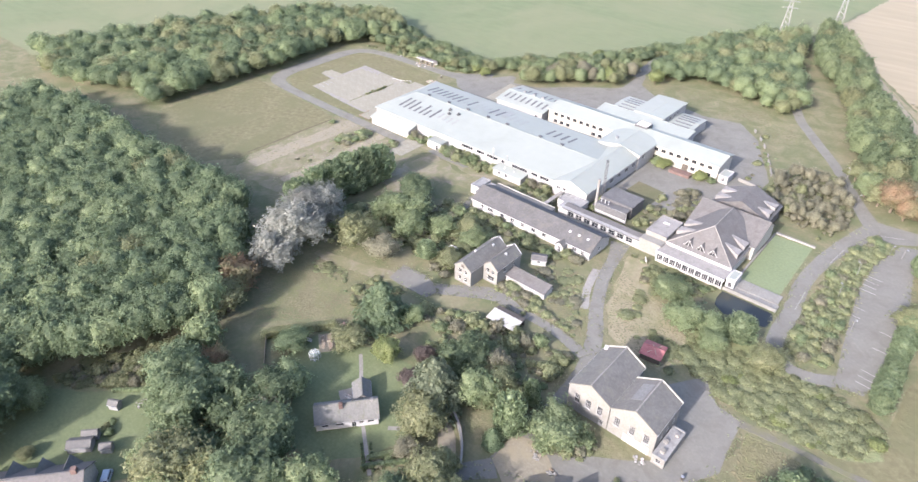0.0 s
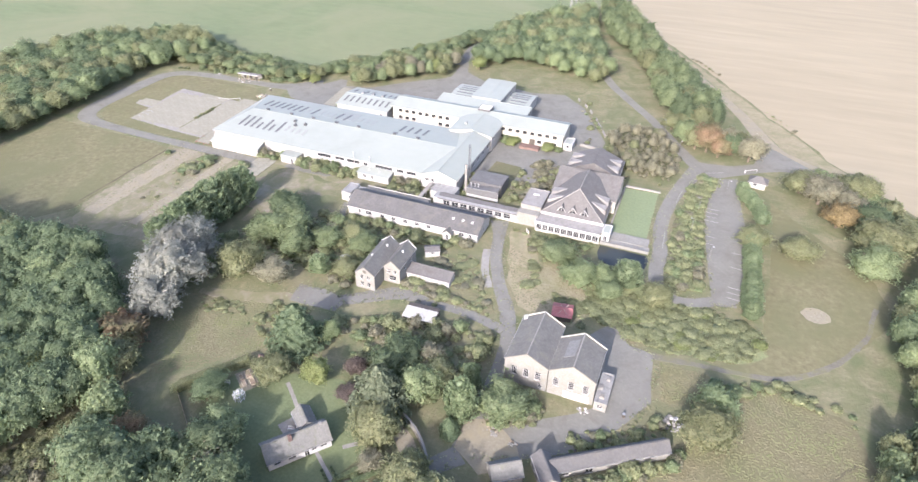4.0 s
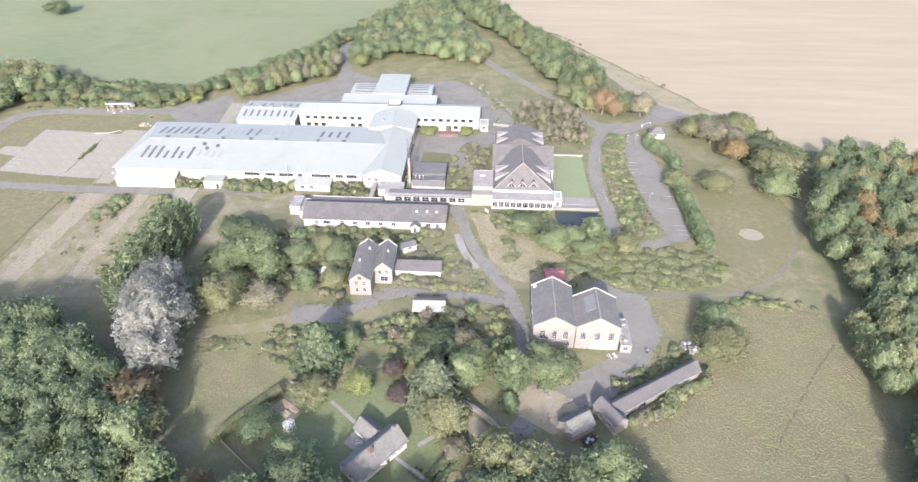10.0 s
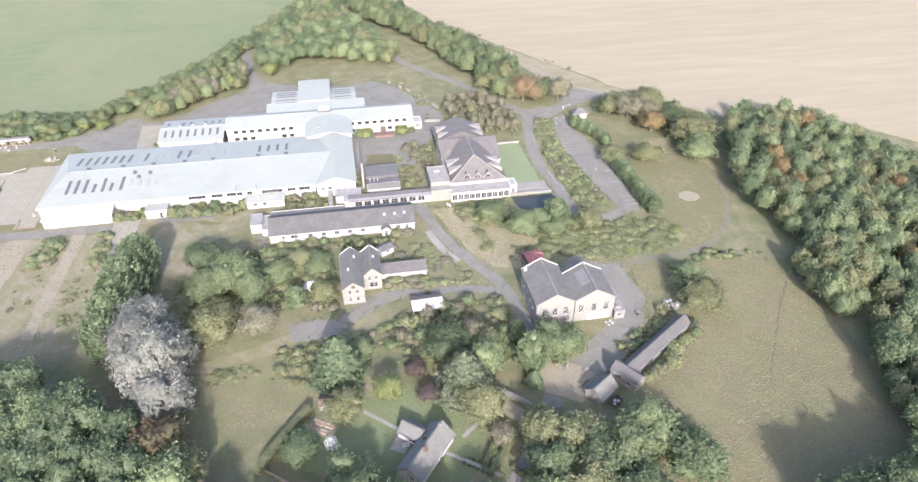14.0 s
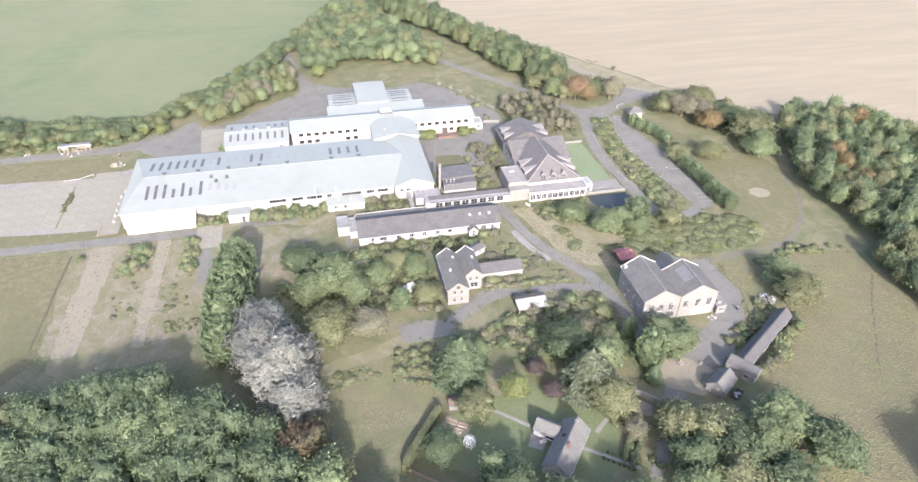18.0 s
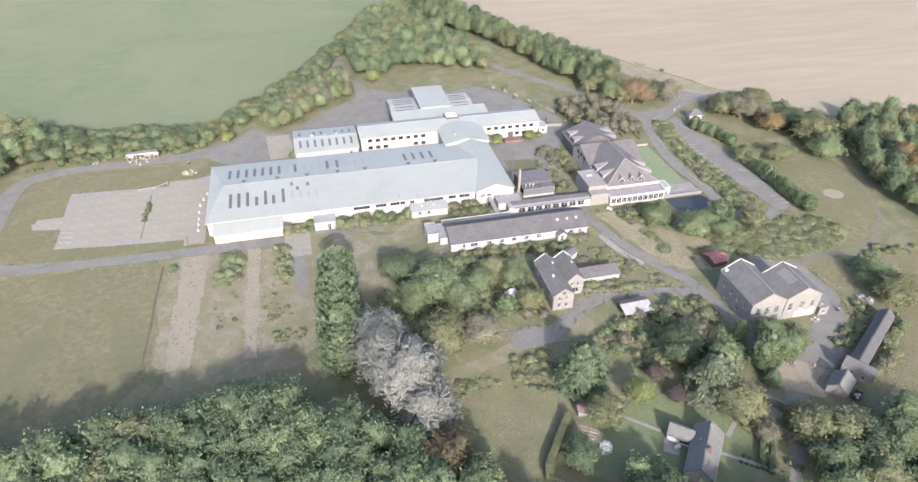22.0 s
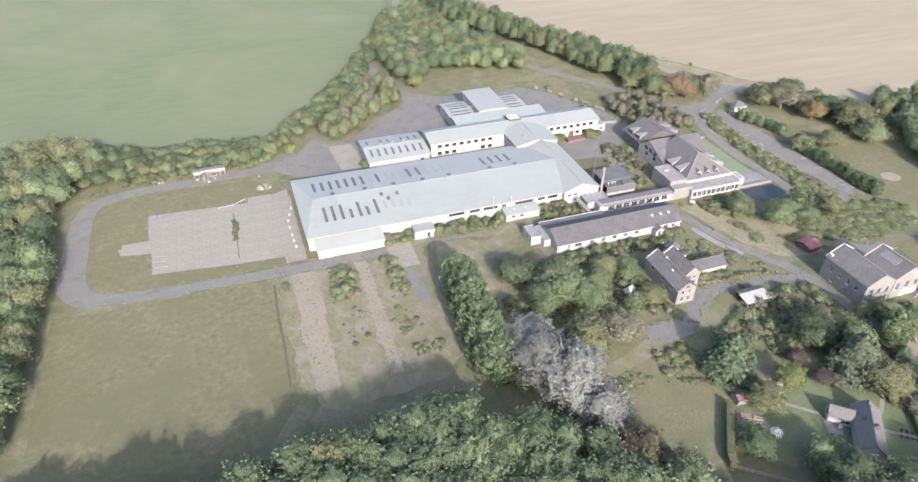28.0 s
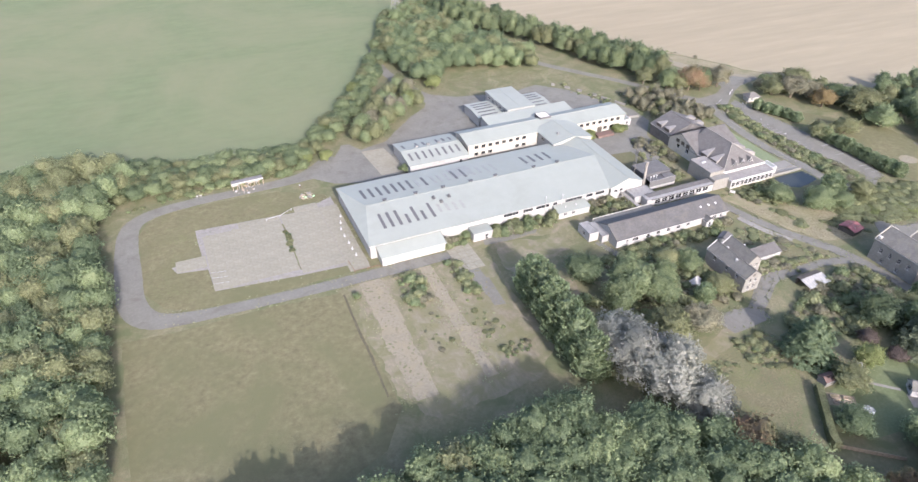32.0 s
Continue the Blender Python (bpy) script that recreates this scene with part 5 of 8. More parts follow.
for xa, xb in ((66.6, 77.7), (90.7, 101.0)):
    s = thing("side_shed", "low shed with a white roof and long rooflights", "shed", group="sheds beside the rear block")
    gable_building(s, xa, xb, 72.6, 86.8, 3.8, 4.4, "x", "white_wall", "metal_roof", 0.25)
    for i in range(5):
        y = 74.4 + i * 2.5
        z = 3.98 + 0.6 * (1 - abs(y - 79.7) / 7.1)
        part("rooflight", Geo().box(xa + 1.6, xb - 1.6, y - 0.28, y + 0.28, z - 0.05, z + 0.13), "skylight", s)
shed = thing("north_shed", "white metal-roofed shed with rows of rooflights", "shed")
gable_building(shed, 26.6, 49.6, 46.6, 64.6, 3.9, 5.2, "x", "white_wall", "metal_roof", 0.4, [("s", 20.2, 0.2, 1.2, 2.2)])
shed_z = lambda y: 4.06 + 1.3 * (1 - abs(y - 55.6) / 9.0)
for i in range(8):
    x = 28.6 + i * 2.7
    rooflight(shed, x, 49.2, 53.6, 0.85, shed_z)
    if i not in (1, 4):
        rooflight(shed, x, 58.0, 61.2, 0.85, shed_z)
for x in (33.2, 37.9, 42.4):
    part("roof_cowl", Geo().box(x - 0.5, x + 0.5, 56.8, 57.8, 5.0, 5.75), "felt", shed, "dark roof cowl")

# ---- boiler house, mast, chimney, corridor, long building ----
boiler = thing("boiler_house", "flat-roofed boiler house with a sunken plant deck", "boiler house")
flat_building(boiler, 100.6, 111.8, 7.4, 15.2, 4.3, "skylight", "dark_felt", parapet=-0.1, coping="dark_felt")
part("deck", Geo().box(100.6, 107.2, 4.3, 7.38, 3.2, 3.35), "skylight", boiler, "dark felt lower deck")
part("wall", Geo().wall((100.6, 4.0), (111.8, 4.0), -0.2, 3.5, 0.28), "white_wall", boiler)
part("cladding", Geo().box(100.7, 111.7, 3.9, 3.996, 1.3, 3.56), "dark_felt", boiler, "dark felt cladding")
part("deck", Geo().box(107.22, 111.5, 4.3, 7.38, 3.5, 3.65), "dark_felt", boiler)
for x in (101.8, 103.2, 104.4):
    part("vent_pipe", Geo().cone(x, 5.6, 3.3, 4.4, 0.14, 0.14, 8).cone(x, 5.6, 4.4, 4.7, 0.26, 0.08, 8), "grey_metal", boiler)
chimney = thing("boiler_chimney", "tall pale round boiler chimney", "chimney")
part("flue", Geo().cone(99.6, 6.4, -0.2, 10.2, 0.48, 0.42, 14), "concrete", chimney)
part("cap", Geo().cone(99.6, 6.4, 10.2, 10.45, 0.55, 0.55, 14), "concrete", chimney)
part("base", Geo().box(98.8, 100.4, 5.6, 7.2, -0.2, 1.2), "concrete", chimney)
mast = thing("lattice_mast", "slender galvanised lattice radio mast", "mast", pose(98.8, 11.6, 0))
for i in range(3):
    a = i * 2.0944
    part("mast_leg", Geo().rod((0.55 * math.cos(a), 0.55 * math.sin(a), -0.1), (0.42 * math.cos(a), 0.42 * math.sin(a), 15.2), 0.05), "dark_felt", mast)
for k in range(19):
    r0, z = 0.55 - 0.13 * k / 19, 0.4 + k * 0.78
    g = Geo()
    for i in range(3):
        a, b2 = i * 2.0944, (i + 1) * 2.0944
        g.rod((r0 * math.cos(a), r0 * math.sin(a), z), (r0 * math.cos(b2), r0 * math.sin(b2), z), 0.035, 4)
        g.rod((r0 * math.cos(a), r0 * math.sin(a), z), (r0 * math.cos(b2), r0 * math.sin(b2), z + 0.78), 0.025, 4)
    part("bracing", g, "dark_felt", mast)
corridor = thing("glazed_corridor", "low corridor with a grey roof and a row of dark windows", "corridor")
flat_building(corridor, 92.6, 121.4, -5.0, -1.8, 3.0, "white_wall", "felt", [("s", 4.6 + 2.95 * i, 0.7, 2.3, 1.7) for i in range(8)], parapet=-0.12)
part("canopy", Geo().slab((94.0, -5.4, 2.95), (121.3, -5.4, 2.95), (121.3, -1.7, 3.35), (94.0, -1.7, 3.35), 0.12), "tile", corridor, "shallow tiled canopy roof")
entry = thing("entry_block", "flat grey-roofed entrance between wing and corridor", "porch")
flat_building(entry, 90.0, 98.4, -1.5, 3.6, 2.9, "white_wall", "felt", parapet=0.06)
walkway = thing("covered_walkway", "narrow covered walkway with a pale flat roof", "walkway")
part("roof", Geo().box(87.6, 89.0, -6.6, 3.6, 2.5, 2.62), "concrete", walkway)
for y in (-6.3, -3.0, 0.2, 3.2):
    for x in (87.7, 88.9):
        part("post", Geo().cone(x, y, -0.1, 2.5, 0.06, 0.06, 6), "white_trim", walkway)
longb = thing("long_building", "long white single-storey building with a dark slate roof", "building")
gable_building(longb, 69.6, 113.6, -20.2, -9.2, 2.9, 5.5, "x", "white_wall", "dark_slate", 0.35, [("s", u, 1.0, w, 1.2) for u, w in ((4, 0.9), (7.2, 2.2), (12, 1.4), (16, 1.4), (20, 1.4), (24, 1.4), (28, 1.4), (38.8, 1.6), (41.6, 1.0))] + [("e", 5.2, 1.0, 1.2, 1.1)], trim="white_trim")
for x in (104.6, 107.8, 110.8):
    part("rooflight", Geo().slab((x - 0.34, -17.4, 4.51), (x + 0.34, -17.4, 4.51), (x + 0.34, -16.7, 4.84), (x - 0.34, -16.7, 4.84), 0.12), "white_trim", longb, "white roof window")
gablet = thing("entrance_gable", "little white gabled entrance porch", "porch")
gable_building(gablet, 103.2, 106.0, -22.4, -20.25, 2.3, 3.4, "y", "white_wall", "slate", 0.2, [("s", 1.4, 0.1, 0.9, 1.95)])
backrange = thing("back_passage", "narrow flat passage roof behind the long building", "passage")
part("wall", Geo().wall((69.5, -9.1), (92.4, -9.1), -0.2, 2.7, 0.2), "white_wall", backrange)
part("wall", Geo().wall((92.4, -6.6), (69.5, -6.6), -0.2, 2.9, 0.25), "cream_wall", backrange)
part("roof", Geo().box(69.6, 92.4, -8.9, -6.85, 2.6, 2.72), "slate", backrange)
store = thing("flat_store", "small flat-roofed white store at the building end", "store")
flat_building(store, 63.6, 67.0, -14.0, -7.6, 3.2, "white_wall", "felt", [("w", 3.0, 0.8, 1.2, 1.2)], parapet=0.1)
store2 = thing("flat_link", "low flat felt-roofed link", "store")
flat_building(store2, 67.1, 69.5, -16.0, -8.0, 2.6, "white_wall", "felt", parapet=0.1)

# ---- the pavilion and its block ----
box = thing("stone_block", "square flat-roofed pale stone block", "building")
flat_building(box, 121.5, 128.0, -2.2, 8.6, 5.6, "stone", "stone_tile", parapet=0.12, coping="stone_tile")
part("roof_hatch", Geo().box(123.6, 125.4, 4.6, 5.4, 5.4, 5.75), "white_trim", box)
part("lower_front", Geo().box(121.2, 128.0, -5.2, -2.25, -0.2, 4.2), "stone", box, "lower stone front")
pav = thing("pavilion", "large pavilion with steep tiers of brown roof tiles", "pavilion")
PX0, PX1, PM = 128.4, 147.2, 137.5
part("wall", Geo().wall((PX0, -1.4), (PX1, -1.4), -0.2, 4.2, 0.3), "cream_wall", pav)
part("wall", Geo().wall((PX1, -1.1), (PX1, 12.0), -0.2, 4.2, 0.3), "cream_wall", pav)
part("wall", Geo().wall((PX0, 12.0), (PX0, -1.1), -0.2, 4.2, 0.3), "cream_wall", pav)


def hip_front(root, xa, xb, ya, yr, yb, ze, zr, mat):
    """A ridged roof with a hipped front: eaves at ze, ridge from yr to yb at zr."""
    xm = (xa + xb) / 2
    part("roof_slope", Geo().slab((xa, yb, ze), (xa, ya, ze), (xm, yr, zr), (xm, yb, zr), 0.18), mat, root)
    part("roof_slope", Geo().slab((xb, ya, ze), (xb, yb, ze), (xm, yb, zr), (xm, yr, zr), 0.18), mat, root)
    n = Vector((0, -(zr - ze), (yr - ya))).normalized() * 0.18
    p = [Vector((xa, ya, ze)), Vector((xb, ya, ze)), Vector((xm, yr, zr))]
    part("roof_hip", Geo().add(p + [q - n for q in p], [(0, 1, 2), (5, 4, 3), (0, 3, 4, 1)]), mat, root)
    for q in (p[0], p[1]):
        part("hip_cap", Geo().rod(q + Vector((0, 0, 0.05)), p[2] + Vector((0, 0, 0.05)), 0.14, 6), "stone_tile", root)
    part("ridge_cap", Geo().rod((xm, yr, zr + 0.05), (xm, yb, zr + 0.05), 0.15, 6), "stone_tile", root)


def wedge_dormer(root, side, xa, xo, y, ze, zr, xm, depth=3.4, at=0.45, rise=0.9):
    """A dormer with a nearly level roof that grows out of a side slope."""
    s = -1 if side == "w" else 1
    x_in, x_out = xm + s * abs(xo - xm) * at, xm + s * abs(xo - xm) * 0.93
    k = (zr - ze) / abs(xo - xm)
    z_in, z_out = zr - k * abs(x_in - xm), zr - k * abs(x_out - xm)
    top = z_in - 0.35
    d = depth / 2
    a = [(x_in, y - 0.35, z_in), (x_in, y + 0.35, z_in), (x_out, y + d, z_out + rise + 0.5), (x_out, y - d, z_out + rise + 0.5), (x_out, y + d, z_out - 0.1), (x_out, y - d, z_out - 0.1)]
    order = [(0, 3, 2, 1), (0, 5, 3), (1, 2, 4), (3, 5, 4, 2), (0, 1, 4, 5)]
    part("dormer", Geo().add(a, order if s > 0 else [f[::-1] for f in order]), "stone_tile", root, "wedge dormer with a pale tiled top")
    xs = (x_out + s * 0.02, x_out + s * 0.06)
    part("dormer_window", Geo().box(min(xs), max(xs), y - d + 0.25, y + d - 0.25, z_out + 0.15, z_out + rise + 0.3), "dark_frame", root, "dark timber dormer window")


hip_front(pav, PX0 - 0.5, PX1 + 0.5, -1.9, 6.4, 20.0, 4.2, 10.0, "tile")
for side, xo in (("w", PX0 - 0.5), ("e", PX1 + 0.5)):
    for y in (4.6, 9.6):
        wedge_dormer(pav, side, 0, xo, y, 4.2, 10.0, PM + 0.3)
for x in (134.1, 137.7, 141.3):
    y, z = 0.1, 5.4
    part("dormer_gable", Geo().add([(x - 1.5, y - 0.7, z - 0.7), (x + 1.5, y - 0.7, z - 0.7), (x, y - 0.7, z + 1.5), (x - 1.5, y + 0.6, z - 0.1), (x + 1.5, y + 0.6, z - 0.1), (x, y + 2.5, z + 1.5)], [(0, 1, 2), (0, 2, 5, 3), (1, 4, 5, 2), (3, 5, 4), (0, 3, 4, 1)]), "tile", pav, "pointed tiled dormer")
    part("dormer_window", Geo().add([(x - 1.0, y - 0.76, z - 0.55), (x + 1.0, y - 0.76, z - 0.55), (x, y - 0.76, z + 0.95), (x - 1.0, y - 0.71, z - 0.55), (x + 1.0, y - 0.71, z - 0.55), (x, y - 0.71, z + 0.95)], [(0, 1, 2), (5, 4, 3), (0, 3, 4, 1), (1, 4, 5, 2), (2, 5, 3, 0)]), "glass", pav)
    for a, b2 in (((x - 1.55, y - 0.78, z - 0.72), (x, y - 0.78, z + 1.55)), ((x + 1.55, y - 0.78, z - 0.72), (x, y - 0.78, z + 1.55)), ((x - 1.0, y - 0.8, z - 0.5), (x + 1.0, y - 0.8, z - 0.5)), ((x, y - 0.8, z - 0.5), (x, y - 0.8, z + 0.9))):
        part("bargeboard", Geo().rod(a, b2, 0.07, 4), "white_trim", pav)
midp = thing("pavilion_middle", "broad tiled cross range of the pavilion", "pavilion")
gable_building(midp, 128.0, 148.6, 12.2, 28.0, 4.6, 8.4, "x", "cream_wall", "tile", 0.35, [("w", 5.0, 2.2, 1.6, 1.6), ("w", 10.0, 2.2, 1.6, 1.6)], ridge_at=0.62)
for y in (17.5, 20.4, 23.3):
    part("gable_window", Geo().box(127.9, 127.97, y - 0.9, y + 0.9, 4.4, 5.8), "dark_frame", midp, "dark gable window")
backp = thing("pavilion_hall", "rear pavilion range with stepped tiled dormers", "pavilion")
gable_building(backp, 128.6, 146.4, 28.2, 40.4, 4.6, 8.2, "y", "tile", "tile", 0.3)
for side, xo in (("w", 128.3), ("e", 146.7)):
    for y in (31.4, 36.2):
        wedge_dormer(backp, side, 0, xo, y, 4.6, 8.3, 137.5, 3.2)
veranda = thing("glazed_veranda", "white glazed veranda along the pavilion front", "veranda")
part("roof", Geo().box(127.6, 147.8, -6.9, -1.75, 3.3, 3.5), "stone_tile", veranda)
part("fascia", Geo().box(127.5, 147.9, -7.05, -6.903, 2.85, 3.6).box(127.45, 127.597, -6.9, -1.75, 2.85, 3.6), "white_trim", veranda)
part("plinth", Geo().box(127.7, 147.7, -6.8, -6.5, -0.2, 0.7), "cream_wall", veranda)
part("end_wall", Geo().wall((127.7, -1.8), (127.7, -6.5), -0.2, 2.84, 0.2), "cream_wall", veranda)
for i in range(11):
    x = 127.9 + i * 1.95
    part("column", Geo().box(x - 0.16, x + 0.16, -6.85, -6.5, 0.72, 2.84), "white_trim", veranda)
for i in range(10):
    x = 128.06 + i * 1.95
    part("pane", Geo().box(x + 0.02, x + 1.6, -6.7, -6.66, 0.72, 2.84), "glass", veranda)
    for k in (0.55, 1.08):
        part("mullion", Geo().box(x + k - 0.05, x + k + 0.05, -6.74, -6.702, 0.72, 2.84), "white_trim", veranda)
part("upper_fascia", Geo().box(128.0, 147.6, -1.95, -1.75, 3.5, 4.3), "white_trim", veranda)
kiosk = thing("corner_kiosk", "small white flat-roofed kiosk beside the veranda", "kiosk")
flat_building(kiosk, 147.95, 150.4, -5.4, -0.6, 3.6, "white_wall", "metal_roof", [("s", 1.2, 0.8, 1.0, 1.6), ("e", 2.0, 0.8, 1.2, 1.6)], parapet=0.05)
sheet("weed_pool", [(149.6, 1.2), (160.8, 1.0), (160.4, 30.8), (149.4, 30.2)], 0.06, "algae", "flat rectangle of bright green weed-covered water", "pool")
pool_wall = thing("pool_wall", "low pale stone retaining wall round the pool", "wall")
part("coping", Geo().box(148.9, 161.8, -3.4, 1.0, -0.1, 0.55), "stone", pool_wall)
part("parapet", Geo().box(147.9, 162.4, -6.4, -5.9, -0.4, 1.0), "stone", pool_wall)
part("terrace", Geo().box(150.5, 162.4, -5.88, -3.42, -0.2, 0.4), "stone", pool_wall)
part("coping", Geo().box(149.2, 160.9, 31.0, 31.7, -0.1, 0.6), "concrete", pool_wall)
part("coping", Geo().box(148.85, 149.35, 1.02, 30.98, -0.1, 0.3), "concrete", pool_wall)
sheet("pond", [(148.5, -7), (162.3, -7), (163.4, -10), (162.6, -14), (157, -15.5), (152, -16), (149, -14), (148, -11)], 0.045, "water", "dark still pond below the terrace wall", "pond", 0.4, kind="structure")

# ---- the mill ----
mill = thing("mill", "twin-gabled pale stone mill with a dark slate roof", "mill")
def tall(u, v=3.4):
    return ("s", u, v - 0.5, 1.3, 2.4)
gable_building(mill, 138.6, 148.7, -69.6, -54.6, 7.1, 10.0, "y", "stone", "slate", 0.12, [tall(2.3), tall(5.1), tall(7.9), ("s", 8.6, 0.7, 1.0, 1.2)] + [("w", u, 3.6, 1.0, 1.6) for u in (2.6, 5.6, 8.6, 11.6)] + [("w", u, 0.8, 1.0, 1.4) for u in (4.0, 9.0)], bars=(2, 3))
gable_building(mill, 148.9, 159.5, -69.6, -58.4, 7.1, 10.1, "y", "stone", "slate", 0.12, [tall(1.8), tall(5.3), tall(8.6), ("s", 5.0, 0.9, 1.0, 1.1)] + [("e", u, 3.6, 1.0, 1.6) for u in (2.6, 5.4, 8.2)], bars=(2, 3))
for x in (143.65, 154.2):
    part("ridge_tile", Geo().rod((x, -69.7, 10.32 if x > 150 else 10.22), (x, -54.5 if x < 150 else -58.3, 10.32 if x > 150 else 10.22), 0.16, 6), "stone_tile", mill, "pale ridge tiles")
for xa, xm, xb, y in ((138.4, 143.65, 148.8, -54.6), (148.8, 154.2, 159.7, -58.4)):
    for x in (xa, xb):
        part("verge_coping", Geo().rod((x, y, 7.3), (xm, y, 10.36), 0.17, 4), "cream_wall", mill, "pale stone verge coping")
part("lead_valley", Geo().slab((148.45, -69.7, 7.22), (149.15, -69.7, 7.22), (149.15, -58.3, 7.22), (148.45, -58.3, 7.22), 0.06), "stone_tile", mill, "pale lead valley gutter")
part("patched_slates", Geo().slab((151.2, -66.0, 8.66), (153.6, -66.0, 10.02), (153.6, -60.4, 10.02), (151.2, -60.4, 8.66), 0.08), "patch_slate", mill, "lighter patch of replaced slates")
part("chimney_stack", Geo().box(138.9, 139.7, -56.0, -55.0, 7.0, 8.2), "white_trim", mill)
part("white_band", Geo().box(152.6, 158.6, -69.66, -69.604, 0.0, 2.2), "cream_wall", mill, "whitewashed lower wall")
side = thing("mill_annex", "ruined stone lean-to against the mill side", "annex")
flat_building(side, 159.8, 162.6, -70.6, -61.0, 2.6, "stone", "felt", [("s", 1.4, 0.8, 1.2, 1.0)], parapet=0.15)
for i, (x, y, s) in enumerate(((160.5, -66, 0.9), (161.6, -63, 0.8), (161.2, -68.6, 1.0))):
    part("white_tank", Geo().box(x - s / 2, x + s / 2, y - s / 2, y + s / 2, 2.4, 3.0), "concrete", side)
red = thing("red_shed", "collapsing shed with a faded red sheet roof", "shed", pose(145.6, -42.4, 0, 0, 0, 8))
part("frame", Geo().wall((-2.4, -2.6), (2.4, -2.6), -0.1, 1.7, 0.12).wall((2.4, -2.48), (2.4, 2.48), -0.1, 1.7, 0.12).wall((2.4, 2.6), (-2.4, 2.6), -0.1, 1.7, 0.12).wall((-2.4, 2.48), (-2.4, -2.48), -0.1, 1.7, 0.12), "dark_frame", red)
part("roof_sheet", Geo().slab((-2.7, -2.9, 1.75), (2.7, -2.9, 1.75), (2.7, 0.2, 2.6), (-2.7, 0.2, 2.6), 0.06), "red_sheet", red)
part("roof_sheet", Geo().slab((2.7, 2.9, 1.6), (-2.7, 2.9, 1.6), (-2.7, 0.15, 2.55), (2.7, 0.15, 2.55), 0.06), "red_sheet", red)
part("fallen_timber", Geo().rod((-1.0, -2.0, 2.15), (1.4, 1.6, 2.5), 0.09).rod((1.2, -1.8, 2.2), (-0.6, 1.0, 2.6), 0.09), "timber", red)

# ---- the villa and its sheds ----
villa = thing("villa", "twin-gabled two-storey villa of pale stone", "house")
gable_building(villa, 90.2, 96.0, -52.4, -36.6, 5.1, 7.3, "y", "stone", "slate", 0.15, [("s", 1.9, 0.9, 0.9, 1.3), ("s", 3.9, 0.9, 0.9, 1.3), ("s", 1.9, 3.3, 0.9, 1.2), ("s", 3.9, 3.3, 0.9, 1.2)] + [("w", u, 3.2, 0.9, 1.2) for u in (3.0, 8.0, 12.0)])
part("gable_window", Geo().box(92.6, 93.6, -52.46, -52.41, 5.3, 6.2), "dark_frame", villa)
gable_building(villa, 96.15, 101.0, -47.2, -36.6, 5.1, 7.3, "y", "stone", "slate", 0.15, [("s", 1.5, 3.2, 0.9, 1.2), ("s", 3.3, 3.2, 0.9, 1.2), ("s", 2.6, 0.8, 2.2, 1.5), ("e", 3.0, 3.2, 0.9, 1.2), ("e", 7.0, 3.2, 0.9, 1.2)])
for x in (93.1, 98.6):
    for xa in (x - 2.95, x + 2.5):
        part("verge_coping", Geo().rod((xa, -36.5, 5.2), (x, -36.5, 7.5), 0.16, 5), "white_trim", villa)
for x, y, z in ((94.0, -40.4, 7.0), (92.2, -46.0, 7.0), (99.3, -41.4, 7.0)):
    part("roof_vent", Geo().box(x - 0.25, x + 0.25, y - 0.3, y + 0.3, z - 0.4, z + 0.25), "white_trim", villa, "small white roof vent")
lean = thing("villa_outbuilding", "low stone outbuilding with a grey-brown roof", "outbuilding")
gable_building(lean, 101.3, 114.0, -43.4, -39.4, 1.9, 2.9, "x", "white_wall", "tile", 0.2, ridge_at=0.85)
hut = thing("white_hut", "small white hut with a grey roof", "hut", pose(103.4, -30.6, 0, 0, 0, 28))
gable_building(hut, -2.1, 2.1, -1.5, 1.5, 2.0, 2.5, "x", "white_wall", "tile", 0.2, [("s", 2.2, 0.8, 1.0, 0.8)])
wshed = thing("white_roof_shed", "open shed with a white sheet roof", "shed", pose(112.2, -57.6, 0, 0, 0, 2))
part("roof_sheet", Geo().slab((-4.4, -2.6, 1.75), (4.2, -2.6, 1.75), (4.2, 1.2, 2.37), (-4.4, 1.2, 2.37), 0.07), "white_wall", wshed, "white corrugated roof sheet")
part("roof_sheet", Geo().slab((-4.2, 1.22, 2.36), (4.2, 1.22, 2.36), (4.2, 2.9, 2.1), (-4.2, 2.9, 2.1), 0.07), "dark_frame", wshed)
part("wall", Geo().wall((4.0, 2.6), (-4.2, 2.6), -0.1, 2.1, 0.12), "dark_frame", wshed)
for x in (-4.2, -1.4, 1.4, 4.0):
    part("post", Geo().box(x - 0.07, x + 0.07, -2.5, -2.36, -0.1, 1.75), "timber", wshed)
for i in range(5):
    part("roof_batten", Geo().slab((-3.6 + i * 1.8, -2.5, 1.86), (-3.5 + i * 1.8, -2.5, 1.86), (-3.5 + i * 1.8, 1.2, 2.45), (-3.6 + i * 1.8, 1.2, 2.45), 0.06), "white_trim", wshed)
tent = thing("white_tarpaulin", "crumpled white tarpaulin over a heap", "tarpaulin", pose(81.4, -43.2, 0, 0, 0, 20))
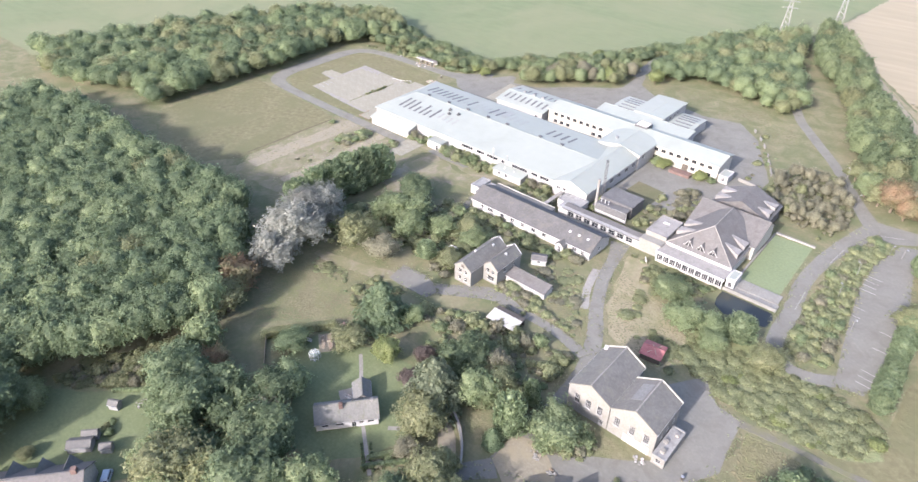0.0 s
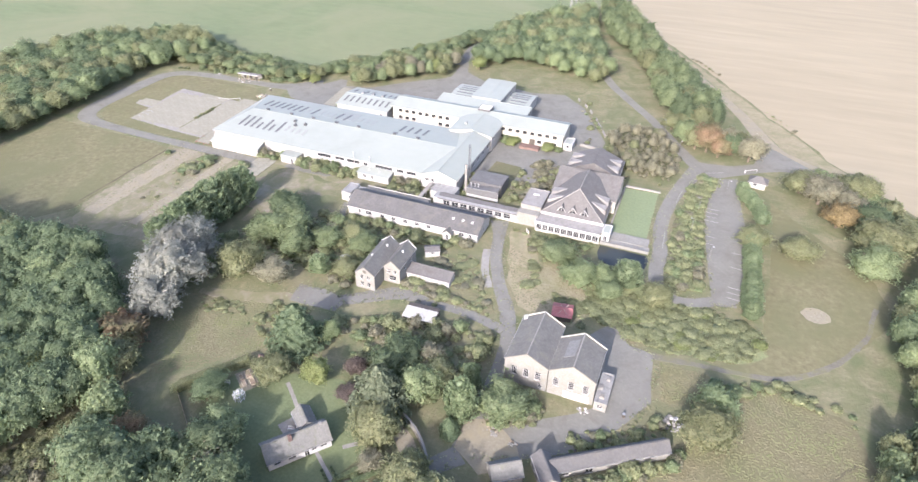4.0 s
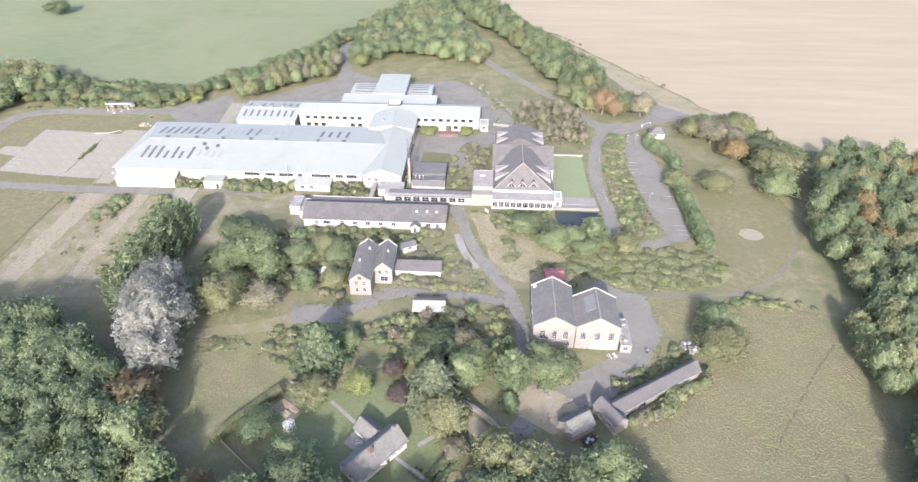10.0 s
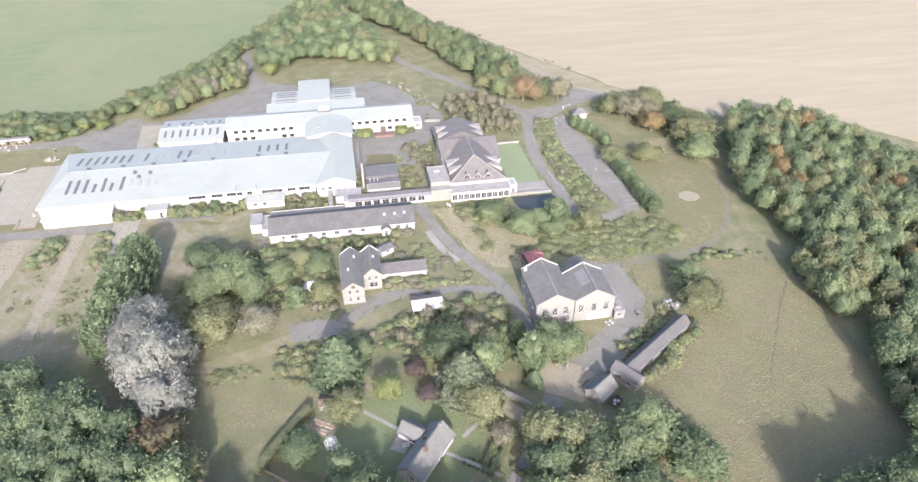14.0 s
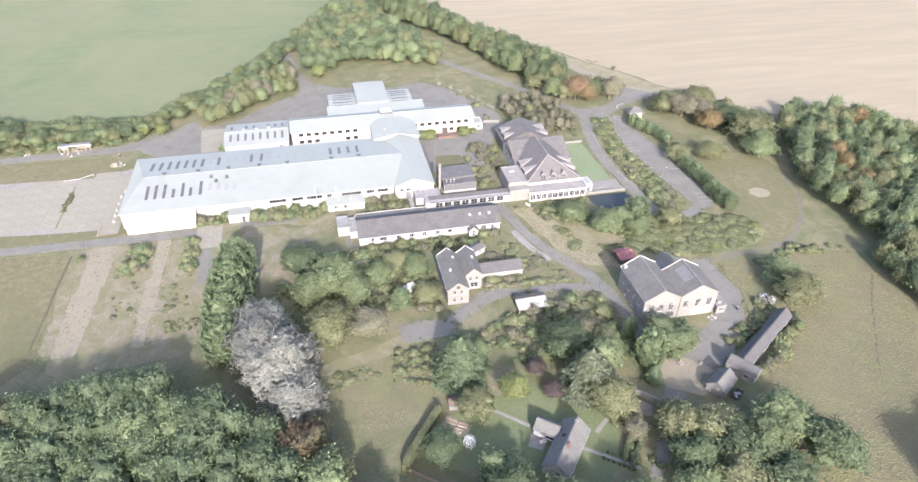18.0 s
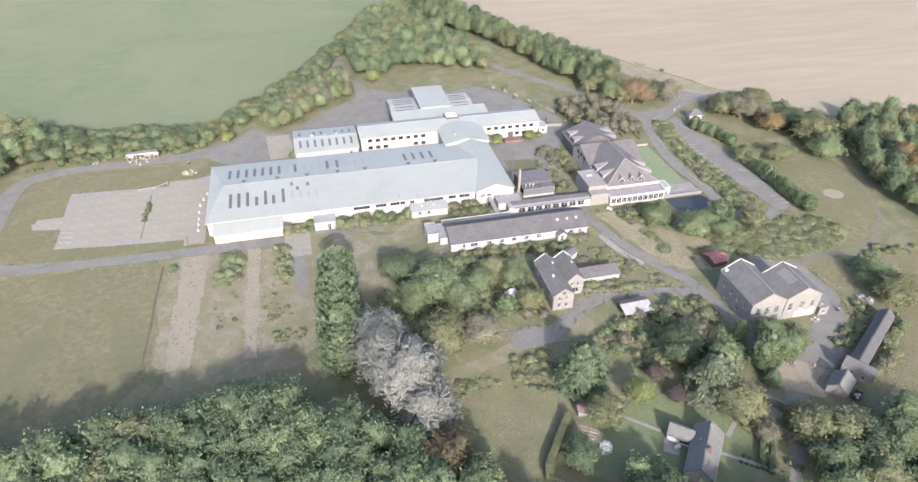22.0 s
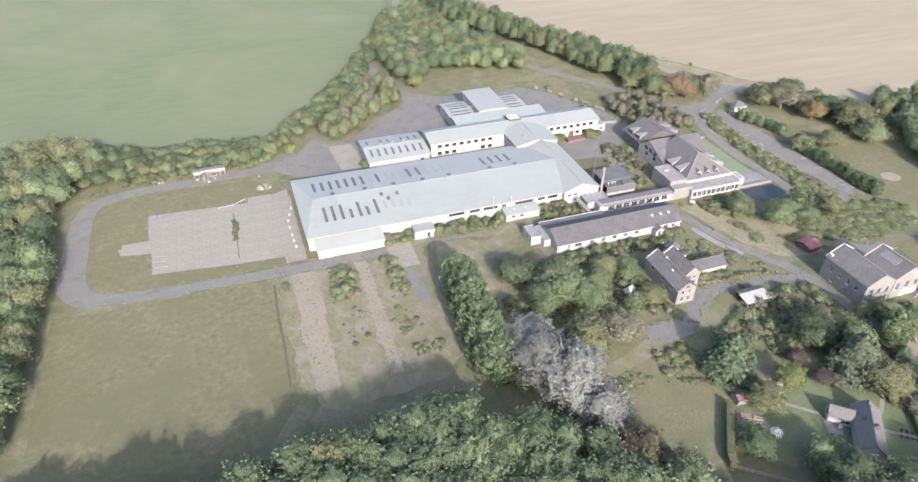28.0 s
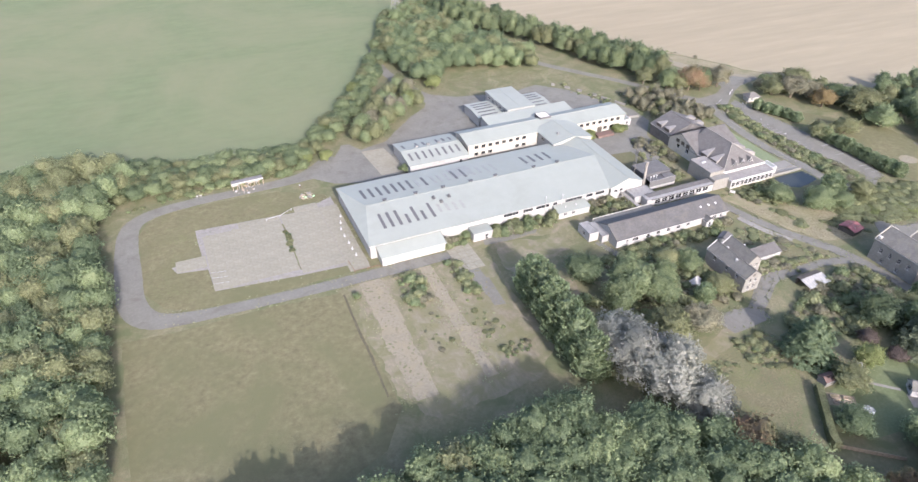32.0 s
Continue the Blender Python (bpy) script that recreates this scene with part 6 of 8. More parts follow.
part("sheet", Geo().add([(-2.2, -1.7, 0), (2.1, -1.9, 0), (2.5, 1.5, 0), (-2.0, 1.8, 0), (-0.6, 0, 2.2), (1.0, 0.2, 1.8)], [(0, 1, 5, 4), (1, 2, 5), (2, 3, 4, 5), (3, 0, 4)]), "white_trim", tent)

tent2 = thing("white_tarpaulin", "small white tarpaulin over a heap beside the bushes", "tarpaulin", pose(84.2, -44.9, 0, 0, 0, -15))
part("sheet", Geo().add([(-1.5, -1.3, 0), (1.4, -1.2, 0), (1.6, 1.2, 0), (-1.4, 1.3, 0), (-0.3, -0.2, 1.6), (0.6, 0.3, 1.3)], [(0, 1, 5, 4), (1, 2, 5), (2, 3, 4, 5), (3, 0, 4)]), "white_trim", tent2)

# ---- cottage, barn, stable, gatehouse, shelter, neighbour ----
cottage = thing("cottage", "white cottage with a mossy grey tiled roof and brick chimneys", "cottage", pose(105.0, -104.4, 0, 0, 0, 50.4))
gable_building(cottage, -6.6, 6.6, -2.8, 2.8, 2.4, 4.7, "x", "white_trim", "mossy_tile", 0.3, [("s", 1.9, 0.9, 1.4, 1.1), ("s", 5.0, 0.9, 1.7, 1.1), ("s", 8.0, 0.0, 0.95, 2.0), ("s", 9.6, 0.9, 1.0, 1.1), ("s", 11.6, 0.9, 1.4, 1.1), ("w", 3.0, 0.9, 1.0, 1.1)])
part("chimney_stack", Geo().box(-1.5, -0.7, -1.0, -0.2, 3.2, 5.4), "dull_brick", cottage, "red brick chimney stack")
for x in (-1.3, -0.9):
    part("chimney_pot", Geo().cone(x, -0.6, 5.4, 5.85, 0.13, 0.11, 8), "dull_brick", cottage)
part("chimney_stack", Geo().box(5.2, 5.8, -0.3, 0.3, 4.0, 5.1), "stone_tile", cottage)
part("rooflight", Geo().slab((1.2, 0.9, 4.14), (1.2, 1.6, 3.57), (2.0, 1.6, 3.57), (2.0, 0.9, 4.14), 0.12), "glass", cottage)
ext = thing("cottage_wing", "short rear wing of the white cottage", "cottage", pose(105.0, -104.4, 0, 0, 0, 50.4))
gable_building(ext, 1.6, 5.4, 2.85, 8.0, 2.0, 3.4, "y", "white_trim", "mossy_tile", 0.2, [("n", 1.9, 0.6, 2.0, 1.4), ("w", 3.4, 0.4, 2.0, 1.6)])
stones = thing("barn", "long low stone barn with a mossy slate roof", "barn", pose(165.2, -83.5, 0, 0, 0, 33.6))
gable_building(stones, -12.2, 13.4, -1.8, 1.8, 2.2, 3.9, "x", "stone", "dark_slate", 0.15, [("s", 3.0, 0.6, 1.4, 1.2), ("s", 8.0, 0.2, 1.6, 2.0)])
bwing = thing("barn_wing", "slate-roofed cross wing of the stone barn", "barn", pose(154.2, -90.8, 0, 0, 0, 33.6))
gable_building(bwing, -1.9, 1.9, -4.4, 2.6, 2.7, 4.2, "y", "stone", "tile", 0.15, [("w", 2.0, 1.0, 0.9, 1.0), ("w", 4.6, 1.0, 0.9, 1.0), ("e", 1.4, 1.0, 1.0, 1.0)])
stable = thing("stable", "small stone stable with a pale tiled roof", "stable", pose(147.4, -94.2, 0, 0, 0, 34))
gable_building(stable, -3.4, 2.8, -2.2, 2.2, 2.3, 4.1, "x", "stone", "mossy_tile", 0.2, [("e", 2.0, 0.3, 1.2, 1.6)])
gate = thing("gatehouse", "small hipped-roof gatehouse by the entrance", "gatehouse", pose(191.4, 49.4, 0, 0, 0, -8))
for p, q in (((-2.6, -1.9), (2.6, -1.9)), ((2.6, -1.7), (2.6, 1.7)), ((2.6, 1.9), (-2.6, 1.9)), ((-2.6, 1.7), (-2.6, -1.7))):
    part("wall", Geo().wall(p, q, -0.1, 2.3, 0.2, [(1.2, 2.6, 0.9, 1.9)] if abs(p[1]) > 1.8 else []), "cream_wall", gate)
for p, q in (((-2.6, -1.9), (2.6, -1.9)), ((2.6, 1.9), (-2.6, 1.9))):
    window(gate, p, q, 1.9, 0.9, 1.4, 1.0, 0.2)
for a, b2 in ((0, 1), (1, 2), (2, 3), (3, 0)):
    c = [(-3.2, -2.5, 2.3), (3.2, -2.5, 2.3), (3.2, 2.5, 2.3), (-3.2, 2.5, 2.3)]
    tops = [(-0.8, 0, 4.0), (0.8, 0, 4.0), (0.8, 0, 4.0), (-0.8, 0, 4.0)]
    part("roof_hip", Geo().add([c[a], c[b2], tops[b2], tops[a]], [(0, 1, 2, 3) if a % 2 == 0 else (0, 1, 2)]), "tile", gate)
part("soffit", Geo().box(-3.2, 3.2, -2.5, 2.5, 2.2, 2.297), "white_trim", gate)
shelter = thing("open_shelter", "derelict open-fronted shelter among rubbish", "shelter", pose(-28.8, 62.6, 0, 0, 0, 3))
part("roof", Geo().slab((-5.4, -1.5, 2.7), (5.4, -1.5, 2.7), (5.4, 1.6, 2.3), (-5.4, 1.6, 2.3), 0.14), "stone_tile", shelter)
part("fascia", Geo().box(-5.45, 5.45, -1.58, -1.51, 2.4, 2.8), "white_trim", shelter)
part("back_wall", Geo().box(-5.3, 5.3, 1.35, 1.5, -0.1, 2.25), "white_wall", shelter)
for i in range(8):
    x = -5.2 + i * 1.486
    part("post", Geo().box(x - 0.1, x + 0.1, -1.4, -1.2, -0.1, 2.55), "timber", shelter)
for i in range(3):
    part("partition", Geo().box(-3.0 + i * 3.0, -2.9 + i * 3.0, -1.1, 1.3, -0.1, 2.2), "white_wall", shelter)
nb = thing("neighbour_house", "long slate-roofed house with three rear dormers", "house", pose(74.6, -158.0, 0, 0, 0, 50.4))
gable_building(nb, -12, 11.5, -4.2, 4.2, 3.4, 6.4, "x", "white_wall", "tile", 0.3)
part("chimney_stack", Geo().box(9.6, 10.6, -0.5, 0.5, 5.6, 7.4), "dull_brick", nb)
for x in (-2.6, 2.6, 7.6):
    part("dormer", Geo().add([(x - 1.7, 5.0, 2.9), (x + 1.7, 5.0, 2.9), (x, 5.0, 5.6), (x - 1.7, 2.4, 4.4), (x + 1.7, 2.4, 4.4), (x, 0.9, 5.9)], [(1, 0, 2), (0, 3, 5, 2), (1, 2, 5, 4), (0, 1, 4, 3), (3, 4, 5)]), "slate", nb, "steep slate dormer")
for n, (x, y, rz, w, d) in enumerate(((70.4, -146.0, 48, 4.6, 2.6), (69.4, -143.4, 48, 3.0, 1.5), (75.0, -142.8, 48, 2.2, 1.6), (65.3, -136.4, 30, 2.2, 1.6))):
    gs = thing("garden_shed", "small grey felt-roofed garden shed", "shed", pose(x, y, 0, 0, 0, rz), group="sheds in the neighbour's garden")
    gable_building(gs, -w / 2, w / 2, -d / 2, d / 2, 1.6, 2.2, "x", "felt", "slate", 0.15)


# ---- scrub ----
def scrub(poly, gap, height, radius, seed, kinds=(("bramble", 6), ("ash", 3), ("dry", 1.5)), label="tangled green scrub and brambles", sprays=260, size=0.16, shape="bush"):
    spots = [(x, y) for x, y in scatter(poly, gap * 0.62, seed) if noise.noise((x * 0.17, y * 0.17, seed)) > (-0.6 if gap < 2.5 else -0.28 if gap < 4 else 0.02)]
    radius, height = (radius[0] * 0.55, radius[1]), (height[0] * 0.5, height[1])
    if spots:
        joined_wood("scrub", spots, label, list(kinds), height, radius, seed, sprays, "stuff", "scrub", shape, size)


scrub([(1, -6), (7.5, -7), (8.5, -20), (2.5, -20)], 2.6, (1.2, 2.4), (1.2, 2.1), 21)
scrub([(17, -44), (25, -44), (25, -48), (17, -48)], 2.2, (0.6, 1.5), (0.8, 1.3), 20)
scrub([(13.5, -24), (22, -24), (21, -40), (15, -42)], 3.0, (0.12, 0.5), (0.5, 1.1), 19, (("bramble", 4), ("olive", 3), ("dry", 2)))
scrub([(0.5, -21), (8, -21), (7, -38), (2, -40)], 3.0, (0.12, 0.5), (0.5, 1.1), 18, (("bramble", 4), ("olive", 3), ("dry", 2)))
scrub([(17.5, -5), (21.5, -5), (22, -23), (18, -22)], 2.6, (1.0, 2.2), (1.0, 1.9), 22)
scrub([(62, -24), (76, -27), (89, -30), (89, -46), (80, -52), (66, -48), (60, -34)], 3.0, (1.4, 3.4), (1.5, 2.6), 23)
scrub([(69, -26), (101, -27), (111, -25), (112, -22.6), (70, -22.4)], 2.2, (1.2, 2.6), (1.2, 2.0), 24)
scrub([(95, -62), (106, -62), (118, -58), (131, -57), (132, -66), (131, -80), (122, -84), (112, -78), (100, -76), (92, -74)], 2.9, (1.0, 3.2), (1.3, 2.5), 25)
scrub([(170.2, -19.5), (178, -19), (177.4, -8), (176.6, 6), (175.2, 22), (176, 36), (179, 47), (173.5, 50), (169.5, 36), (168, 18), (168.3, -4)], 2.1, (0.6, 2.0), (1.2, 2.0), 26, (("bramble", 7), ("ash", 2), ("dry", 1.5)))
scrub([(150, -31), (163, -27), (170, -27), (186, -26), (196, -31), (190, -43), (172, -46), (158, -42), (150, -37)], 2.2, (0.25, 1.1), (1.2, 2.3), 27, (("bramble", 8), ("gold", 0.6), ("olive", 2)))
scrub([(76, -44), (88, -40), (88.5, -54), (80, -54)], 2.6, (1.4, 3.0), (1.4, 2.6), 48, (("bramble", 5), ("ash", 2), ("dry", 2)))
scrub([(114.7, 35.7), (124.5, 40), (126.2, 27), (120.4, 10), (120, 6), (113.2, 6), (113.2, 22)], 3.0, (0.5, 2.6), (1.0, 2.0), 28, (("dry", 4), ("bramble", 4)))
scrub([(139, 47), (148, 42), (160, 36), (164, 44), (164, 58), (156, 72), (142, 82), (137, 70), (139, 56)], 2.5, (2.2, 6.0), (1.2, 2.4), 29, (("dry", 9), ("olive", 1.5)), "thin brown scrub and saplings", 420, 0.12, "plume")
scrub([(129, -9), (146, -8.5), (144, -20), (136, -22), (128, -17)], 2.6, (0.9, 2.2), (1.2, 2.0), 30)
scrub([(21.5, 0), (29.5, 0.5), (29.5, 4.2), (21.5, 4.2)], 2.2, (2.0, 3.8), (1.4, 2.2), 31)
scrub([(37.5, -0.5), (60, -1.5), (60.5, 3.8), (37.6, 3.8)], 2.4, (1.6, 3.6), (1.3, 2.3), 32)
scrub([(74, -5), (86.5, -5.5), (87, 3), (74, 3.5)], 2.6, (1.6, 3.4), (1.3, 2.2), 33)
scrub([(139, -84), (149, -80), (150, -75.5), (147, -73), (139.5, -73.5)], 2.2, (1.2, 3.0), (1.2, 2.2), 34)
scrub([(158, -93), (166, -90), (178, -80.5), (180, -75), (176, -79), (166, -87.5)], 1.9, (1.2, 3.4), (1.2, 2.2), 35)
scrub([(157, -79), (168, -73), (174, -68), (176, -72), (168, -78), (158, -84)], 2.4, (0.9, 2.0), (0.9, 1.6), 36)
scrub([(183, -58), (198, -50), (214, -55), (215, -51), (198, -47), (184, -52)], 3.0, (0.8, 2.2), (1.2, 2.2), 38)
scrub([(48, -66), (66, -56), (70, -50), (62, -36), (46, -36), (40, -50)], 3.6, (1.0, 2.6), (1.3, 2.4), 39)
scrub([(64, -72), (92, -70), (86, -76), (74, -78), (62, -76)], 4.2, (0.5, 1.8), (0.9, 2.2), 40)
scrub([(99, -44.8), (114, -44.6), (128, -50), (120, -48.6), (101, -48.6)], 2.0, (0.6, 1.7), (1.0, 1.9), 41, (("bramble", 4), ("dry", 3)))
scrub([(98, -1.5), (100, 3.5), (98.4, 14), (97.6, 20)], 1.6, (0.8, 2.0), (0.8, 1.2), 42)
scrub([(112, -40), (120, -120), (124, -112), (122, -104)], 3.0, (0.8, 1.6), (0.8, 1.5), 43)
scrub([(124, 56), (130, 66), (124, 82), (116, 96), (122, 98), (132, 80), (138, 62), (136, 54)], 4.5, (0.7, 1.8), (0.9, 1.8), 44)
scrub([(203, 60), (216, 66), (232, 50), (246, 36), (238, 34), (222, 46), (206, 52)], 3.4, (2.0, 5.6), (1.8, 3.2), 45, (("olive", 4), ("dry", 2), ("ash", 3)))
scrub([(146, -106), (152, -104), (150, -112), (142, -122), (134, -122)], 3.4, (1.2, 3.6), (1.5, 2.6), 46)
scrub([(-70, 60), (-40, 63.5), (-12, 64.5), (-2, 70), (-14, 68), (-50, 67)], 2.6, (1.4, 3.2), (1.4, 2.4), 47, (("bramble", 3), ("ash", 4), ("olive", 2)))

scrub([(73, -67), (84, -66), (86, -73), (80, -79), (74, -77)], 2.4, (0.3, 1.5), (0.9, 1.9), 49, (("bramble", 5), ("olive", 3), ("gold", 0.6)), "yellowing brambles in long grass")
scrub([(54, -72), (66, -70), (70, -74), (58, -77)], 2.6, (0.2, 0.9), (0.9, 1.8), 16, (("bramble", 5), ("olive", 3), ("gold", 0.5)), "yellowing brambles in long grass")
scrub([(104, -26), (114, -26), (120, -36), (128, -48), (118, -46), (106, -36)], 3.0, (0.15, 0.8), (1.2, 2.4), 50, (("bramble", 4), ("dry", 2)), "weeds and low brambles in long grass")
scrub([(122, -8), (146, -8), (150, -30), (152, -46), (140, -44), (128, -26)], 4.4, (0.15, 0.8), (1.2, 2.8), 51, (("bramble", 5), ("olive", 2)), "weeds and low brambles in long grass")


scrub([(53, -121), (56, -117), (60, -116), (64, -122), (67, -126.6), (60, -133), (52, -140), (46, -142), (50, -130)], 1.9, (0.5, 2.0), (0.9, 1.8), 15, (("olive", 4), ("bramble", 3), ("dry", 2)), "olive-brown scrub on the bank above the garden")
scrub([(67.5, -138), (70.4, -139.6), (71.6, -141.4), (68.6, -141)], 1.4, (0.6, 1.6), (0.6, 1.1), 12, (("ash", 3), ("olive", 2)), "small garden shrubs beside the sheds")
scrub([(192, 121), (195, 119), (206, 100), (203, 98)], 3.4, (0.3, 0.9), (0.6, 1.1), 14, (("olive", 3), ("dry", 4)), "low bushes along the field edge")
scrub([(170, 156), (174, 153), (162, 172), (158, 173)], 3.4, (0.3, 0.9), (0.6, 1.1), 13, (("olive", 3), ("dry", 4)), "low bushes along the field edge")


def tussocks(name, poly, gap, seed, width, height, mat, label, category="grass"):
    """Low tousled tufts of grass over a piece of ground, laid over in swirls."""
    rng = random.Random(seed)
    vs, fs = [], []
    for x, y in scatter(poly, gap, seed, 9000):
        n, r, h = 6, rng.uniform(*width), rng.uniform(*height)
        a = 2.4 * noise.noise((x * 0.05, y * 0.05, seed)) + rng.uniform(-1.3, 1.3)
        co, si, long = math.cos(a), math.sin(a), rng.uniform(1.0, 2.0)
        b = len(vs)
        for i in range(n):
            q = r * rng.uniform(0.6, 1.3)
            u, v = q * long * math.cos(1.0472 * i), q * 0.7 * math.sin(1.0472 * i)
            vs.append((x + u * co - v * si, y + u * si + v * co, 0.02))
        u, v = rng.uniform(-0.6, 0.6) * r * long, rng.uniform(-0.3, 0.3) * r
        vs.append((x + u * co - v * si, y + u * si + v * co, h))
        fs += [(b + i, b + (i + 1) % n, b + n) for i in range(n)]
    me = bpy.data.meshes.new(name)
    me.from_pydata(vs, [], fs)
    me.materials.append(MAT[mat])
    return tagged(new(name, me), label, category, kind="stuff")


tussocks("paddock_tussocks", [(186, -55), (198, -50), (213, -54), (217, -74), (214, -100), (206, -124), (180, -138), (152, -132), (149, -106), (161, -95), (179, -77), (185, -66)], 0.62, 61, (0.28, 0.55), (0.06, 0.2), "tuft", "tussocks of dry paddock grass")
tussocks("meadow_tufts", [(-71, -49), (-71, -6), (-34, -6), (-16, -8), (-15, -50), (-24, -62)], 1.5, 62, (0.25, 0.6), (0.03, 0.1), "meadow", "low dry tufts in the meadow")
tussocks("rough_tufts", [(62, -100), (78, -86), (92, -70), (80, -66), (60, -70), (50, -84)], 0.62, 63, (0.25, 0.55), (0.03, 0.12), "tuft", "long dry grass by the wood")
tussocks("rough_tufts", [(118, -12), (130, -22), (148, -24), (156, -38), (152, -48), (140, -46), (132, -40)], 0.66, 64, (0.25, 0.5), (0.03, 0.12), "tuft", "long dry grass beside the road")
tussocks("rough_tufts", [(172, -50), (183, -50), (182, -58), (174, -63)], 0.6, 65, (0.3, 0.6), (0.08, 0.25), "tuft", "long straw-coloured grass")
sheet("straw_patch", [(171.8, -50.6), (181, -51), (180.4, -61), (175, -63)], 0.05, "meadow", "fenced patch of straw-coloured grass", "grass", 0.3)
tussocks("green_tufts", [(198, 20), (211, 16), (224, 0), (225, -14), (212, -33), (198, -44), (184, -44), (196, -28)], 1.3, 66, (0.25, 0.6), (0.03, 0.09), "meadow", "low tufts in the dry grass field")
tussocks("island_tufts", [(-65, 15), (-65, 45), (-58, 53), (-26, 52), (-8, 46), (-20, 42), (-50, 40), (-50, 28), (-58, 18), (-48, 6), (-60, 5)], 1.0, 67, (0.3, 0.6), (0.03, 0.11), "tuft", "dry tufts round the concrete")
tussocks("rough_tufts", [(104, -34), (114, -27), (121, -32), (127, -42), (131, -48), (122, -50), (116, -44)], 0.66, 70, (0.3, 0.6), (0.04, 0.16), "tuft", "weeds and long grass by the footpath")
tussocks("yard_weeds", [(-12, -6), (22, -6), (30, -16), (30, -44), (-12, -48)], 1.1, 68, (0.2, 0.7), (0.02, 0.12), "bare_ground", "weeds between the gravel strips")
tussocks("bank_tufts", [(64, 112), (92, 103), (110, 106), (126, 92), (134, 100), (124, 116), (112, 116), (94, 124), (76, 122)], 1.3, 69, (0.3, 0.7), (0.04, 0.14), "tuft", "dry grass bank behind the yard")

def verge(name, pts, width, seed, label, mats=("bramble", "olive", "dry"), density=2.2, reach=0.7, height=0.45, close=False):
    """Weeds that creep over the two edges of a road, or over the rim of a yard."""
    rg = np.random.default_rng(seed)
    ring = list(pts) + [pts[0]] if close else list(pts)
    line_pts = smooth_line(ring, 1.0) if not close else [Vector(a).lerp(Vector(b2), k / 6) for a, b2 in zip(ring, ring[1:]) for k in range(6)]
    at, n = [], len(line_pts)
    for i in range(n - 1):
        a, b2 = line_pts[i], line_pts[i + 1]
        d = Vector((b2.x - a.x, b2.y - a.y))
        if d.length < 0.01:
            continue
        nrm = Vector((-d.y, d.x)).normalized()
        for side in ((-1, 1) if not close else (0,)):
            thick = max(0.0, 0.75 + 1.6 * noise.noise((a.x * 0.21, a.y * 0.21, seed + side)))
            for _ in range(rg.poisson(density * d.length * thick)):
                k, off = rg.uniform(), side * width / 2 + rg.normal() * reach
                at.append((a.x + d.x * k + nrm.x * off, a.y + d.y * k + nrm.y * off))
    if not at:
        return None
    at = np.array(at)
    tall = height * rg.uniform(0.25, 1.0, len(at)) ** 1.6
    centres = np.column_stack([at, tall * 0.35])
    tris = leaves_on(rg, centres, np.maximum(0.16, tall * 0.8), len(at) * 9, 0.17, 0.7)
    tris[:, 2] = np.maximum(tris[:, 2], 0.075)
    me = bpy.data.meshes.new(name)
    me.from_pydata(tris.tolist(), [], np.arange(len(tris)).reshape(-1, 3).tolist())
    for k in mats:
        me.materials.append(LEAF[k])
    me.polygons.foreach_set("material_index", rg.integers(0, len(mats), len(tris) // 3).astype(np.int32))
    return tagged(new(name, me), label, "weeds", kind="stuff")


verge("verge_weeds", [(116, -6), (118.5, -14), (121, -24), (126, -36), (132, -47), (135.5, -58), (136.8, -72), (137.5, -84)], 3.7, 81, "weeds along the edges of the mill road", ("bramble", "dry", "dry"), height=0.3)
verge("verge_weeds", [(134, -54), (124, -51.5), (112, -51), (103, -50.5), (97, -54), (92, -57.5), (88, -59.5)], 3.2, 82, "weeds along the villa lane", density=3.0)
verge("verge_weeds", [(172, 56), (168, 42), (165, 28), (163.8, 12), (165.5, -4), (165.8, -14), (167.4, -21), (172, -24.4), (178, -23.6)], 4.4, 83, "weeds along the access road", density=2.4)
verge("verge_weeds", [(137, -93), (131, -100), (126, -108), (118, -118)], 3.2, 84, "weeds along the shaded lane")
verge("verge_weeds", [(66, -15), (69, -26), (71, -36), (72.5, -45)], 2.2, 85, "weeds over the old garden track", density=3.6)
verge("verge_weeds", [(159, -40), (164, -47), (170, -48), (171.5, -64), (166, -74), (158, -84), (148, -90), (139, -92)], 0.4, 86, "weeds round the rim of the mill yard", density=2.2)
verge("verge_weeds", [(75.5, -57.5), (83.5, -57), (91, -59), (90, -64), (81.4, -64.5), (76.5, -64.5)], 0, 87, "weeds over the rim of the broken slab", density=3.6, reach=0.9, close=True)
verge("verge_weeds", [(176.5, 34), (180, 50), (185, 52), (187, 32), (188.5, 22), (190, 4), (190.5, -11), (188, -22), (182, -23), (180, -11), (178, 4), (176.5, 18)], 0, 88, "weeds round the rim of the car park", density=2.6, close=True)
verge("verge_weeds", [(-47.2, 8), (-47.8, 19), (-48.5, 25), (-49, 36), (-26, 39.6), (-17, 39), (-4, 44), (-3.2, 3.2), (-10, 4.6), (-24, 5.5)], 0, 89, "dry weeds round the rim of the concrete", ("dry", "olive"), density=1.6, height=0.3, close=True)
verge("verge_weeds", [(10, -2.6), (0, -2.6), (-20, -2.3), (-40, -1.6), (-56, -0.4), (-64, 2.6)], 4.4, 90, "dry grass along the loop road", ("dry", "olive"), density=1.4, height=0.3)
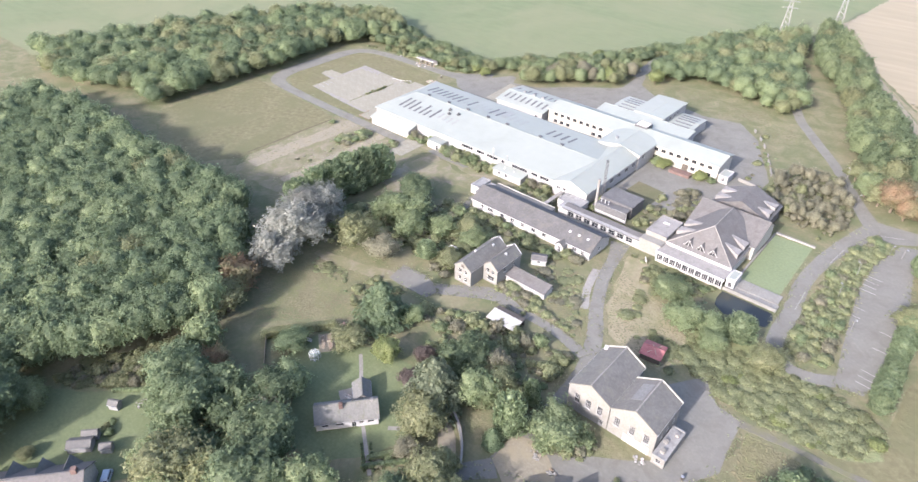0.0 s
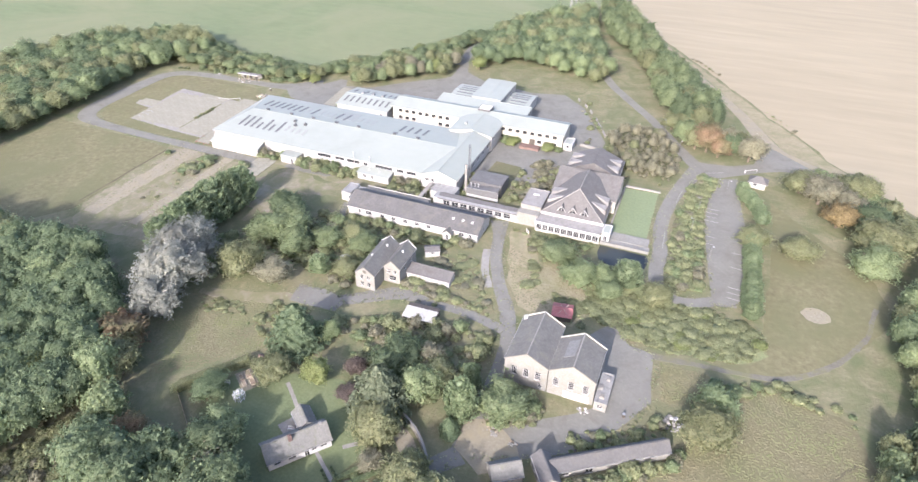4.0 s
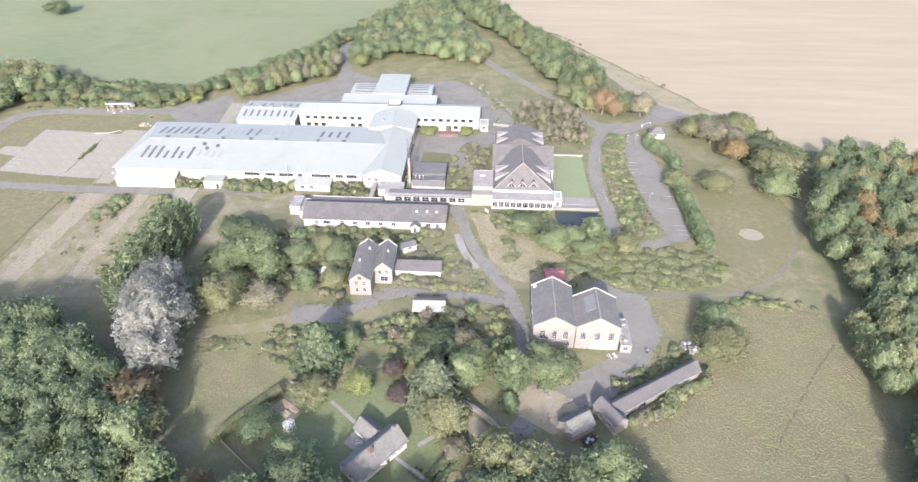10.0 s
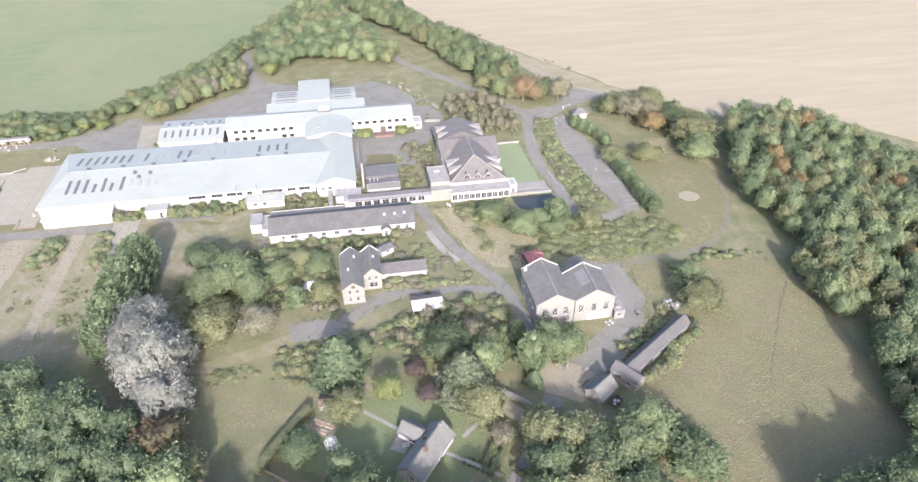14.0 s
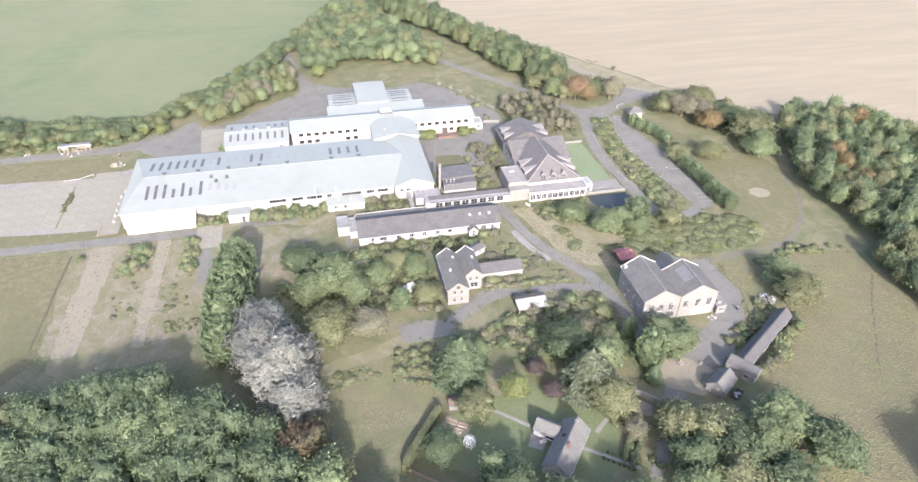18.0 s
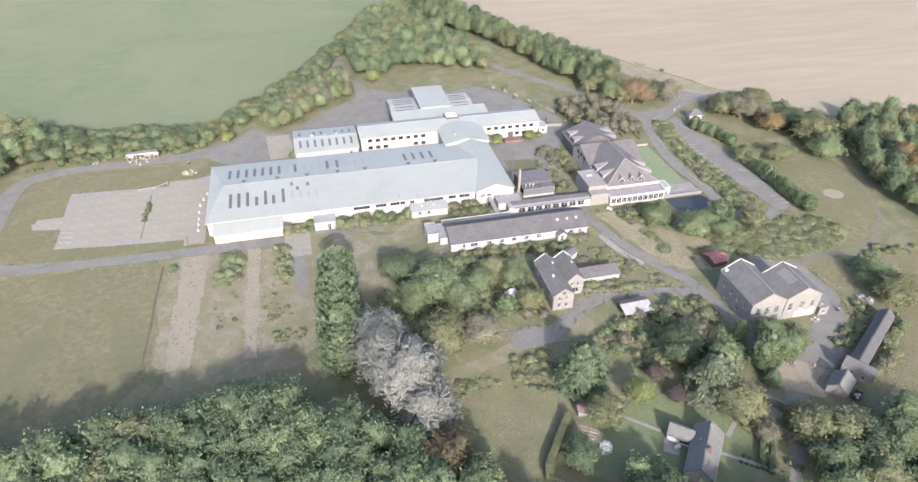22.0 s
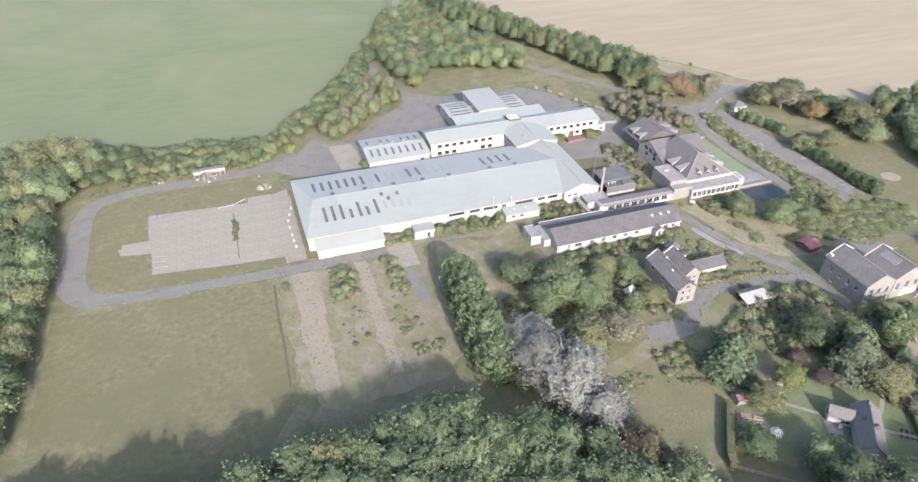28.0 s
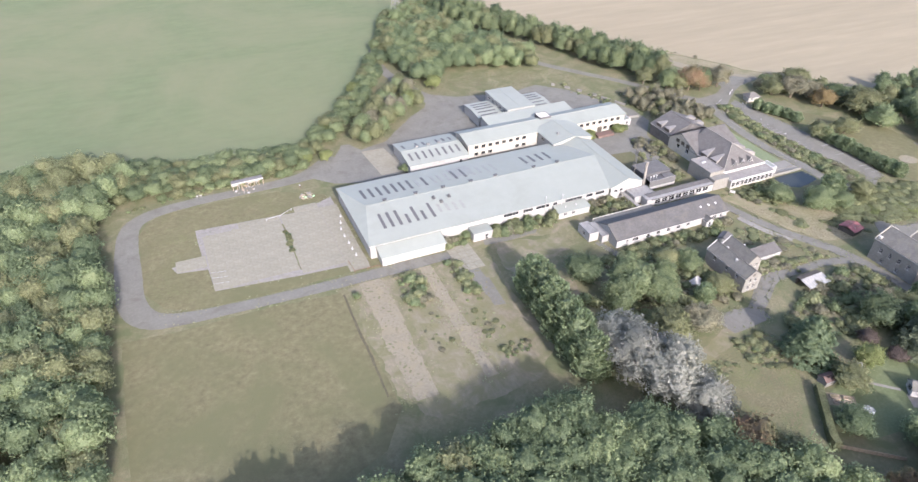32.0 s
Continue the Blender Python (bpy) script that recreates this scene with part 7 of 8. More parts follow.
verge("verge_weeds", [(-5.8, -5), (-6, -22), (-6.4, -36), (-6.6, -54)], 8.4, 91, "weeds along a gravel strip", ("dry", "bramble", "olive"), density=2.6, reach=1.5, height=0.22)
verge("verge_weeds", [(11.6, -5), (11.4, -22), (11, -36), (10.8, -54)], 4.0, 92, "weeds along a gravel strip", ("dry", "bramble", "olive"), density=2.6, reach=1.0, height=0.22)

# ---- the hardstanding in slabs, and marks on the ground ----
pad = bpy.data.objects["concrete_pad"]
rng = random.Random(8)
def slab_mesh(w, d):
    me = Geo().prism([(-w / 2 + 0.05, -d / 2), (w / 2 - 0.05, -d / 2), (w / 2, -d / 2 + 0.05), (w / 2, d / 2 - 0.05), (w / 2 - 0.05, d / 2), (-w / 2 + 0.05, d / 2), (-w / 2, d / 2 - 0.05), (-w / 2, -d / 2 + 0.05)], 0.0, 0.05).mesh("slab")
    me.materials.append(MAT["slab"])
    return me
for x0, x1, y0, y1, nx, ny in ((-47.3, -22.9, 8.2, 36.6, 5, 6), (-22.4, -9.6, 6.2, 38.6, 3, 6), (-9.5, -3.4, 1.2, 38.6, 1, 7), (-56.3, -47.7, 20.6, 26.2, 2, 1), (-36.0, -22.9, 36.8, 39.6, 2, 1), (-17.5, -9.6, 38.8, 42.4, 1, 1)):
    w, d = (x1 - x0) / nx, (y1 - y0) / ny
    me = slab_mesh(w - 0.025, d - 0.025)
    for i in range(nx):
        for j in range(ny):
            ob = part("slab", me, None, pad)
            ob.location = (x0 + (i + 0.5) * w, y0 + (j + 0.5) * d, 0.062 + rng.uniform(0, 0.004))
for x0, x1, y0, y1, nx, ny in ((20.6, 28.4, -12.0, 0.4, 3, 4), ):
    apron_slab = tagged(part("slab_apron", Geo().box(x0, x1, y0, y1, -0.05, 0.06), "bare_ground", None), "broken concrete slabs before the factory", "slab", kind="structure")
    me = slab_mesh((x1 - x0) / nx - 0.1, (y1 - y0) / ny - 0.1)
    for i in range(nx):
        for j in range(ny):
            part("slab", me, None, apron_slab).location = (x0 + (i + 0.5) * (x1 - x0) / nx, y0 + (j + 0.5) * (y1 - y0) / ny, 0.064)
scrub([(-23.6, 18), (-21.6, 18), (-21.8, 29), (-23.2, 29)], 1.2, (0.3, 0.9), (0.4, 0.9), 17, (("oak", 2), ("olive", 2)), "weeds rooted in a crack of the concrete")
sheet("pad_weeds", [(-22.9, 34), (-22.4, 34), (-22.3, 8), (-22.7, 8)], 0.125, "tuft", "weeds growing along a joint in the concrete", "weeds", 0.25, 0.8)


def line(x0, y0, x1, y1, w=0.12, z=0.062, name="bay_line", label="worn white parking bay line"):
    d = Vector((x1 - x0, y1 - y0)).normalized() * (w / 2)
    n = Vector((-d.y, d.x))
    me = Geo().prism([(x0 + n.x, y0 + n.y), (x0 - n.x, y0 - n.y), (x1 - n.x, y1 - n.y), (x1 + n.x, y1 + n.y)], z - 0.015, z).mesh(name)
    return tagged(part(name, me, "white_line", None), label, "road marking", kind="structure")


for i in range(6):
    y = 27.4 - i * (2.5 if i < 4 else 4.2)
    line(176.0 + 0.06 * i, y + 0.2, (179.8 if i % 3 else 180.4) + 0.05 * i, y - 0.1, 0.14)
for y in (4.2, -3.4, -13.4, -15.9, -18.3):
    line(185.2, y + 0.2, 189.4, y - 0.2, 0.14)
for i in range(3):
    line(-47.2, 16.9 - i * 2.75, -42.9, 16.1 - i * 2.7, 0.16, 0.128)
for x0, y0, x1, y1 in ((165.5, 8, 165.9, -1.5), (166.6, 27, 167.6, 36), (174, 52, 180, 55)):
    line(x0, y0, x1, y1, 0.12, 0.064, "road_line", "worn white road line")
for x, y in ((-4.2, 30.6), (-5.2, 27.0), (-6.0, 23.5), (-6.1, 19.3), (-5.9, 15.2), (-5.8, 11.8), (-5.6, 8.4)):
    b = thing("bollard", "short white concrete bollard with a base", "bollard", pose(x, y, 0.11, 0, 0, rng.uniform(-12, 12)), group="bollards by the factory end")
    part("base", Geo().box(-0.3, 0.3, -0.45, 0.45, -0.1, 0.18), "white_trim", b)
    part("post", Geo().cone(0, 0, 0.18, 0.95, 0.14, 0.12, 8), "white_trim", b)
rail = thing("loading_rail", "rusty low rail along the concrete edge", "rail")
for p, q in (((-8.8, 6.0), (-8.4, 0.7)), ((-8.4, 0.7), (-0.6, 0.3))):
    part("rail", Geo().rod((*p, 0.55), (*q, 0.55), 0.07), "rust", rail)
for x, y in ((-8.8, 6.0), (-8.4, 0.7), (-4.5, 0.5), (-0.6, 0.3)):
    part("post", Geo().box(x - 0.08, x + 0.08, y - 0.08, y + 0.08, -0.1, 0.62), "rust", rail)
barrier = thing("low_barrier", "bent pale metal barrier on the concrete", "barrier")
part("rail", Geo().rod((-27.0, 37.8, 0.7), (-22.5, 38.4, 0.6), 0.09).rod((-22.5, 38.4, 0.6), (-18.2, 40.8, 0.75), 0.09), "white_trim", barrier)
for x, y in ((-27.0, 37.8), (-22.5, 38.4), (-18.2, 40.8)):
    part("post", Geo().box(x - 0.07, x + 0.07, y - 0.07, y + 0.07, 0, 0.75), "white_trim", barrier)


def rubble(name, label, x, y, r, n, seed, mats, size=(0.2, 0.6), flat=0.6):
    rg = random.Random(seed)
    heap = thing(name, label, name.replace("_", " "), pose(x, y, 0))
    for i in range(n):
        a, d = rg.uniform(0, 6.28), r * math.sqrt(rg.random())
        s = rg.uniform(*size)
        h = max(0.0, (r - d) * 0.35 * rg.random())
        g = Geo().box(-s / 2, s / 2, -s * rg.uniform(0.3, 0.5), s * rg.uniform(0.3, 0.5), -s * flat * 0.5, s * flat * 0.5)
        p = part("piece", g, rg.choice(mats), heap)
        p.matrix_local = pose(d * math.cos(a), d * math.sin(a), h + s * 0.2, rg.uniform(-25, 25), rg.uniform(-25, 25), rg.uniform(0, 180))


rubble("rubble_heap", "heap of pale rubble and broken board", 177.0, -68.2, 2.4, 34, 3, ["white_trim", "stone", "concrete"], (0.3, 0.9))
rubble("rubble_heap", "pale stone rubble beside the mill bushes", 141.6, -84.4, 1.8, 24, 4, ["stone", "concrete", "timber"], (0.25, 0.7))
rubble("pallet_heap", "scattered broken pallets and a green sheet", -11.4, 47.6, 2.4, 26, 5, ["timber", "timber", "stone", "green_sheet"], (0.5, 1.4), 0.12)
rubble("stone_border", "row of pale stones along a garden bed", 68.6, -132.0, 1.6, 22, 9, ["stone", "white_wall"], (0.2, 0.5), 0.3)
rubble("rubbish_heap", "white rubbish strewn before the shelter", -30.0, 60.2, 3.4, 30, 6, ["white_trim", "timber", "concrete"], (0.2, 0.8), 0.25)
rubble("rubbish_heap", "pale dumped sacks by the loop road", -45.6, 61.8, 1.2, 12, 7, ["white_trim", "stone"], (0.3, 0.8), 0.4)
rubble("rubble_heap", "low pile of stones at the yard mouth", 146.2, -86.4, 1.0, 12, 9, ["stone", "earth"], (0.3, 0.7))
rubble("yard_debris", "rubble and plants at the mill foot", 158.0, -71.8, 1.2, 14, 10, ["stone", "white_trim"], (0.3, 0.7))
for x, y in ((166.6, -70.2), (-12.1, 54.3)):
    d = thing("oil_drum", "dark steel drum standing on asphalt", "drum", pose(x, y, 0.05))
    part("body", Geo().cone(0, 0, 0, 0.9, 0.34, 0.34, 14), "dark_frame", d)
    part("lid", Geo().cone(0, 0, 0.9, 0.95, 0.36, 0.36, 14), "white_trim" if x < 0 else "grey_metal", d)
for x, y, h in ((174.0, 25.5, 4.2), (172.9, 11.8, 4.2), (179.4, -0.6, 4.2), (181.8, 43.0, 3.6), (178.6, 41.6, 3.6), (155.9, 80.9, 5.0), (163.2, 63.5, 5.0)):
    lamp = thing("lamp_post", "grey steel lamp post with a small head", "lamp post", pose(x, y, 0, 0, 0, rng.uniform(0, 360)), group="lamp posts along the roads")
    part("pole", Geo().cone(0, 0, -0.1, h, 0.07, 0.05, 8), "felt", lamp)
    part("arm", Geo().rod((0, 0, h), (0.55, 0, h + 0.12), 0.04), "felt", lamp)
    part("lamp_head", Geo().box(0.4, 1.05, -0.14, 0.14, h + 0.05, h + 0.2), "grey_metal", lamp)
gate_bar = thing("entrance_barrier", "white lifting barrier across the entrance", "barrier", pose(187.1, 57.8, 0, 0, 0, 34))
part("post", Geo().box(-0.2, 0.2, -0.2, 0.2, -0.1, 1.1), "white_trim", gate_bar)
part("arm", Geo().box(0.2, 4.8, -0.05, 0.05, 0.9, 1.05), "white_trim", gate_bar)
part("rest", Geo().box(4.7, 4.85, -0.1, 0.1, -0.1, 0.88), "white_trim", gate_bar)

# broken wall east of the yard, and garden walls
for i, (x, y, w, rz) in enumerate(((121.5, 92.5, 2.6, -55), (124.8, 87.4, 2.4, -58), (128.6, 80.5, 1.8, -60), (131.0, 75.0, 4.6, -62), (134.0, 68.6, 5.2, -66), (130.6, 55.0, 6.4, -8), (117.2, 98.0, 1.6, -50), (101.0, 62.5, 3.0, 12))):
    wl = thing("yard_wall", "short length of pale weathered block wall", "wall", pose(x, y, 0, 0, 0, rz), group="wall pieces round the yard")
    part("wall", Geo().box(-w / 2, w / 2, -0.15, 0.15, -0.2, 1.0), "stone", wl)
    part("coping", Geo().box(-w / 2 - 0.04, w / 2 + 0.04, -0.2, 0.2, 1.0, 1.1), "concrete", wl)
encl = thing("yard_enclosure", "curved pale stone wall round a sunken yard", "wall")
line_pts = smooth_line([(119.6, -88.6), (122.4, -89.2), (126.0, -91.6), (129.4, -95.0), (131.6, -98.0)], 1.5)
for a, b2 in zip(line_pts, line_pts[1:]):
    part("wall", Geo().wall(a.xy, b2.xy, -0.2, 1.5, 0.4), "stone", encl)
    part("coping", Geo().wall(a.xy, b2.xy, 1.503, 1.6, 0.5), "concrete", encl)
sheet("sunken_yard", [(119.8, -89.6), (122.6, -90.4), (126, -92.8), (129, -96), (130.2, -98.6), (126.6, -98.8), (122.4, -94.6)], 0.05, "gravel", "dusty enclosed yard floor", "yard", 0.2)
back_hedge = [(80.9, -87.6), (78.0, -91.4), (75.0, -95.4), (72.0, -99.4), (71.2, -101.6)]
def hedge(pts, width, height, label, seed, lf="olive"):
    """A clipped hedge: a soft-edged body covered in leaf sprays."""
    rg = np.random.default_rng(seed)
    ln = smooth_line(pts, 0.7)
    centres = np.array([(p.x + rg.uniform(-0.2, 0.2), p.y + rg.uniform(-0.2, 0.2), height * k) for p in ln for k in (0.3, 0.62)])
    quads = leaves_on(rg, centres, np.full(len(centres), width * 0.55), len(centres) * 60, 0.16)
    quads[:, 2] = np.clip(quads[:, 2], 0.02, height * 1.15)
    g = Geo()
    for a, b2 in zip(ln, ln[1:]):
        d = (b2 - a).to_2d().normalized() if len(a) == 3 else (b2 - a).normalized()
        n = Vector((-d.y, d.x)) * width * 0.42
        g.prism([(a.x - n.x, a.y - n.y), (b2.x - n.x, b2.y - n.y), (b2.x + n.x, b2.y + n.y), (a.x + n.x, a.y + n.y)], 0.0, height * 0.88)
    n0 = len(g.v)
    g.v += [tuple(q) for q in quads]
    g.f += [tuple(n0 + 3 * i + k for k in range(3)) for i in range(len(quads) // 3)]
    return solid("hedge", g, LEAF[lf], label, "hedge")


hedge(back_hedge, 1.9, 2.3, "tall clipped brown-green garden hedge", 1)
hedge([(122.6, -101.4), (119.4, -104.6), (116.6, -108.6)], 1.2, 1.4, "clipped green hedge beside the lane", 2, "ash")
hedge([(124.5, -101.5), (121.0, -106.0), (117.0, -111.0)], 0.9, 1.2, "low dark hedge along the lane", 3, "oak")
hedge([(60.4, -134.4), (64.3, -130.8), (68, -127.4)], 0.7, 0.9, "clipped green hedge round the neighbouring garden", 4, "ash")
fence = thing("garden_fence", "low grey board fence at the garden foot", "fence")
for i in range(12):
    x, y = 71.6 + i * 0.95, -101.6 - i * 0.75
    part("board", Geo().box(-0.55, 0.55, -0.03, 0.03, -0.05, 1.1), "timber", fence).matrix_local = pose(x, y, 0, 0, 0, -38)
ribbon("garden_path", [(92.8, -89.6), (96.2, -92.5), (99.8, -95.8)], 0.9, 0.055, "concrete", "narrow stone garden path", "path", edge=0.05)
ribbon("garden_path", [(109.0, -103.6), (112.6, -106.2), (119.4, -111.2)], 0.8, 0.055, "concrete", "narrow stone garden path", "path", edge=0.05)
for row, (xa, ya) in enumerate(((112.6, -107.2), (114.0, -106.0))):
    for k in range(7):
        x, y = xa + k * 0.86, ya - k * 0.66
        rb = np.random.default_rng(300 + row * 7 + k)
        ball = leaves_on(rb, np.array([(0.0, 0.0, 0.3)]), np.array([0.34]), 60, 0.12)
        ball[:, 2] = np.maximum(ball[:, 2], 0.02)
        g = Geo().cone(0, 0, 0.0, 0.5, 0.3, 0.16, 8)
        n0 = len(g.v)
        g.add(ball.tolist(), [(3 * i, 3 * i + 1, 3 * i + 2) for i in range(len(ball) // 3)])
        solid("box_bush", g, LEAF["oak"], "small clipped dark green bush beside the garden path", "bush", pose(x, y, 0.03), group="clipped bushes along the cottage path")
ribbon("garden_path", [(113.6, -100.6), (118, -97.0), (121.5, -94.6)], 1.0, 0.055, "concrete", "narrow stone garden path", "path", edge=0.05)
sheet("patio", [(97.8, -100.8), (99.6, -97.4), (101.8, -96.8), (102.8, -99.6), (100.6, -102.6)], 0.06, "concrete", "paved cottage patio", "patio", 0.15)
beds = thing("vegetable_garden", "timber-edged vegetable beds on pale gravel", "raised beds", pose(84.0, -92.4, 0, 0, 0, -37))
part("surround", Geo().box(-3.4, 3.0, -2.2, 1.8, 0.02, 0.09), "gravel", beds)
for x, y, w, d in ((-1.6, 0.4, 2.4, 1.2), (1.2, 0.6, 2.2, 1.0), (-1.6, -1.2, 1.6, 0.8), (0.8, -1.2, 2.0, 0.9)):
    bed = part("raised_bed", Geo().wall((x - w / 2, y - d / 2), (x + w / 2, y - d / 2), 0.05, 0.45, 0.08).wall((x + w / 2, y - d / 2 + 0.08), (x + w / 2, y + d / 2 - 0.08), 0.05, 0.45, 0.08).wall((x + w / 2, y + d / 2), (x - w / 2, y + d / 2), 0.05, 0.45, 0.08).wall((x - w / 2, y + d / 2 - 0.08), (x - w / 2, y - d / 2 + 0.08), 0.05, 0.45, 0.08), "timber", beds)
    part("soil", Geo().box(x - w / 2 + 0.09, x + w / 2 - 0.09, y - d / 2 + 0.09, y + d / 2 - 0.09, 0.05, 0.36), "earth", bed)
gh = thing("octagonal_greenhouse", "small white-framed octagonal greenhouse", "greenhouse", pose(85.6, -97.7, 0))
ring = [(1.35 * math.cos(a * 0.7854), 1.35 * math.sin(a * 0.7854)) for a in range(8)]
for (xa, ya), (xb, yb) in zip(ring, ring[1:] + ring[:1]):
    part("glazing_bar", Geo().rod((xa, ya, 0), (xa, ya, 1.7), 0.035).rod((xa, ya, 1.7), (0, 0, 2.5), 0.035).rod((xa, ya, 1.7), (xb, yb, 1.7), 0.035).rod((xa, ya, 0.5), (xb, yb, 0.5), 0.035), "white_trim", gh)
    part("pane", Geo().slab((xa, ya, 0.05), (xb, yb, 0.05), (xb, yb, 1.68), (xa, ya, 1.68), 0.02), "clear_glass", gh)
    part("roof_pane", Geo().add([(xa, ya, 1.72), (xb, yb, 1.72), (0, 0, 2.46)], [(0, 1, 2)]), "clear_glass", gh)
for x, y, rz in ((80.2, -95.2, 20), (97.2, -86.0, -30), (101.2, -100.8, 10)):
    seat = thing("garden_bench", "small white garden bench", "bench", pose(x, y, 0, 0, 0, rz), group="garden benches")
    for i in range(3):
        part("seat_slat", Geo().box(-0.75, 0.75, -0.25 + i * 0.17, -0.11 + i * 0.17, 0.42, 0.46), "white_trim", seat)
    part("backrest", Geo().box(-0.75, 0.75, 0.28, 0.33, 0.55, 0.95), "white_trim", seat)
    for lx in (-0.68, 0.68):
        for ly in (-0.22, 0.28):
            part("leg", Geo().box(lx - 0.04, lx + 0.04, ly - 0.04, ly + 0.04, -0.02, 0.42 if ly < 0 else 0.95), "white_trim", seat)
tiled = thing("red_tiled_shed", "low shed with a red-brown tiled roof", "shed", pose(85.2, -86.6, 0, 0, 0, -3))
gable_building(tiled, -1.9, 1.9, -1.3, 1.3, 1.6, 2.3, "x", "stone", "dull_brick", 0.15)


def vehicle(name, label, m, paint, length, width, height, van=False):
    """A parked car: body, cabin, windows, four wheels, lamps."""
    car = thing(name, label, "car" if not van else "van", m)
    l, w = length / 2, width / 2
    body = Geo().add([(-l, -w, 0.3), (l, -w, 0.3), (l, w, 0.3), (-l, w, 0.3), (-l + 0.1, -w + 0.05, 0.85), (l - 0.05, -w + 0.05, 0.75), (l - 0.05, w - 0.05, 0.75), (-l + 0.1, w - 0.05, 0.85)], [(3, 2, 1, 0), (4, 5, 6, 7), (0, 1, 5, 4), (1, 2, 6, 5), (2, 3, 7, 6), (3, 0, 4, 7)])
    part("body", body, paint, car)
    f = l * (0.35 if not van else 0.62)
    part("cabin", Geo().add([(-l + 0.2, -w + 0.08, 0.84), (f + 0.45, -w + 0.08, 0.78), (f + 0.45, w - 0.08, 0.78), (-l + 0.2, w - 0.08, 0.84), (-l + 0.5, -w + 0.25, height), (f - 0.3, -w + 0.25, height), (f - 0.3, w - 0.25, height), (-l + 0.5, w - 0.25, height)], [(4, 5, 6, 7), (0, 1, 5, 4), (1, 2, 6, 5), (2, 3, 7, 6), (3, 0, 4, 7)]), paint, car)
    part("windscreen", Geo().slab((f + 0.42, -w + 0.16, 0.86), (f + 0.42, w - 0.16, 0.86), (f - 0.26, w - 0.3, height - 0.08), (f - 0.26, -w + 0.3, height - 0.08), 0.02), "glass", car)
    part("rear_window", Geo().slab((-l + 0.2, w - 0.2, 0.95), (-l + 0.2, -w + 0.2, 0.95), (-l + 0.47, -w + 0.3, height - 0.06), (-l + 0.47, w - 0.3, height - 0.06), 0.02), "glass", car)
    for s in (-1, 1):
        y = s * (w - 0.12)
        part("side_window", Geo().box(-l + 0.7, f - 0.1, min(y, y + s * 0.03), max(y, y + s * 0.03), 0.92, height - 0.16), "glass", car)
        for x in (-l * 0.62, l * 0.64):
            g = Geo().rod((x, s * (w - 0.2), 0.31), (x, s * (w + 0.01), 0.31), 0.31, 14)
            wheel = part("wheel", g, "dark_frame", car)
            part("rim", Geo().rod((x, s * (w + 0.012), 0.31), (x, s * (w + 0.03), 0.31), 0.19, 10), "grey_metal", wheel)
        part("headlight", Geo().box(l - 0.08, l + 0.01, s * w * 0.72 - 0.15, s * w * 0.72 + 0.15, 0.55, 0.7), "white_trim", car)
        part("tail_light", Geo().box(-l - 0.01, -l + 0.08, s * w * 0.78 - 0.1, s * w * 0.78 + 0.1, 0.6, 0.8), "red_sheet", car)
    return car


vehicle("car", "pale blue-grey estate car parked beside the house", pose(81.8, -146.4, 0.04, 0, 0, -40), "car_blue", 4.4, 1.75, 1.45)
vehicle("van", "white van parked beside the house", pose(84.0, -149.0, 0.04, 0, 0, -40), "white_trim", 4.8, 1.9, 1.9, True)
trailer = thing("trailer", "dark trailer loaded with white sacks", "trailer", pose(149.6, -97.6, 0, 0, 0, 34))
part("bed", Geo().box(-1.5, 1.5, -0.9, 0.9, 0.45, 0.6), "dark_frame", trailer)
for p, q in (((-1.5, -0.9), (1.5, -0.9)), ((1.5, -0.84), (1.5, 0.84)), ((1.5, 0.9), (-1.5, 0.9)), ((-1.5, 0.84), (-1.5, -0.84))):
    part("side_board", Geo().wall(p, q, 0.6, 1.05, 0.06), "dark_frame", trailer)
for s in (-1, 1):
    part("wheel", Geo().rod((0, s * 0.92, 0.3), (0, s * 1.1, 0.3), 0.3, 12), "dark_frame", trailer)
part("drawbar", Geo().rod((1.5, 0, 0.5), (2.6, 0, 0.35), 0.05), "grey_metal", trailer)
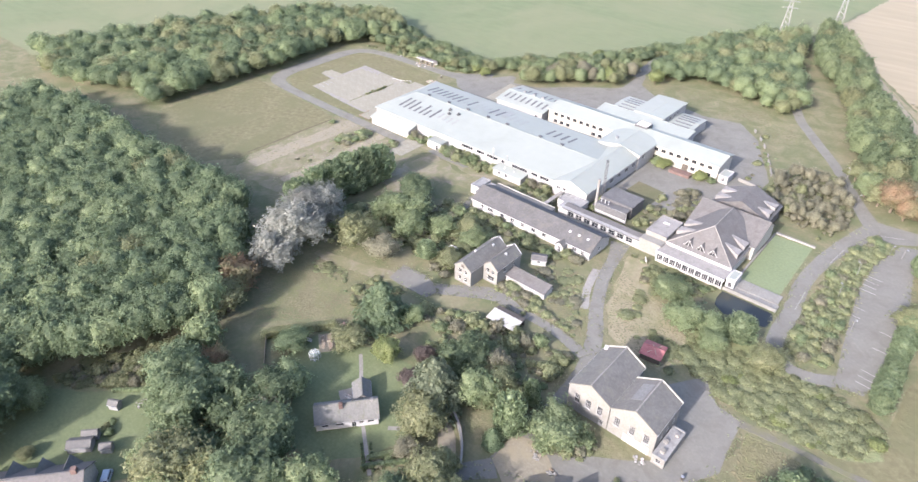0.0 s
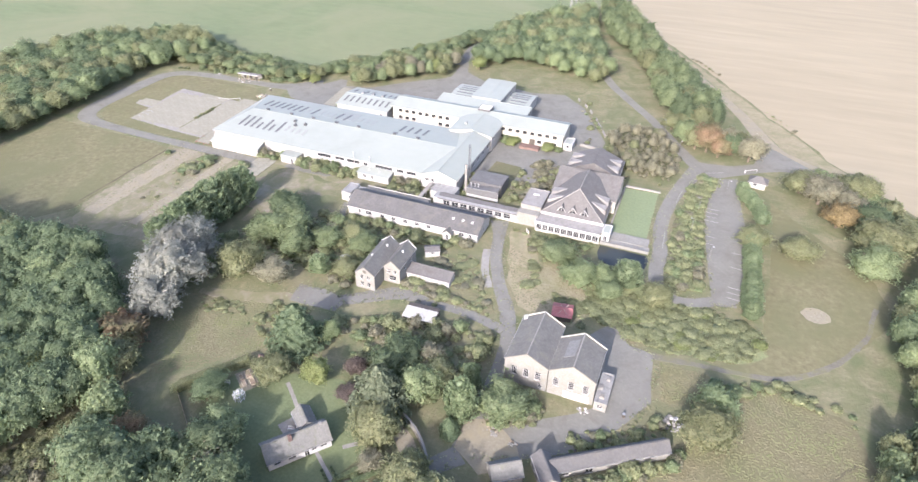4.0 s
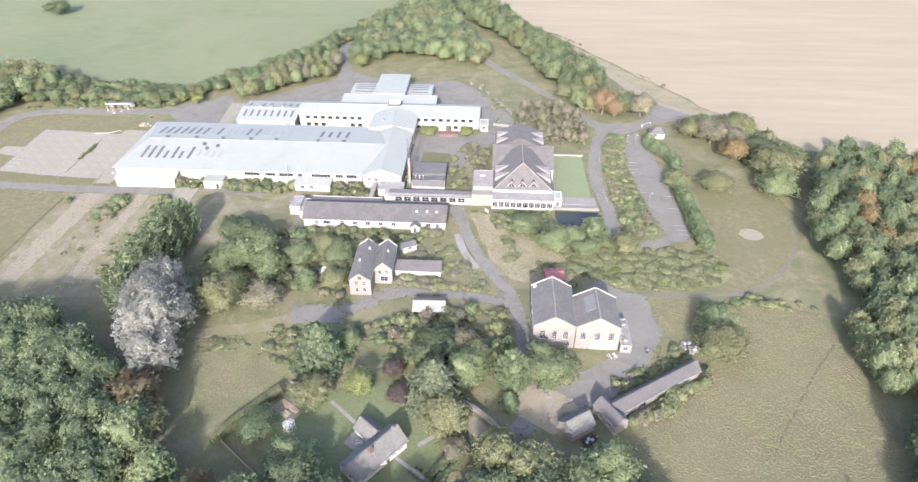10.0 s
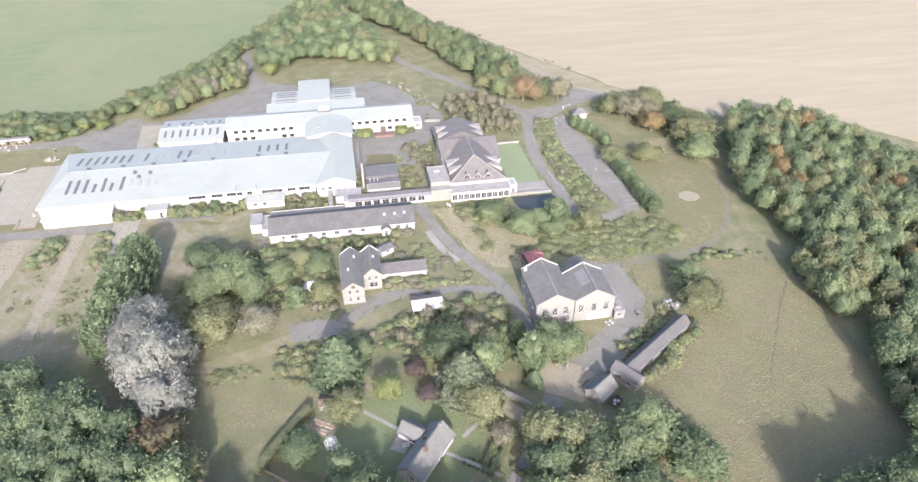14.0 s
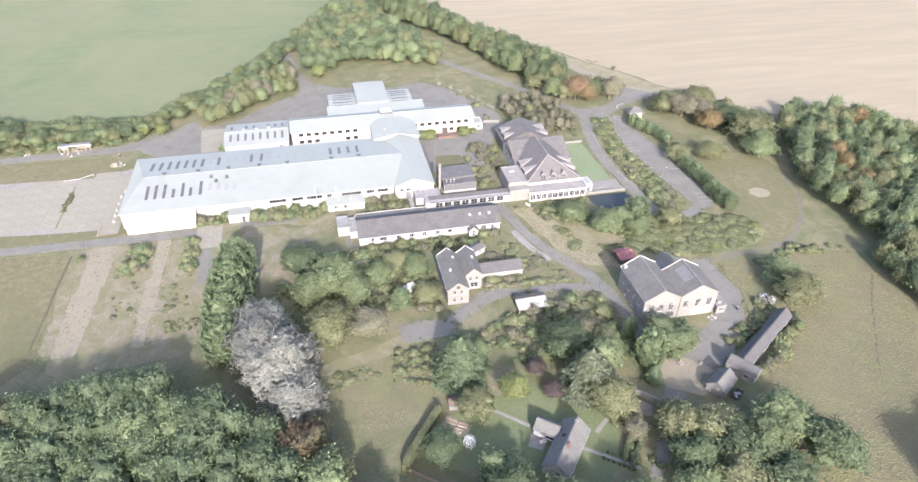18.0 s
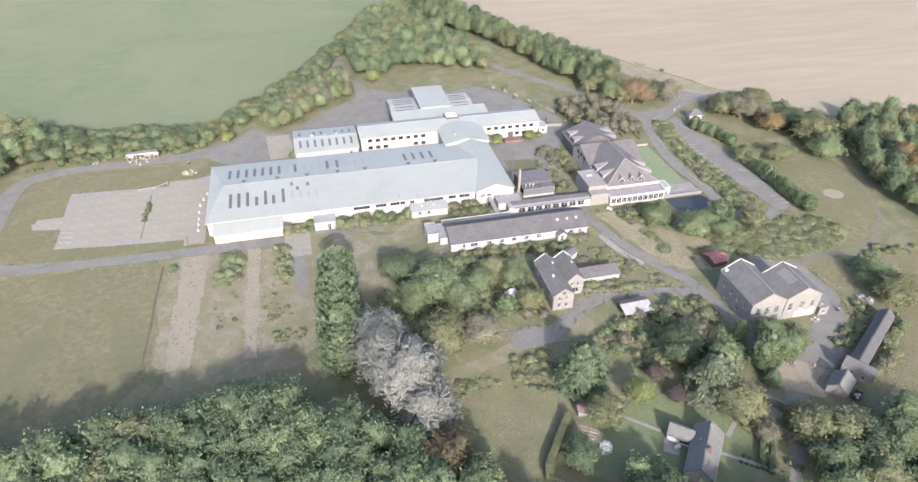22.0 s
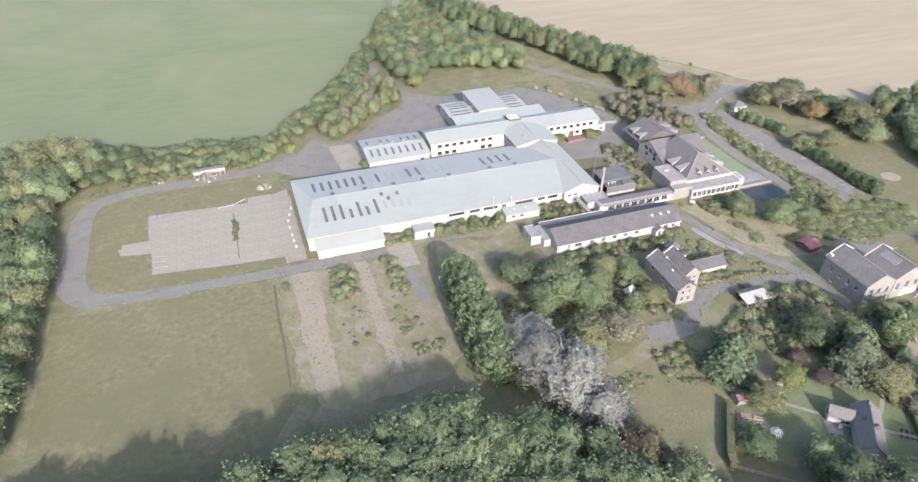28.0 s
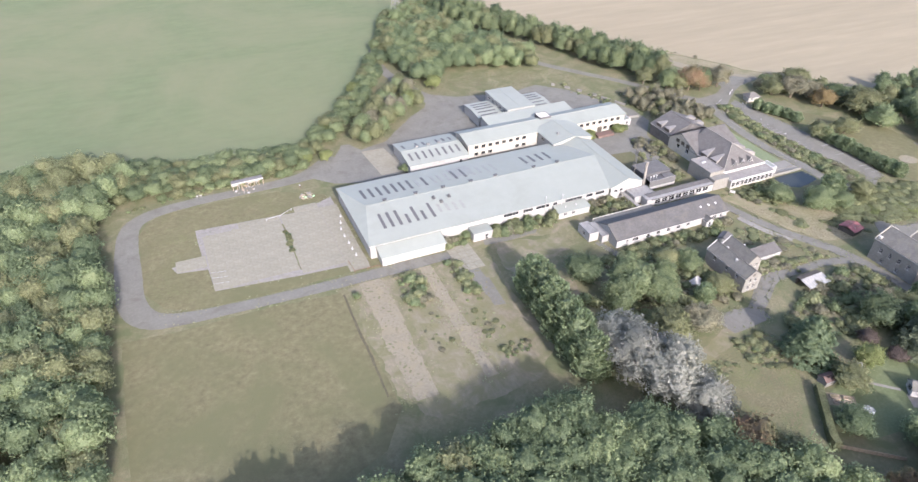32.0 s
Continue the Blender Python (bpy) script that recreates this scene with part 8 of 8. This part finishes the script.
for x, y in ((-0.7, -0.2), (0.1, 0.3), (0.6, -0.3)):
    part("sack", Geo().cone(x, y, 0.6, 0.95, 0.4, 0.22, 8), "white_trim", trailer)
notice = thing("notice_board", "pale timber notice board by the road", "sign", pose(126.2, -9.6, 0, 0, 0, -50))
part("panel", Geo().box(-0.9, 0.9, -0.04, 0.04, 0.5, 1.5), "white_trim", notice)
part("text_bar", Geo().box(-0.6, 0.6, -0.06, -0.043, 1.1, 1.2).box(-0.6, 0.4, -0.06, -0.043, 0.85, 0.95), "dark_frame", notice)
for x in (-0.8, 0.8):
    part("post", Geo().box(x - 0.06, x + 0.06, 0.05, 0.15, -0.1, 1.5), "timber", notice)
circle_pts = [(207.6 + 3.6 * math.cos(a * 0.449) * (1 + 0.08 * math.sin(3 * a)), -17.0 + 3.2 * math.sin(a * 0.449)) for a in range(14)]
sheet("worn_circle", circle_pts, 0.05, "gravel", "worn pale gravel circle in the grass", "gravel", 0.2)

# power-line pylons beyond the wood
for x, y, h, rz in ((84.0, 222.0, 24, 20), (101.0, 262.0, 24, 20)):
    py = thing("pylon", "grey lattice power-line pylon", "pylon", pose(x, y, 0, 0, 0, rz), group="power-line pylons")
    wide = lambda z: 2.2 - 1.8 * z / h
    for sx in (-1, 1):
        for sy in (-1, 1):
            part("pylon_leg", Geo().rod((sx * wide(0), sy * wide(0), -0.2), (sx * wide(h), sy * wide(h), h), 0.12), "felt", py)
    for k in range(9):
        z0, z1 = h * k / 9, h * (k + 1) / 9
        g = Geo()
        a, b2 = wide(z0), wide(z1)
        for c in range(4):
            p = [(-1, -1), (1, -1), (1, 1), (-1, 1)]
            (sx, sy), (tx, ty) = p[c], p[(c + 1) % 4]
            g.rod((sx * a, sy * a, z0), (tx * b2, ty * b2, z1), 0.06, 4).rod((tx * a, ty * a, z0), (sx * b2, sy * b2, z1), 0.06, 4)
        part("bracing", g, "felt", py)
    for z in (h * 0.7, h * 0.84, h * 0.97):
        part("cross_arm", Geo().rod((-4, 0, z), (4, 0, z), 0.1).rod((-4, 0, z), (0, 0, z + 0.9), 0.06).rod((4, 0, z), (0, 0, z + 0.9), 0.06), "felt", py)
